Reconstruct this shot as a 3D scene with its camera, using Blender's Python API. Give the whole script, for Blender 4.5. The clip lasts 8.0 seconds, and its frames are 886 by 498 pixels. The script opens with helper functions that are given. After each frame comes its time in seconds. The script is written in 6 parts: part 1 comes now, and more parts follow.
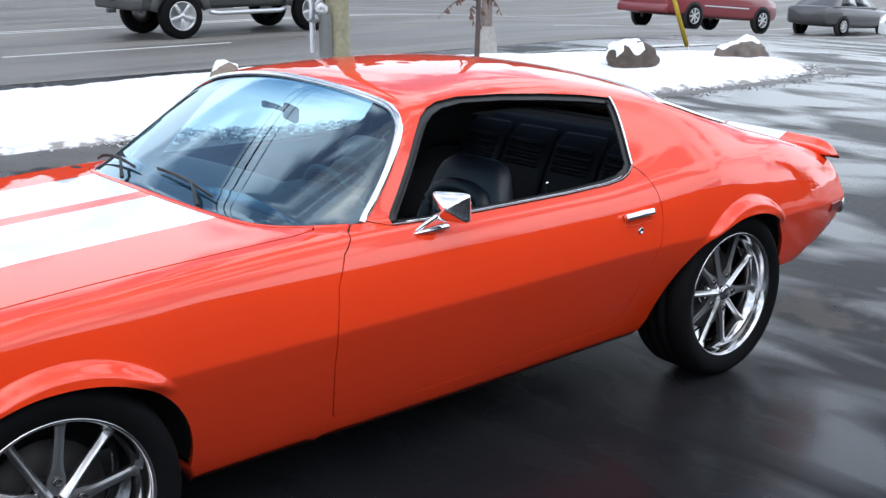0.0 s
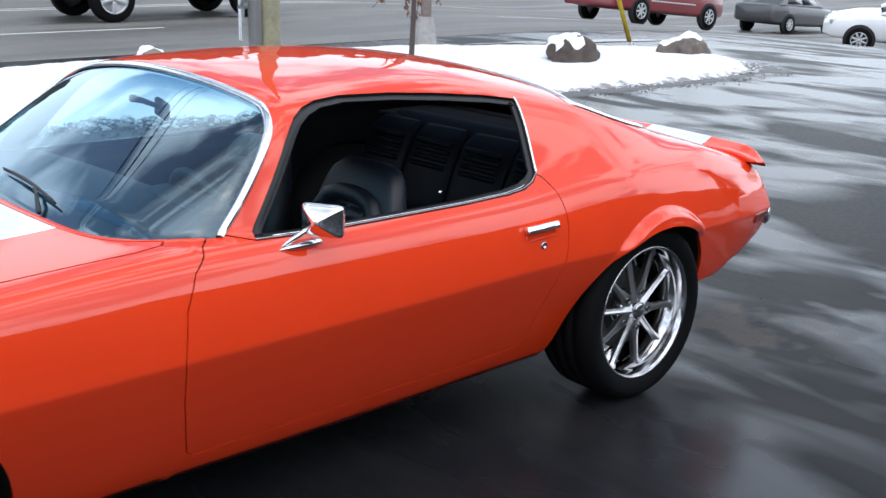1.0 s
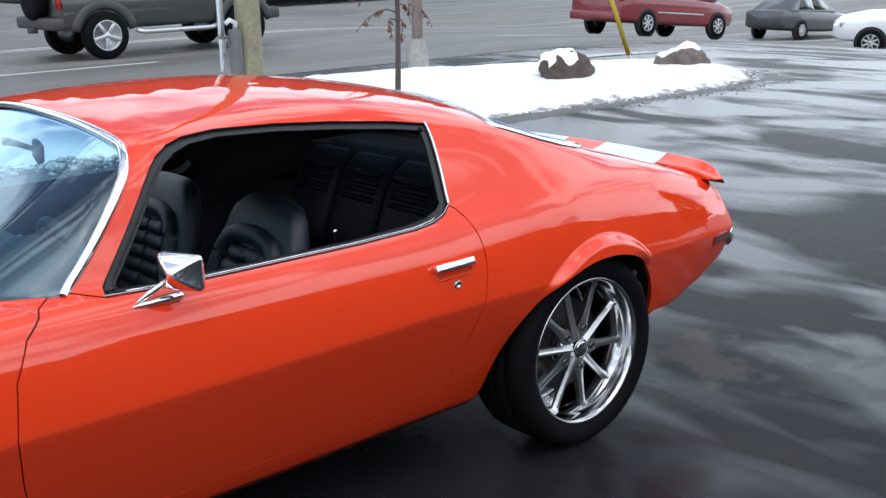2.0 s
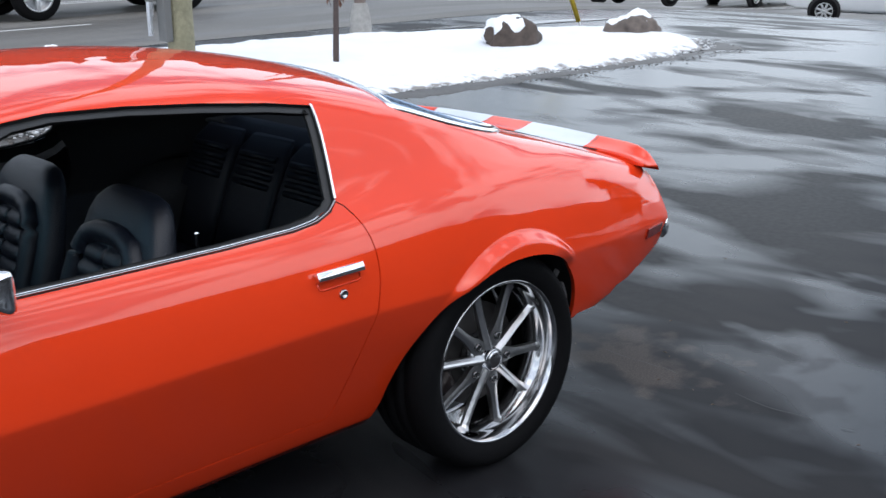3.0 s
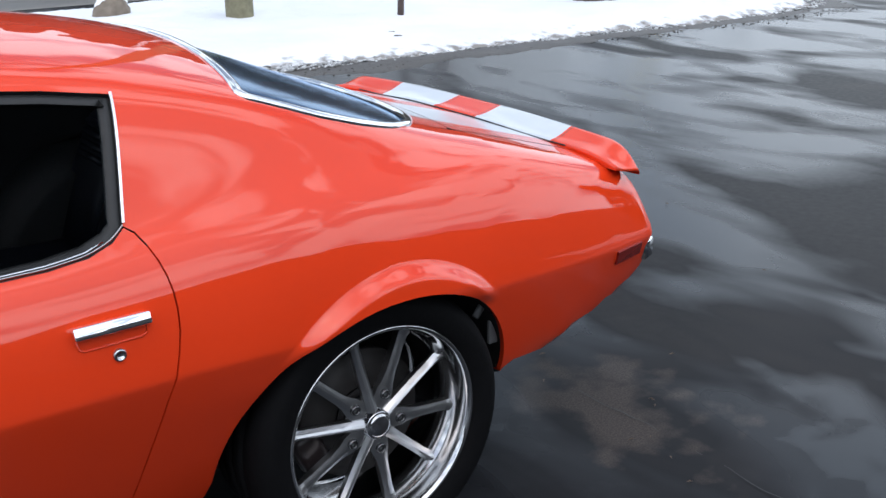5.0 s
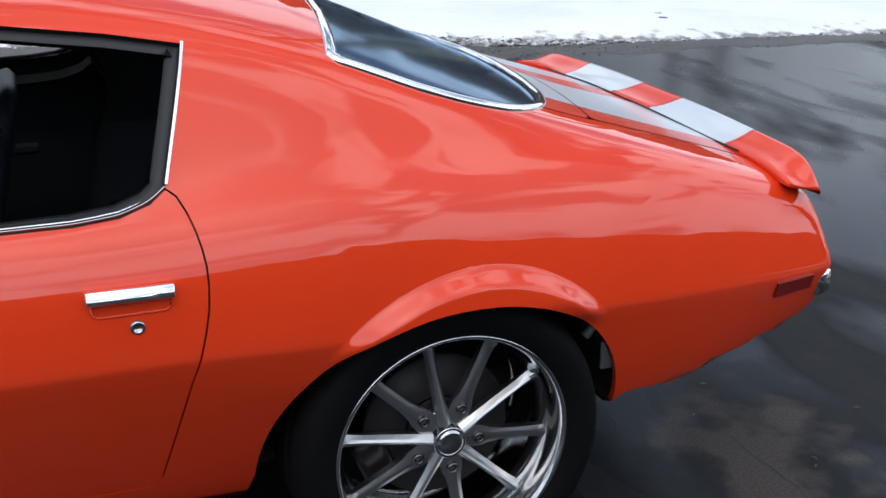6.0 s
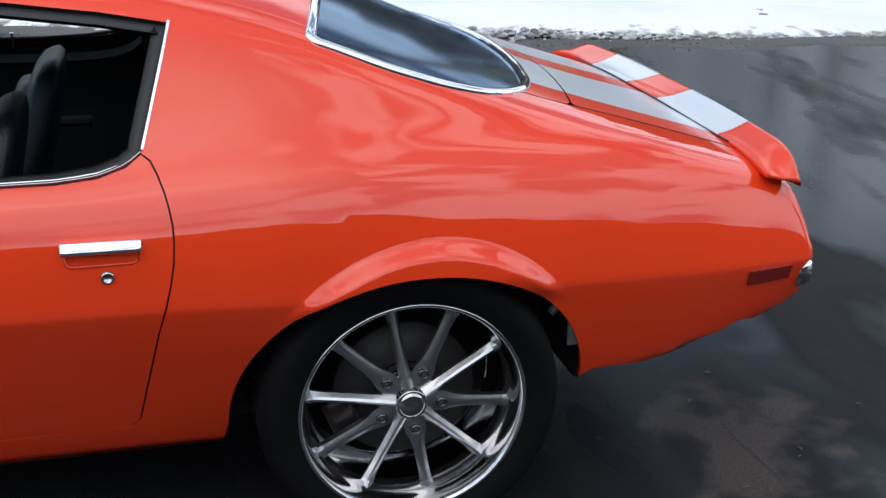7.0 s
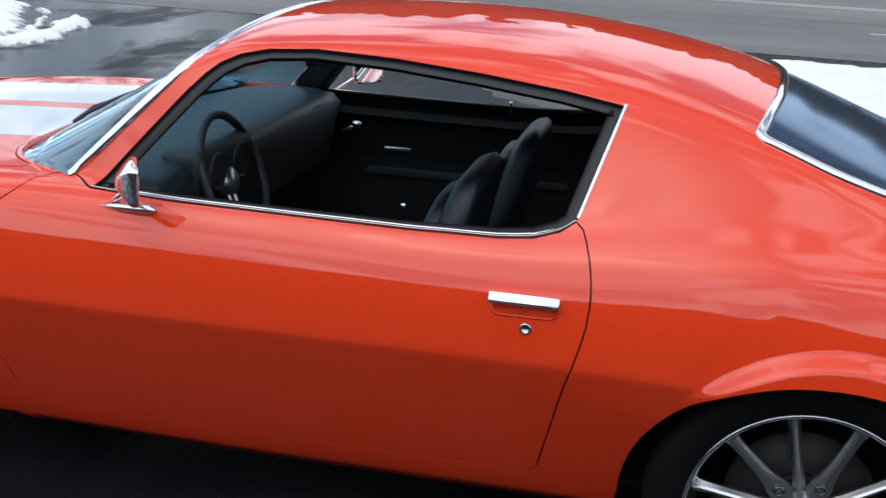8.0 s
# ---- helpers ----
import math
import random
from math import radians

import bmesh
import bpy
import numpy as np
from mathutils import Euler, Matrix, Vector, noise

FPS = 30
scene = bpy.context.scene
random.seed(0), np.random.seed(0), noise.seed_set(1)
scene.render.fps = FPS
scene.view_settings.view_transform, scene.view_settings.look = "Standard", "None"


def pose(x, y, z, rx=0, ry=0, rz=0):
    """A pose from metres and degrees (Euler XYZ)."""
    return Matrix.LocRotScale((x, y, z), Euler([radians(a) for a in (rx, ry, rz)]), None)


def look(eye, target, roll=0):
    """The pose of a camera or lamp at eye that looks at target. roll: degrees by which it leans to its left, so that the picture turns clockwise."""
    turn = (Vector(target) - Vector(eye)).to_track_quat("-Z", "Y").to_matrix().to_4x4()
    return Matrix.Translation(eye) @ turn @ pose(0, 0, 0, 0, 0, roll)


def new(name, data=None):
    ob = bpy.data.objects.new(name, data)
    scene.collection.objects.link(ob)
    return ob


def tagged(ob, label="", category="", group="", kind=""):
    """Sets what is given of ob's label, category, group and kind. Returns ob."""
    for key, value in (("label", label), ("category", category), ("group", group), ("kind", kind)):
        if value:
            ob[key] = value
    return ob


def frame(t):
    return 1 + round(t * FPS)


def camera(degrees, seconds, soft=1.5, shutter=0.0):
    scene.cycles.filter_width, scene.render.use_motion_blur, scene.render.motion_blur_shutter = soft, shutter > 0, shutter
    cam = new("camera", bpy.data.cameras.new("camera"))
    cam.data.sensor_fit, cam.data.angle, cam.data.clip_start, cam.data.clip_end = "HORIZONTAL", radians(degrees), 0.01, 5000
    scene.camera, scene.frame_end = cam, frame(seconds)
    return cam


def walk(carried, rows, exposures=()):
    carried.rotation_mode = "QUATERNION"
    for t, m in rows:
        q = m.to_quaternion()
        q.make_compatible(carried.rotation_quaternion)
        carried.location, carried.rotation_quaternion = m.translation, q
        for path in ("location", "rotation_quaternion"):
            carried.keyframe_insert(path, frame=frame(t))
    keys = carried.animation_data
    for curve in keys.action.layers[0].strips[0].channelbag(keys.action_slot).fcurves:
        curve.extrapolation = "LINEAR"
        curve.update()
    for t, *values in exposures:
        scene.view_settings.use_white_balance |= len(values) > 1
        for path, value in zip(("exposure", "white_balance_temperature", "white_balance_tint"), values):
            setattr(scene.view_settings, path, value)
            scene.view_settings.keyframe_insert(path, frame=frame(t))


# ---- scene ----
cam = camera(43.2, 8.0, soft=1.45, shutter=0.15)
PATH = [
    (0, (-3.698, -3.492, 1.769), (-2.458, -2.019, 1.228), -0.2),
    (0.5, (-3.516, -3.419, 1.738), (-2.275, -1.953, 1.181), -0.4),
    (1, (-3.286, -3.345, 1.747), (-1.983, -1.935, 1.19), 1.3),
    (1.2, (-3.178, -3.351, 1.742), (-1.846, -1.967, 1.183), 0.3),
    (2.3, (-2.62, -3.294, 1.688), (-1.368, -1.82, 1.179), -1.5),
    (2.5, (-2.535, -3.233, 1.679), (-1.286, -1.765, 1.143), -0.7),
    (3, (-2.311, -3.109, 1.682), (-0.994, -1.722, 1.1), -0.7),
    (3.5, (-2.026, -3.093, 1.652), (-0.692, -1.742, 1.026), -0.4),
    (4, (-1.751, -3.107, 1.67), (-0.516, -1.679, 1.01), -0.8),
    (4.2, (-1.673, -3.074, 1.659), (-0.475, -1.612, 1.005), -1.7),
    (5.3, (-1.109, -2.825, 1.601), (-0.06, -1.261, 0.928), 1.2),
    (5.5, (-0.983, -2.804, 1.578), (-0.053, -1.166, 0.906), 3.1),
    (6, (-0.783, -2.803, 1.56), (-0.086, -1.065, 0.858), 1.3),
    (6.5, (-0.652, -2.929, 1.554), (-0.117, -1.134, 0.854), 3.3),
    (7, (-0.499, -3.048, 1.576), (-0.019, -1.244, 0.858), 1.3),
    (7.5, (-0.4, -3.05, 1.558), (-0.365, -1.152, 0.929), 1.9),
    (7.6, (-0.396, -3.067, 1.558), (-0.483, -1.164, 0.948), 2.3),
    (8, (-0.347, -3.155, 1.598), (-0.729, -1.287, 0.996), 2.8),
]
EXPOSURE = [(0.0, 0.47), (1.2, 0.40), (2.5, 0.29), (4.0, 0.22), (5.5, 0.14), (6.5, 0.0), (7.0, 0.05), (7.5, 0.11), (8.0, 0.10)]
walk(cam, [(t, look(eye, target, roll)) for t, eye, target, roll in PATH], EXPOSURE)

# ---- sky, sun, exposure ----
SUN_ELEVATION, SUN_TURN = 60.0, 208.0
world = bpy.data.worlds.new("overcast_sky")
scene.world = world
world.use_nodes = True
wn, wl = world.node_tree.nodes, world.node_tree.links
wn.clear()
sky = wn.new("ShaderNodeTexSky")
sky.sky_type, sky.sun_disc = "NISHITA", False
sky.sun_elevation, sky.sun_rotation = radians(SUN_ELEVATION), radians(SUN_TURN)
sky.air_density, sky.dust_density, sky.ozone_density = 1.0, 2.0, 1.5
coord = wn.new("ShaderNodeTexCoord")
stretch = wn.new("ShaderNodeMapping")
stretch.inputs["Scale"].default_value = (1.0, 1.0, 1.5)
cloud = wn.new("ShaderNodeTexNoise")
cloud.inputs["Scale"].default_value, cloud.inputs["Detail"].default_value, cloud.inputs["Distortion"].default_value = 4.2, 6.0, 0.5
cover = wn.new("ShaderNodeValToRGB")
cover.color_ramp.elements[0].position, cover.color_ramp.elements[1].position = 0.45, 0.57
cover.color_ramp.elements[0].color, cover.color_ramp.elements[1].color = (0.06, 0.06, 0.06, 1), (1, 1, 1, 1)
veil = wn.new("ShaderNodeMixRGB")
veil.inputs["Color2"].default_value = (9.4, 10.5, 11.9, 1)
back = wn.new("ShaderNodeBackground")
back.inputs["Strength"].default_value = 0.127
wout = wn.new("ShaderNodeOutputWorld")
wl.new(coord.outputs["Generated"], stretch.inputs["Vector"])
wl.new(stretch.outputs["Vector"], cloud.inputs["Vector"])
# thicker cloud towards the horizon
height = wn.new("ShaderNodeSeparateXYZ")
thick = wn.new("ShaderNodeMapRange")
thick.inputs["From Min"].default_value, thick.inputs["From Max"].default_value = 0.25, 0.75
thick.inputs["To Min"].default_value, thick.inputs["To Max"].default_value = 0.07, -0.03
heap = wn.new("ShaderNodeMath"); heap.operation = "ADD"
wl.new(coord.outputs["Generated"], height.inputs[0])
wl.new(height.outputs["Z"], thick.inputs["Value"])
wl.new(thick.outputs["Result"], heap.inputs[0])
wl.new(cloud.outputs["Fac"], heap.inputs[1])
wl.new(heap.outputs[0], cover.inputs["Fac"])
wl.new(cover.outputs["Color"], veil.inputs["Fac"])
wl.new(sky.outputs["Color"], veil.inputs["Color1"])
# an added gain makes the sky brighter down the street
brighter = wn.new("ShaderNodeVectorMath"); brighter.operation = "DOT_PRODUCT"
brighter.inputs[1].default_value = (0.99, -0.14, 0.0)
gain = wn.new("ShaderNodeMapRange")
gain.inputs["From Min"].default_value, gain.inputs["From Max"].default_value = 0.25, 0.95
gain.inputs["To Min"].default_value, gain.inputs["To Max"].default_value = 1.0, 1.30
# and round the hidden sun
sunward = wn.new("ShaderNodeVectorMath"); sunward.operation = "DOT_PRODUCT"
sunward.inputs[1].default_value = (math.sin(radians(SUN_TURN)) * math.cos(radians(SUN_ELEVATION)), math.cos(radians(SUN_TURN)) * math.cos(radians(SUN_ELEVATION)), math.sin(radians(SUN_ELEVATION)))
halo = wn.new("ShaderNodeMapRange")
halo.inputs["From Min"].default_value, halo.inputs["From Max"].default_value = 0.45, 1.0
halo.inputs["To Min"].default_value, halo.inputs["To Max"].default_value = 0.0, 0.40
both_gains = wn.new("ShaderNodeMath"); both_gains.operation = "ADD"
glow = wn.new("ShaderNodeVectorMath"); glow.operation = "SCALE"
wl.new(coord.outputs["Generated"], sunward.inputs[0])
wl.new(sunward.outputs["Value"], halo.inputs["Value"])
wl.new(gain.outputs["Result"], both_gains.inputs[0])
wl.new(halo.outputs["Result"], both_gains.inputs[1])
wl.new(coord.outputs["Generated"], brighter.inputs[0])
wl.new(brighter.outputs["Value"], gain.inputs["Value"])
wl.new(veil.outputs["Color"], glow.inputs[0])
wl.new(both_gains.outputs[0], glow.inputs["Scale"])
wl.new(glow.outputs["Vector"], back.inputs["Color"])
wl.new(back.outputs["Background"], wout.inputs["Surface"])
sun_data = bpy.data.lights.new("sun", "SUN")
sun_data.energy, sun_data.angle, sun_data.color = 0.6, radians(130), (1.0, 0.97, 0.92)
sun = new("sun", sun_data)
sun.matrix_world = look((0, 0, 0), (-math.sin(radians(SUN_TURN)) * math.cos(radians(SUN_ELEVATION)), -math.cos(radians(SUN_TURN)) * math.cos(radians(SUN_ELEVATION)), -math.sin(radians(SUN_ELEVATION))))


# ---- materials ----
def shader(name, color=(0.5, 0.5, 0.5), rough=0.5, metal=0.0, coat=0.0, spec=0.5, grain=0.0, grain_scale=40.0, bump=0.0, bump_scale=60.0, blotch=0.0, blotch_scale=1.5, coords="Object"):
    """A Principled material whose colour varies at two scales and whose surface has a fine relief."""
    m = bpy.data.materials.new(name)
    m.use_nodes = True
    n, l = m.node_tree.nodes, m.node_tree.links
    b = n["Principled BSDF"]
    b.inputs["Base Color"].default_value = (*color, 1)
    b.inputs["Roughness"].default_value = rough
    b.inputs["Metallic"].default_value = metal
    b.inputs["Coat Weight"].default_value = coat
    b.inputs["Coat Roughness"].default_value = 0.02
    b.inputs["Specular IOR Level"].default_value = spec
    b.inputs["Coat IOR"].default_value = 1.5
    tc = n.new("ShaderNodeTexCoord")
    if grain or blotch:
        fine = n.new("ShaderNodeTexNoise")
        fine.inputs["Scale"].default_value, fine.inputs["Detail"].default_value = grain_scale, 6
        broad = n.new("ShaderNodeTexNoise")
        broad.inputs["Scale"].default_value, broad.inputs["Detail"].default_value = blotch_scale, 5
        l.new(tc.outputs[coords], fine.inputs["Vector"])
        l.new(tc.outputs[coords], broad.inputs["Vector"])
        add = n.new("ShaderNodeMath")
        add.operation = "MULTIPLY_ADD"
        add.inputs[1].default_value, add.inputs[2].default_value = 2 * grain, 1.0 - grain - blotch
        l.new(fine.outputs["Fac"], add.inputs[0])
        add2 = n.new("ShaderNodeMath")
        add2.operation = "MULTIPLY_ADD"
        add2.inputs[1].default_value = 2 * blotch
        l.new(broad.outputs["Fac"], add2.inputs[0])
        l.new(add.outputs[0], add2.inputs[2])
        mul = n.new("ShaderNodeVectorMath")
        mul.operation = "SCALE"
        mul.inputs[0].default_value = color
        l.new(add2.outputs[0], mul.inputs["Scale"])
        l.new(mul.outputs["Vector"], b.inputs["Base Color"])
    if bump:
        bn = n.new("ShaderNodeTexNoise")
        bn.inputs["Scale"].default_value, bn.inputs["Detail"].default_value = bump_scale, 4
        l.new(tc.outputs[coords], bn.inputs["Vector"])
        bp = n.new("ShaderNodeBump")
        bp.inputs["Strength"].default_value, bp.inputs["Distance"].default_value = bump, 0.01
        l.new(bn.outputs["Fac"], bp.inputs["Height"])
        l.new(bp.outputs["Normal"], b.inputs["Normal"])
    return m


ORANGE = (0.80, 0.051, 0.011)


def car_paint(name, stripes=None, middle=0.04, film=0.02, wave=0.10, waves=3.6):
    """Glossy orange paint under clear coat, with two white stripes along the car where wanted."""
    m = shader(name, ORANGE, rough=0.5, coat=1.0, spec=0.0)
    m.node_tree.nodes["Principled BSDF"].inputs["Coat Roughness"].default_value = film
    m.node_tree.nodes["Principled BSDF"].inputs["Coat IOR"].default_value = 1.62
    n, l = m.node_tree.nodes, m.node_tree.links
    b = n["Principled BSDF"]
    tc = n.new("ShaderNodeTexCoord")
    flake = n.new("ShaderNodeTexNoise")
    flake.inputs["Scale"].default_value, flake.inputs["Detail"].default_value = 3.0, 3
    l.new(tc.outputs["Object"], flake.inputs["Vector"])
    tone = n.new("ShaderNodeMixRGB")
    tone.inputs["Color1"].default_value = (*[c * 0.93 for c in ORANGE], 1)
    tone.inputs["Color2"].default_value = (*[min(1, c * 1.06) for c in ORANGE], 1)
    l.new(flake.outputs["Fac"], tone.inputs["Fac"])
    last = tone.outputs["Color"]
    if stripes:
        inner, outer = stripes
        sep = n.new("ShaderNodeSeparateXYZ")
        l.new(tc.outputs["Object"], sep.inputs[0])
        off = n.new("ShaderNodeMath"); off.operation = "SUBTRACT"; off.inputs[1].default_value = middle
        l.new(sep.outputs["Y"], off.inputs[0])
        ab = n.new("ShaderNodeMath"); ab.operation = "ABSOLUTE"
        l.new(off.outputs[0], ab.inputs[0])

        def band(a, c, color, last):
            mid = n.new("ShaderNodeMath"); mid.operation = "COMPARE"
            mid.inputs[1].default_value, mid.inputs[2].default_value = (a + c) / 2, (c - a) / 2
            l.new(ab.outputs[0], mid.inputs[0])
            mx = n.new("ShaderNodeMixRGB")
            mx.inputs["Color2"].default_value = (*color, 1)
            l.new(mid.outputs[0], mx.inputs["Fac"])
            l.new(last, mx.inputs["Color1"])
            return mx.outputs["Color"]
        last = band(inner - 0.012, outer + 0.012, (0.30, 0.045, 0.02), last)
        last = band(inner - 0.008, outer + 0.008, ORANGE, last)
        last = band(inner, outer, (0.63, 0.67, 0.71), last)
    l.new(last, b.inputs["Base Color"])
    ripple = n.new("ShaderNodeTexNoise")
    ripple.inputs["Scale"].default_value, ripple.inputs["Detail"].default_value = waves, 1.5
    l.new(tc.outputs["Object"], ripple.inputs["Vector"])
    bp = n.new("ShaderNodeBump")
    bp.inputs["Strength"].default_value, bp.inputs["Distance"].default_value = wave, 0.01
    l.new(ripple.outputs["Fac"], bp.inputs["Height"])
    l.new(bp.outputs["Normal"], b.inputs["Normal"])
    l.new(bp.outputs["Normal"], b.inputs["Coat Normal"])
    return m


def glass(name, tint=(0.75, 0.85, 0.88), gloss=0.0, strong=2.2, sheen=(1, 1, 1), band=None, rough=0.012):
    """Clear, thin car glass: what lies behind shows through, and the sky mirrors in it by its angle."""
    m = bpy.data.materials.new(name)
    m.use_nodes = True
    n, l = m.node_tree.nodes, m.node_tree.links
    n.remove(n["Principled BSDF"])
    see = n.new("ShaderNodeBsdfTransparent")
    see.inputs["Color"].default_value = (*tint, 1)
    if band:  # a darker sun band along the top of the pane
        low, high, dark = band
        tc, sep = n.new("ShaderNodeTexCoord"), n.new("ShaderNodeSeparateXYZ")
        fade = n.new("ShaderNodeMapRange")
        fade.inputs["From Min"].default_value, fade.inputs["From Max"].default_value = low, high
        mx = n.new("ShaderNodeMixRGB")
        mx.inputs["Color1"].default_value, mx.inputs["Color2"].default_value = (*tint, 1), (*dark, 1)
        l.new(tc.outputs["Object"], sep.inputs[0])
        l.new(sep.outputs["Z"], fade.inputs["Value"])
        l.new(fade.outputs["Result"], mx.inputs["Fac"])
        l.new(mx.outputs["Color"], see.inputs["Color"])
    shine = n.new("ShaderNodeBsdfGlossy")
    shine.inputs["Roughness"].default_value = rough
    # sheen colours the mirrored sky; blue panes paint in a bluer sky
    shine.inputs["Color"].default_value = (*sheen, 1)
    fr = n.new("ShaderNodeLayerWeight")
    fr.inputs["Blend"].default_value = 0.5
    steep = n.new("ShaderNodeMath")
    steep.operation = "POWER"
    steep.inputs[1].default_value = 4.0
    ad = n.new("ShaderNodeMath")
    ad.operation, ad.use_clamp = "MULTIPLY_ADD", True
    ad.inputs[1].default_value, ad.inputs[2].default_value = strong, gloss + 0.045 * strong
    mix = n.new("ShaderNodeMixShader")
    l.new(fr.outputs["Facing"], steep.inputs[0])
    l.new(steep.outputs[0], ad.inputs[0])
    l.new(ad.outputs[0], mix.inputs["Fac"])
    l.new(see.outputs[0], mix.inputs[1])
    l.new(shine.outputs[0], mix.inputs[2])
    l.new(mix.outputs[0], n["Material Output"].inputs["Surface"])
    return m


YC, YSC, YSF = 0.04, 1.042, 0.955
M_PAINT = car_paint("orange_paint")
M_SHELL = car_paint("orange_shell_paint", wave=0.34, waves=4.6)
M_STRIPED = car_paint("orange_paint_white_stripes", (0.108, 0.440), -0.036, 0.16)
M_LID = car_paint("orange_lid_white_stripes", (0.085, 0.470), 0.02, 0.16)
M_HOOD = car_paint("orange_hood_white_stripes", (0.045, 0.465))
M_DARK = shader("dark_underside", (0.012, 0.012, 0.013), rough=0.85, grain=0.2, bump=0.2)
M_CHROME = shader("chrome", (0.82, 0.83, 0.85), rough=0.06, metal=1.0, grain=0.03, grain_scale=8)
M_ALLOY = shader("polished_alloy", (0.54, 0.54, 0.55), rough=0.11, metal=1.0, grain=0.06, grain_scale=14, bump=0.02, bump_scale=200)
M_SATIN = shader("satin_alloy", (0.60, 0.60, 0.60), rough=0.30, metal=1.0, grain=0.08, grain_scale=30, bump=0.03, bump_scale=300)
M_TYRE = shader("tyre_rubber", (0.0050, 0.0050, 0.0056), rough=0.75, spec=0.10, grain=0.25, grain_scale=60, blotch=0.15, blotch_scale=6, bump=0.12, bump_scale=160)
M_SEAL = shader("black_rubber_seal", (0.006, 0.006, 0.007), rough=0.5, grain=0.15)
M_RUBBER = shader("grey_black_rubber", (0.014, 0.0145, 0.015), rough=0.55, grain=0.2, bump=0.1, bump_scale=200)
# black seat vinyl with the sky's blue sheen put into its colour
M_LEATHER = shader("black_vinyl_blue_sheen", (0.0068, 0.0088, 0.0150), rough=0.40, spec=0.48, grain=0.2, grain_scale=30, bump=0.25, bump_scale=220)
# the same vinyl, darkened for the dim rear of the cabin
M_BENCH = shader("dimmed_black_bench_vinyl", (0.0042, 0.0054, 0.0095), rough=0.45, spec=0.18, grain=0.2, grain_scale=30, bump=0.2, bump_scale=220)
M_CARPET = shader("black_carpet", (0.012, 0.012, 0.013), rough=0.95, grain=0.4, grain_scale=200, bump=0.6, bump_scale=400)
M_PLASTIC = shader("black_plastic", (0.02, 0.021, 0.023), rough=0.5, grain=0.15, bump=0.15, bump_scale=300)
M_SHIELD = glass("windshield_glass", (0.46, 0.76, 0.87), 0.035, 1.60, (0.70, 0.88, 1.0), (1.195, 1.250, (0.07, 0.24, 0.40)))
M_BACKGLASS = glass("rear_glass", (0.10, 0.14, 0.19), 0.05, 0.95, (0.60, 0.77, 1.0), rough=0.13)
M_BRACKET = shader("pale_grey_metal", (0.24, 0.24, 0.25), rough=0.5, grain=0.2, grain_scale=30)
M_MIRROR = shader("mirror_glass", (0.9, 0.9, 0.9), rough=0.01, metal=1.0)
M_REDLENS = shader("red_lens", (0.20, 0.010, 0.007), rough=0.25, coat=0.2, grain=0.1)
# the padded dash is black; its blue is sky light put into the colour
M_DASH = shader("sky_tinted_dash_vinyl", (0.011, 0.018, 0.024), rough=0.42, grain=0.15, bump=0.2, bump_scale=300)
M_DISC = shader("brake_disc_iron", (0.028, 0.025, 0.024), rough=0.6, metal=0.3, grain=0.2, grain_scale=50)
M_CALIPER = shader("dark_red_caliper", (0.014, 0.008, 0.008), rough=0.4, grain=0.1)


# ---- helpers for things and their parts ----
def mesh_of(bm, name, material, smooth=True):
    me = bpy.data.meshes.new(name)
    bm.normal_update()
    bm.to_mesh(me)
    bm.free()
    me.materials.append(material)
    if smooth:
        me.shade_smooth()
    return me


def part(name, bm, material, parent, label="", smooth=True):
    ob = new(name, mesh_of(bm, name, material, smooth))
    ob.parent = parent
    if label:
        ob["label"] = label
    return ob


def thing(name, label, category, place=(0, 0, 0), turn=0.0, group="", kind=""):
    ob = new(name)
    ob.empty_display_size = 0.1
    ob.matrix_basis = pose(*place, 0, 0, turn)
    return tagged(ob, label, category, group, kind)


def add_box(bm, lo, hi, bevel=0.0, seg=2, turn=None):
    made = bmesh.ops.create_cube(bm, size=1.0)["verts"]
    size = [b - a for a, b in zip(lo, hi)]
    mid = [(a + b) / 2 for a, b in zip(lo, hi)]
    bmesh.ops.scale(bm, vec=size, verts=made)
    if bevel:
        edges = list({e for v in made for e in v.link_edges})
        made = list({v for f in bmesh.ops.bevel(bm, geom=edges, offset=bevel, segments=seg, profile=0.5, affect="EDGES")["faces"] for v in f.verts} | {v for v in made if v.is_valid})
    if turn is not None:
        bmesh.ops.transform(bm, matrix=turn, verts=made)
    bmesh.ops.translate(bm, vec=mid, verts=made)
    return made


def box(lo, hi, bevel=0.0, seg=2, turn=None):
    bm = bmesh.new()
    add_box(bm, lo, hi, bevel, seg, turn)
    return bm


def add_tube(bm, points, radius, sides=8, closed=False, flat=1.0, up=None):
    """A tube along points; radius may be a list. flat squeezes it along up."""
    pts = [Vector(p) for p in points]
    rings, count = [], len(pts)
    for i, p in enumerate(pts):
        a = pts[i - 1] if (i or closed) else p
        b = pts[(i + 1) % count] if (i < count - 1 or closed) else p
        d = (b - a).normalized()
        ref = Vector(up) if up is not None else (Vector((0, 0, 1)) if abs(d.z) < 0.9 else Vector((1, 0, 0)))
        s = d.cross(ref).normalized()
        t = s.cross(d).normalized()
        r = radius[i] if isinstance(radius, (list, tuple)) else radius
        rings.append([bm.verts.new(p + r * (math.cos(2 * math.pi * k / sides) * s + flat * math.sin(2 * math.pi * k / sides) * t)) for k in range(sides)])
    for i in range(count if closed else count - 1):
        A, B = rings[i], rings[(i + 1) % count]
        for k in range(sides):
            bm.faces.new((A[k], A[(k + 1) % sides], B[(k + 1) % sides], B[k]))
    if not closed:
        bm.faces.new(rings[0][::-1])
        bm.faces.new(rings[-1])


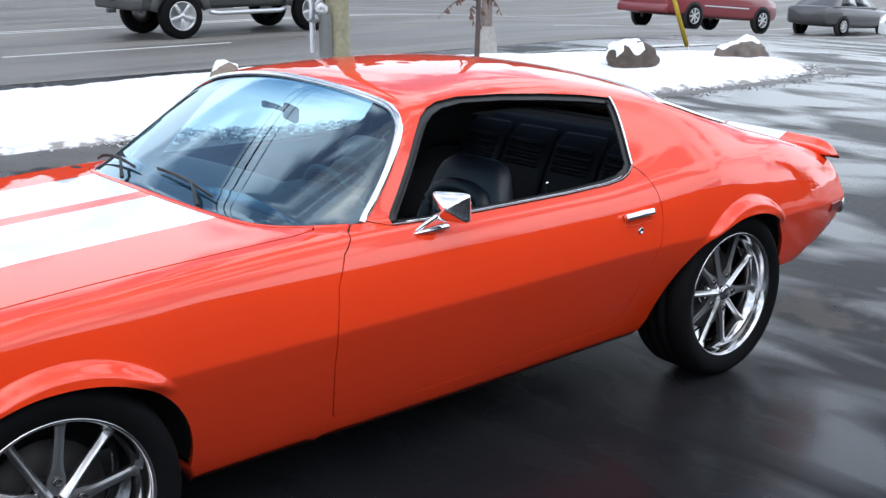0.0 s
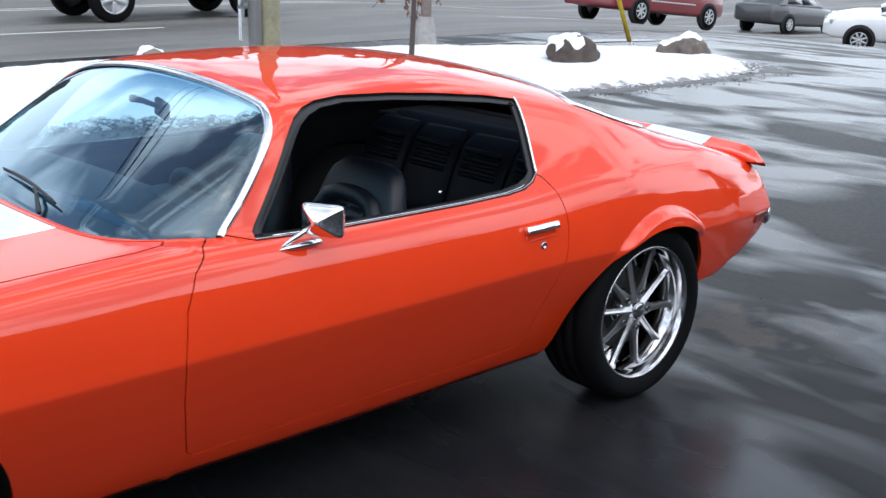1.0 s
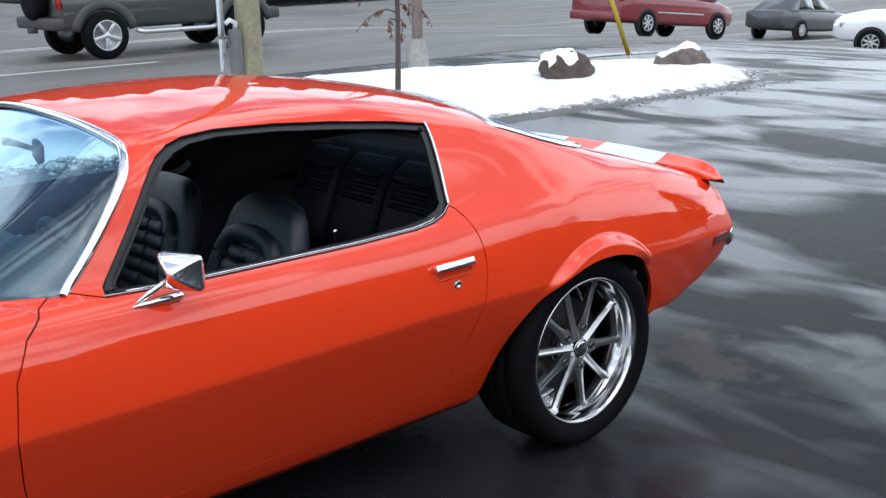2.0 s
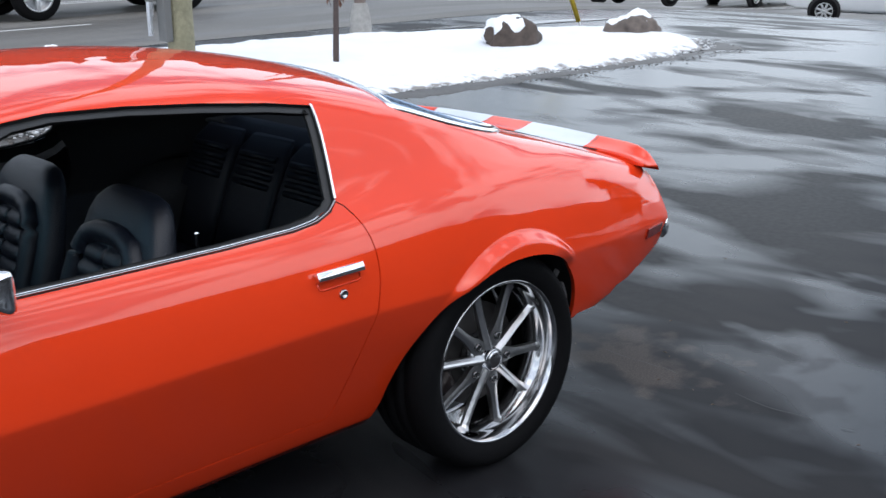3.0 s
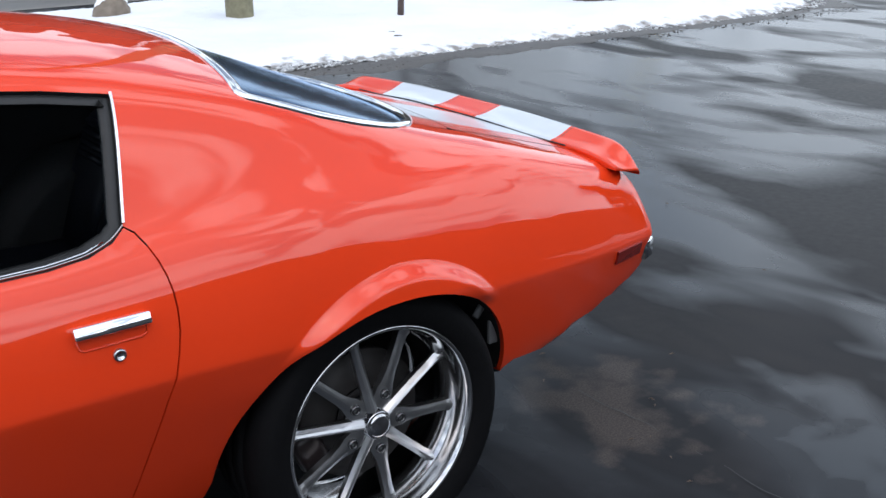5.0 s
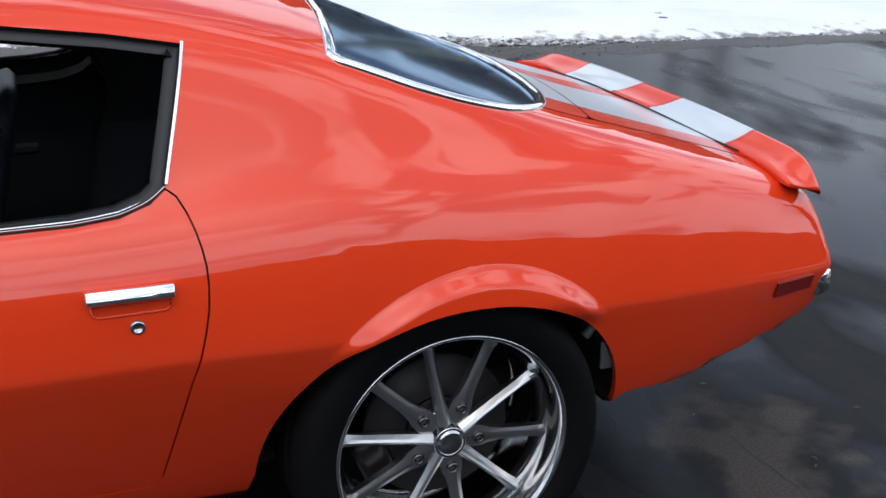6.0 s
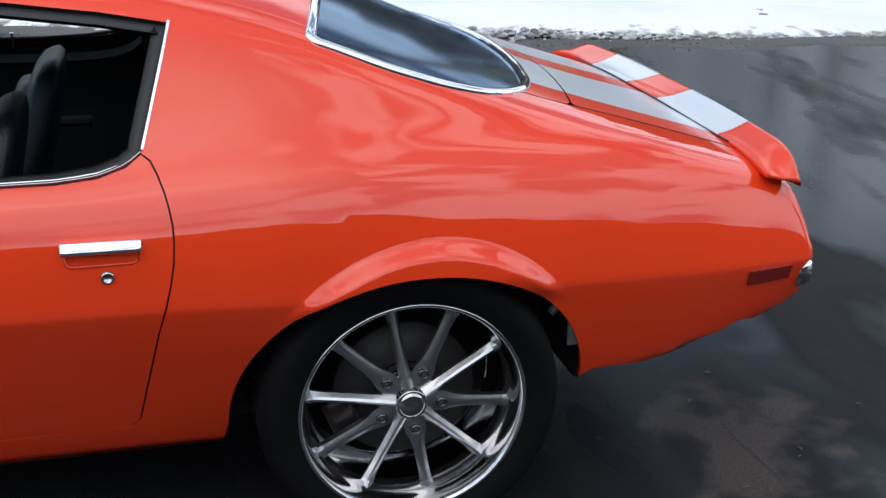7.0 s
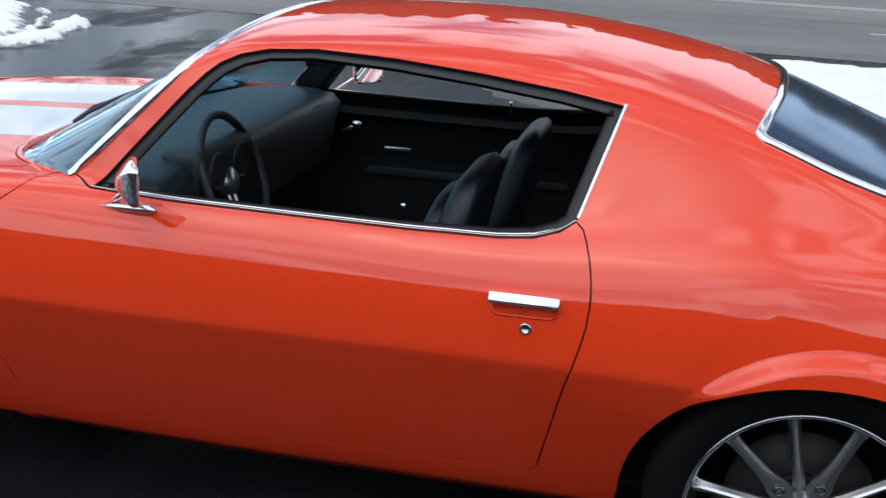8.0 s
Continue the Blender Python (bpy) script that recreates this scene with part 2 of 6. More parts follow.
def tube(points, radius, sides=8, closed=False, flat=1.0, up=None):
    bm = bmesh.new()
    add_tube(bm, points, radius, sides, closed, flat, up)
    return bm


def lathe(profile, sides=48, axis="Y"):
    """Turns (radius, along) pairs round the Y axis."""
    bm = bmesh.new()
    rings = []
    for r, a in profile:
        if r < 1e-5:
            rings.append([bm.verts.new((0, a, 0))])
        else:
            rings.append([bm.verts.new((r * math.cos(2 * math.pi * k / sides), a, r * math.sin(2 * math.pi * k / sides))) for k in range(sides)])
    for A, B in zip(rings, rings[1:]):
        if len(A) == 1 and len(B) == 1:
            continue
        for k in range(sides):
            j = (k + 1) % sides
            if len(A) == 1:
                bm.faces.new((A[0], B[j], B[k]))
            elif len(B) == 1:
                bm.faces.new((A[k], A[j], B[0]))
            else:
                bm.faces.new((A[k], A[j], B[j], B[k]))
    bmesh.ops.recalc_face_normals(bm, faces=bm.faces)
    return bm


# ---- the car's outer skin, as a smooth field: negative inside ----
def spline(pairs):
    """A natural cubic spline through (x, value) pairs, straight beyond its ends."""
    xs, ys = np.array([p[0] for p in pairs], float), np.array([p[1] for p in pairs], float)
    n = len(xs)
    h = np.diff(xs)
    A, r = np.eye(n), np.zeros(n)
    for i in range(1, n - 1):
        A[i, i - 1], A[i, i], A[i, i + 1] = h[i - 1], 2 * (h[i - 1] + h[i]), h[i]
        r[i] = 6 * ((ys[i + 1] - ys[i]) / h[i] - (ys[i] - ys[i - 1]) / h[i - 1])
    m = np.linalg.solve(A, r)

    def value(x):
        x = np.asarray(x, float)
        c = np.clip(x, xs[0], xs[-1])
        i = np.clip(np.searchsorted(xs, c) - 1, 0, n - 2)
        a, b, hh = xs[i + 1] - c, c - xs[i], h[i]
        v = m[i] * a ** 3 / (6 * hh) + m[i + 1] * b ** 3 / (6 * hh) + (ys[i] / hh - m[i] * hh / 6) * a + (ys[i + 1] / hh - m[i + 1] * hh / 6) * b
        s0 = (ys[1] - ys[0]) / h[0]
        s1 = (ys[-1] - ys[-2]) / h[-1]
        return v + np.where(x < xs[0], (x - xs[0]) * s0, 0) + np.where(x > xs[-1], (x - xs[-1]) * s1, 0)
    return value


def smax(a, b, k):
    return 0.5 * (a + b + np.sqrt((a - b) ** 2 + k * k))


def smin(a, b, k):
    return 0.5 * (a + b - np.sqrt((a - b) ** 2 + k * k))


def step(t):
    t = np.clip(t, 0, 1)
    return t * t * (3 - 2 * t)


MARKER = (0.850, 0.980, 0.545, 0.583)
AXLE_F, AXLE_R, HUB_Z, TAIL = -2.743, 0.0, 0.345, 1.067
crease = spline([(-3.7, 0.645), (-2.0, 0.647), (-0.9, 0.651), (-0.3, 0.650), (0.34, 0.630), (0.63, 0.612), (0.88, 0.592), (1.05, 0.580)])
shoulder = spline([(-3.7, 0.10), (-2.4, 0.10), (-0.9, 0.11), (-0.2, 0.13), (0.2, 0.17), (0.6, 0.235), (0.9, 0.30), (1.05, 0.33)])
swell = spline([(-3.7, 0.7), (-2.9, 1.3), (-2.3, 1.9), (-1.8, 2.2), (-1.2, 2.4), (1.05, 2.4)])
corner = spline([(-3.7, 0.035), (-2.6, 0.035), (-1.8, 0.045), (-1.0, 0.05), (0.8, 0.05), (1.05, 0.035)])
half_width = spline([(-3.72, 0.60), (-3.55, 0.76), (-3.25, 0.87), (-2.8, 0.925), (-2.3, 0.938), (-1.8, 0.948), (-1.0, 0.957), (-0.4, 0.957), (0.2, 0.948), (0.6, 0.902), (0.9, 0.838), (1.06, 0.797)])
bottom = spline([(-3.7, 0.34), (-3.3, 0.25), (-2.5, 0.218), (-1.5, 0.214), (-0.5, 0.214), (0.1, 0.250), (0.42, 0.308), (0.72, 0.356), (1.0, 0.415), (1.12, 0.445)])
tuck = spline([(-3.7, 0.12), (-2.5, 0.17), (-1.5, 0.185), (-0.4, 0.185), (0.1, 0.15), (0.45, 0.092), (0.8, 0.065), (1.12, 0.055)])
crown = spline([(-3.7, 0.03), (-3.0, 0.015), (-2.4, 0.004), (-1.9, 0.0), (-1.3, 0.02), (-0.5, 0.05), (0.3, 0.04), (0.7, 0.026), (0.85, 0.040), (1.1, 0.040)])
deck_line = spline([(-3.72, 0.70), (-3.5, 0.775), (-3.2, 0.836), (-2.84, 0.878), (-2.38, 0.903), (-1.9, 0.921), (-1.3, 0.935), (-0.6, 0.953), (0.0, 0.965), (0.35, 0.962), (0.47, 0.945), (0.62, 0.908), (0.8, 0.862), (0.95, 0.818), (1.12, 0.738)])
belt_width = spline([(-2.1, 0.78), (-1.74, 0.806), (-1.2, 0.834), (-0.6, 0.846), (-0.2, 0.838), (0.1, 0.81), (0.36, 0.75), (0.6, 0.66), (0.9, 0.5)])
lean = spline([(-1.74, 0.30), (-1.2, 0.42), (-0.46, 0.56), (0.0, 0.62), (0.5, 0.62)])
roof_line = spline([(-1.7, 1.262), (-1.48, 1.284), (-1.2, 1.302), (-0.9, 1.306), (-0.6, 1.287), (-0.35, 1.247), (-0.15, 1.197), (0.05, 1.127), (0.25, 1.048), (0.42, 0.976), (0.6, 0.895), (0.9, 0.76)])
roof_crown = spline([(-1.6, 0.10), (-1.0, 0.10), (-0.5, 0.13), (-0.15, 0.16), (0.35, 0.10), (0.8, 0.08)])
rail_round = spline([(-1.8, 0.02), (-1.5, 0.03), (-1.25, 0.07), (-0.6, 0.08), (-0.1, 0.06), (0.4, 0.05)])
waist_blend = spline([(-2.1, 0.01), (-1.5, 0.012), (-0.65, 0.02), (-0.45, 0.05), (-0.15, 0.095), (0.1, 0.07), (0.3, 0.045), (0.7, 0.03)])


def shield_foot(u):
    q = np.clip(u / 0.8, 0, 1.05)
    return -2.05 + 0.04 * q ** 2 + 0.27 * q ** 9


def shield_height(x, u):
    q = np.clip(u / 0.8, 0, 1.05)
    foot, low, high = shield_foot(u), 0.918 - 0.008 * q ** 2, 1.272 - 0.10 * u ** 2
    head = -1.475 + 0.02 * q ** 2
    return low + (x - foot) * (high - low) / (head - foot)


def field(x, u, z):
    """Below zero inside the closed body; u is the distance from the car's middle."""
    x, u, z = np.broadcast_arrays(np.asarray(x, float), np.asarray(u, float), np.asarray(z, float))
    b, fold = bottom(x), crease(x)
    up = 0.5 * (z - fold + np.sqrt((z - fold) ** 2 + 0.008 ** 2))
    down = 0.5 * (fold - z + np.sqrt((z - fold) ** 2 + 0.008 ** 2))
    t = np.clip(down / (fold - b), 0, 1.5)
    side = half_width(x) - tuck(x) * (0.85 * t + 0.15 * t ** 2.5) - shoulder(x) * up - swell(x) * np.clip(up, 0, 0.5) ** 3
    for ax, off in ((AXLE_F, -0.012), (AXLE_R, 0.035)):
        r = np.hypot(x - ax - off, z - 0.355 + (0.010 if ax < -1 else 0))
        side = side + 0.036 * step((0.408 - r) / 0.036) * step((z - 0.585) / 0.10)
    top = deck_line(x) - crown(x) * u * u
    low = smax(smax(u - side, z - top, corner(x)), b - z, 0.03)
    low = smax(low, 0.9 * (x - TAIL + 0.33 * np.clip(z - 0.60, 0, 1)), 0.018)
    d = smax(z - 0.91, -0.03, 0.02)
    glass_side = belt_width(x) - lean(x) * d - 0.3 * np.clip(d, 0, 1) ** 2
    roof = smin(roof_line(x) - roof_crown(x) * u * u, shield_height(x, u), 0.03)
    green = smax(smax(u - glass_side, z - roof, rail_round(x)), 0.62 - z, 0.05)
    return smin(low, green, waist_blend(x))


PIVOT = 0.55


def skin(x, a):
    """The point of the skin at length x in the direction a (0 sideways, pi/2 up)."""
    x, a = np.asarray(x, float), np.asarray(a, float)
    lo, hi = np.full(x.shape, 0.02), np.full(x.shape, 1.4)
    c, s = np.cos(a), np.sin(a)
    for _ in range(34):
        mid = 0.5 * (lo + hi)
        inside = field(x, mid * c, PIVOT + mid * s) < 0
        lo, hi = np.where(inside, mid, lo), np.where(inside, hi, mid)
    return np.stack([x, lo * c, PIVOT + lo * s], -1)


def skin_normal(p):
    x, u, z = p[..., 0], p[..., 1], p[..., 2]
    e = 0.003
    g = np.stack([field(x + e, u, z) - field(x - e, u, z), field(x, u + e, z) - field(x, u - e, z), field(x, u, z + e) - field(x, u, z - e)], -1)
    return g / np.linalg.norm(g, axis=-1, keepdims=True)


def by_side(points):
    """Directions of skin points given by length and height on the car's flank."""
    q = np.array(points, float)
    lo, hi = np.full(len(q), 0.2), np.full(len(q), 1.2)
    for _ in range(30):
        mid = 0.5 * (lo + hi)
        inside = field(q[:, 0], mid, q[:, 1]) < 0
        lo, hi = np.where(inside, mid, lo), np.where(inside, hi, mid)
    return np.stack([q[:, 0], np.arctan2(q[:, 1] - PIVOT, lo)], -1)


def by_top(points):
    """Directions of skin points given by length and distance from the middle, seen from above."""
    q = np.array(points, float)
    lo, hi = np.full(len(q), 0.6), np.full(len(q), 1.5)
    for _ in range(30):
        mid = 0.5 * (lo + hi)
        inside = field(q[:, 0], q[:, 1], mid) < 0
        lo, hi = np.where(inside, mid, lo), np.where(inside, hi, mid)
    return np.stack([q[:, 0], np.arctan2(lo - PIVOT, q[:, 1])], -1)


def dense(points, gap=0.02, closed=False):
    """Points along a line at even short steps."""
    q = [np.array(p, float) for p in points]
    if closed:
        q.append(q[0])
    out = []
    for a, b in zip(q, q[1:]):
        k = max(1, int(np.ceil(np.linalg.norm(b - a) / gap)))
        out += [a + (b - a) * i / k for i in range(k)]
    if not closed:
        out.append(q[-1])
    return np.array(out)


def rounded(points, amount, turns=3):
    """Cuts the corners of a closed outline."""
    q = [np.array(p, float) for p in points]
    out = []
    for i, p in enumerate(q):
        a, b = q[i - 1], q[(i + 1) % len(q)]
        la, lb = np.linalg.norm(a - p), np.linalg.norm(b - p)
        r = min(amount, 0.45 * la, 0.45 * lb)
        s, e = p + (a - p) / la * r, p + (b - p) / lb * r
        for k in range(turns + 1):
            t = k / turns
            out.append((1 - t) ** 2 * s + 2 * t * (1 - t) * p + t * t * e)
    return out


def inset(poly, amount):
    """An outline moved inwards (outwards: minus); the second axis is an angle at about 0.85 m."""
    q = np.array(poly) * (1, 0.85)
    area = 0.5 * np.sum(q[:, 0] * np.roll(q[:, 1], -1) - np.roll(q[:, 0], -1) * q[:, 1])
    t = np.roll(q, -1, 0) - np.roll(q, 1, 0)
    t /= np.linalg.norm(t, axis=1, keepdims=True) + 1e-9
    n = np.stack([-t[:, 1], t[:, 0]], -1) * np.sign(area)
    return (q + n * amount) / (1, 0.85)


def within(poly, pts):
    x, y = pts[:, 0], pts[:, 1]
    hit = np.zeros(len(pts), bool)
    for (x0, y0), (x1, y1) in zip(poly, np.roll(poly, -1, 0)):
        if y0 != y1:
            hit ^= ((y0 > y) != (y1 > y)) & (x < (x1 - x0) * (y - y0) / (y1 - y0) + x0)
    return hit


# outlines of the openings and panels, on the flank (length, height) or from above (length, from the middle)
SILL = [(-1.668, 0.908), (-1.45, 0.901), (-1.2, 0.898), (-0.9, 0.895), (-0.70, 0.897), (-0.62, 0.904), (-0.565, 0.920), (-0.534, 0.941)]
WINDOW_TOP = [(-0.462, 1.168), (-0.60, 1.190), (-0.80, 1.212), (-1.0, 1.228), (-1.2, 1.236), (-1.31, 1.231), (-1.37, 1.219), (-1.415, 1.198), (-1.445, 1.172), (-1.475, 1.140)]
side_window = by_side(dense(SILL + WINDOW_TOP, 0.02, True))
arch_angles = np.linspace(0.0, math.pi, 40)


def arch(ax, cx=0.005, rx=0.395, rz=0.389, cz=0.305):
    pts = []
    for a in arch_angles:
        c, s = math.cos(a), math.sin(a)
        pts.append((ax + cx + (rx + (0.034 if c > 0 else 0.0)) * math.copysign(abs(c) ** 0.92, c), cz + rz * math.copysign(abs(s) ** 0.95, s)))
    top = by_side(pts)
    return np.concatenate([top, [[top[-1][0], -0.95], [top[0][0], -0.95]]])


arch_rear = arch(AXLE_R)
arch_front = arch(AXLE_F, -0.03, 0.365, 0.390)
foot_edge = [(float(shield_foot(u)) - 0.010, u) for u in np.linspace(0, 0.79, 34)]


PILLAR = [(-1.752, 0.918), (-1.70, 0.968), (-1.64, 1.030), (-1.58, 1.095), (-1.53, 1.150), (-1.495, 1.190), (-1.475, 1.215)]
head_edge = [(-1.463, 0.60), (-1.458, 0.5), (-1.456, 0.3), (-1.456, 0.0)]
pillar_line = np.concatenate([by_side(dense(PILLAR, 0.02)), by_top(dense(head_edge, 0.02))])
windshield = np.concatenate([by_top([(x + 0.016, u) for x, u in foot_edge if u < 0.775]), pillar_line, [[-1.456, math.pi / 2 + 0.1], [-2.034, math.pi / 2 + 0.1]]])
BACK = [(-0.075, 0.0), (-0.083, 0.15), (-0.108, 0.365), (-0.142, 0.545), (-0.163, 0.640), (-0.150, 0.656), (-0.085, 0.672), (0.0, 0.692), (0.12, 0.698), (0.22, 0.684), (0.295, 0.640), (0.355, 0.570), (0.395, 0.48), (0.432, 0.31), (0.455, 0.12), (0.458, 0.0)]
back_edge = dense(BACK, 0.012)
for _ in range(14):
    soft_part = np.clip((back_edge[1:-1, :1] + 0.09) / 0.08, 0, 1)
    back_edge[1:-1] += 0.25 * soft_part * (back_edge[:-2] - 2 * back_edge[1:-1] + back_edge[2:])
backlight = np.concatenate([by_top(back_edge), [[0.458, math.pi / 2 + 0.1], [-0.075, math.pi / 2 + 0.1]]])
DOOR = SILL + [(-0.517, 0.929), (-0.504, 0.906), (-0.494, 0.879), (-0.487, 0.851), (-0.4825, 0.820), (-0.482, 0.788), (-0.4855, 0.745), (-0.495, 0.70), (-0.508, 0.652), (-0.523, 0.60), (-0.56, 0.43), (-0.578, 0.345), (-0.60, 0.325), (-1.872, 0.315), (-1.892, 0.33), (-1.909, 0.40), (-1.935, 0.52), (-1.951, 0.65), (-1.930, 0.78), (-1.885, 0.865), (-1.825, 0.912), (-1.75, 0.925)]
door_line = by_side(dense(DOOR, 0.02, True))
HOOD = [(-3.42, 0.0), (-3.42, 0.60), (-3.34, 0.70), (-2.84, 0.752), (-2.38, 0.765), (-1.985, 0.778), (-1.905, 0.765)] + [p for p in foot_edge[::-1] if p[1] < 0.745]
hood_line = np.concatenate([by_top(dense(HOOD, 0.02)), [[-2.06, math.pi / 2 + 0.1], [-3.42, math.pi / 2 + 0.1]]])
# the trunk lid, and the narrow deck panel between it and the rear glass
LID_FRONT = [(0.560, 0.0), (0.553, 0.15), (0.533, 0.30), (0.502, 0.46), (0.474, 0.575)]
LID_SIDE = [(0.477, 0.590), (0.490, 0.597), (0.60, 0.597), (0.75, 0.592), (0.884, 0.590), (0.965, 0.600), (0.985, 0.60), (0.985, 0.0)]
DECK_FRONT = [(0.30, 0.0), (0.30, 0.600)]


def deck_outline(points):
    return np.concatenate([by_top(dense(points, 0.02)), [[points[-1][0], math.pi / 2 + 0.1], [points[0][0], math.pi / 2 + 0.1]]])


lid_line = deck_outline(LID_FRONT + LID_SIDE)
deck_line_out = deck_outline(DECK_FRONT + [(0.455, 0.600), (0.464, 0.590)] + LID_FRONT[::-1])
deck_gap_line = deck_outline(DECK_FRONT + [(0.455, 0.600)] + LID_SIDE[1:])

GAP = 0.0019
outlines = {
    "arch_rear": arch_rear, "arch_front": arch_front, "side_window": side_window, "windshield": windshield, "backlight": backlight,
    "door": inset(door_line, GAP), "door_gap": inset(door_line, -GAP), "hood": inset(hood_line, GAP), "hood_gap": inset(hood_line, -GAP),
    "trunk_lid": inset(lid_line, GAP + 0.001), "deck_panel": inset(deck_line_out, GAP + 0.0005), "lid_gap": inset(deck_gap_line, -GAP - 0.001),
}
# the front wing: all ahead of the door's front line and outside the bonnet
wing_line = by_side(dense([(-1.925, 0.10), (-1.925, 0.33), (-1.940, 0.40), (-1.955, 0.52), (-1.955, 0.65), (-1.930, 0.78), (-1.885, 0.865), (-1.855, 0.89)], 0.02))
wing_in = np.concatenate([wing_line, by_top([(-1.835, 0.79), (-1.85, 0.775), (-1.90, 0.745)]), [[-1.99, math.pi / 2 + 0.1], [-3.8, math.pi / 2 + 0.1], [-3.8, -1.0], [-1.925, -1.0]]])
outlines["front_fender"] = wing_in

X0, X1 = -3.70, 1.055


def build_skin():
    rows, count = [], 0
    zs = [0.30, 0.33, 0.36, 0.39, 0.42, 0.45, 0.48, 0.51, 0.54, 0.57, 0.595, 0.615, 0.628, 0.636, 0.641, 0.645, 0.649, 0.654, 0.662, 0.675, 0.69, 0.71, 0.73, 0.75, 0.77, 0.79, 0.81, 0.83]
    xs = np.concatenate([np.arange(X0, 0.92, 0.03), np.arange(0.925, X1 - 0.004, 0.0085)])
    pts = []
    for x in xs:
        b = float(bottom(x)) + 0.03
        side = by_side([(x, z) for z in [k + float(crease(x)) - 0.645 for k in zs] if z > b and z < min(float(deck_line(x)) - 0.09, 0.60 + (TAIL - x) / 0.33 - 0.02)] or [(x, 0.56)])
        a0, a1 = side[0, 1], side[-1, 1]
        low = np.arange(-math.pi / 2 + 0.02, a0 - 0.02, 0.06)
        high = np.linspace(a1, math.pi / 2, 50)[1:]
        for a in np.concatenate([low, side[:, 1], high]):
            pts.append((x, a))
    for cx, cz in ((AXLE_F - 0.012, 0.345), (AXLE_R + 0.035, 0.355)):
        for r in np.arange(0.362, 0.425, 0.006):
            ring = [(cx + r * math.cos(a), cz + r * math.sin(a)) for a in np.linspace(0.55, math.pi - 0.55, 64)]
            pts += [tuple(q) for q in by_side(ring)]
    pts = np.array(pts)
    lo, hi = -math.pi / 2, math.pi / 2
    lines, edges = [], []
    for poly in outlines.values():
        q = np.clip(poly, [X0, lo], [X1, hi])
        lines.append(q)
    border = dense([(X0, lo), (X1, lo), (X1, hi), (X0, hi)], 0.03, True)
    lines.append(border)
    start = 0
    allp = []
    for q in lines:
        k = len(q)
        edges += [(start + i, start + (i + 1) % k) for i in range(k)]
        allp.append(q)
        start += k
    fixed = np.concatenate(allp)
    # loose points keep clear of the outlines
    scaled = fixed * (1, 0.85)
    keep = []
    for i in range(0, len(pts), 400):
        d = np.sqrt(((pts[i:i + 400, None] * (1, 0.85) - scaled[None]) ** 2).sum(-1)).min(1)
        keep.append(d > 0.005)
    pts = pts[np.concatenate(keep)]
    verts = np.concatenate([fixed, pts])
    from mathutils.geometry import delaunay_2d_cdt
    out_v, _, out_f, *_ = delaunay_2d_cdt([Vector(v) for v in verts], edges, [], 0, 1e-5)
    v2 = np.array([tuple(v) for v in out_v])
    f = np.array([tuple(t) for t in out_f if len(t) == 3])
    mid = v2[f].mean(1)
    owner = np.full(len(f), "body", dtype=object)
    order = ["front_fender", "lid_gap", "trunk_lid", "deck_panel", "hood_gap", "hood", "door_gap", "door", "backlight", "windshield", "side_window", "arch_front", "arch_rear"]
    for name in order:
        owner[within(outlines[name], mid)] = name
    # small scraps of body beside the wing belong to the wing
    link = {}

    def root(a):
        while link.setdefault(a, a) != a:
            a = link[a]
        return a
    shell = np.where(owner == "body")[0]
    for t in shell:
        for k in f[t][1:]:
            link[root(k)] = root(f[t][0])
    groups = [root(f[t][0]) for t in shell]
    main = max(set(groups), key=groups.count)
    for t, g in zip(shell, groups):
        if g != main:
            owner[t] = "front_fender"
    owner[(owner == "body") & (mid[:, 0] < -1.93)] = "front_fender"
    return v2, f, owner


SKIN_V, SKIN_F, SKIN_OWNER = build_skin()
SKIN_P = skin(SKIN_V[:, 0], SKIN_V[:, 1])
SKIN_N = skin_normal(SKIN_P)


def to_world(p, mirror):
    q = np.array(p, float)
    if mirror:  # the far side sits a little lower
        q[..., 2] -= 0.024 * np.clip(q[..., 1] / 0.85, 0, 1.1) ** 2 * np.clip((q[..., 2] - 0.3) / 0.5, 0, 1)
    q[..., 1] = YC + (YSF if mirror else -YSC) * q[..., 1]
    return q


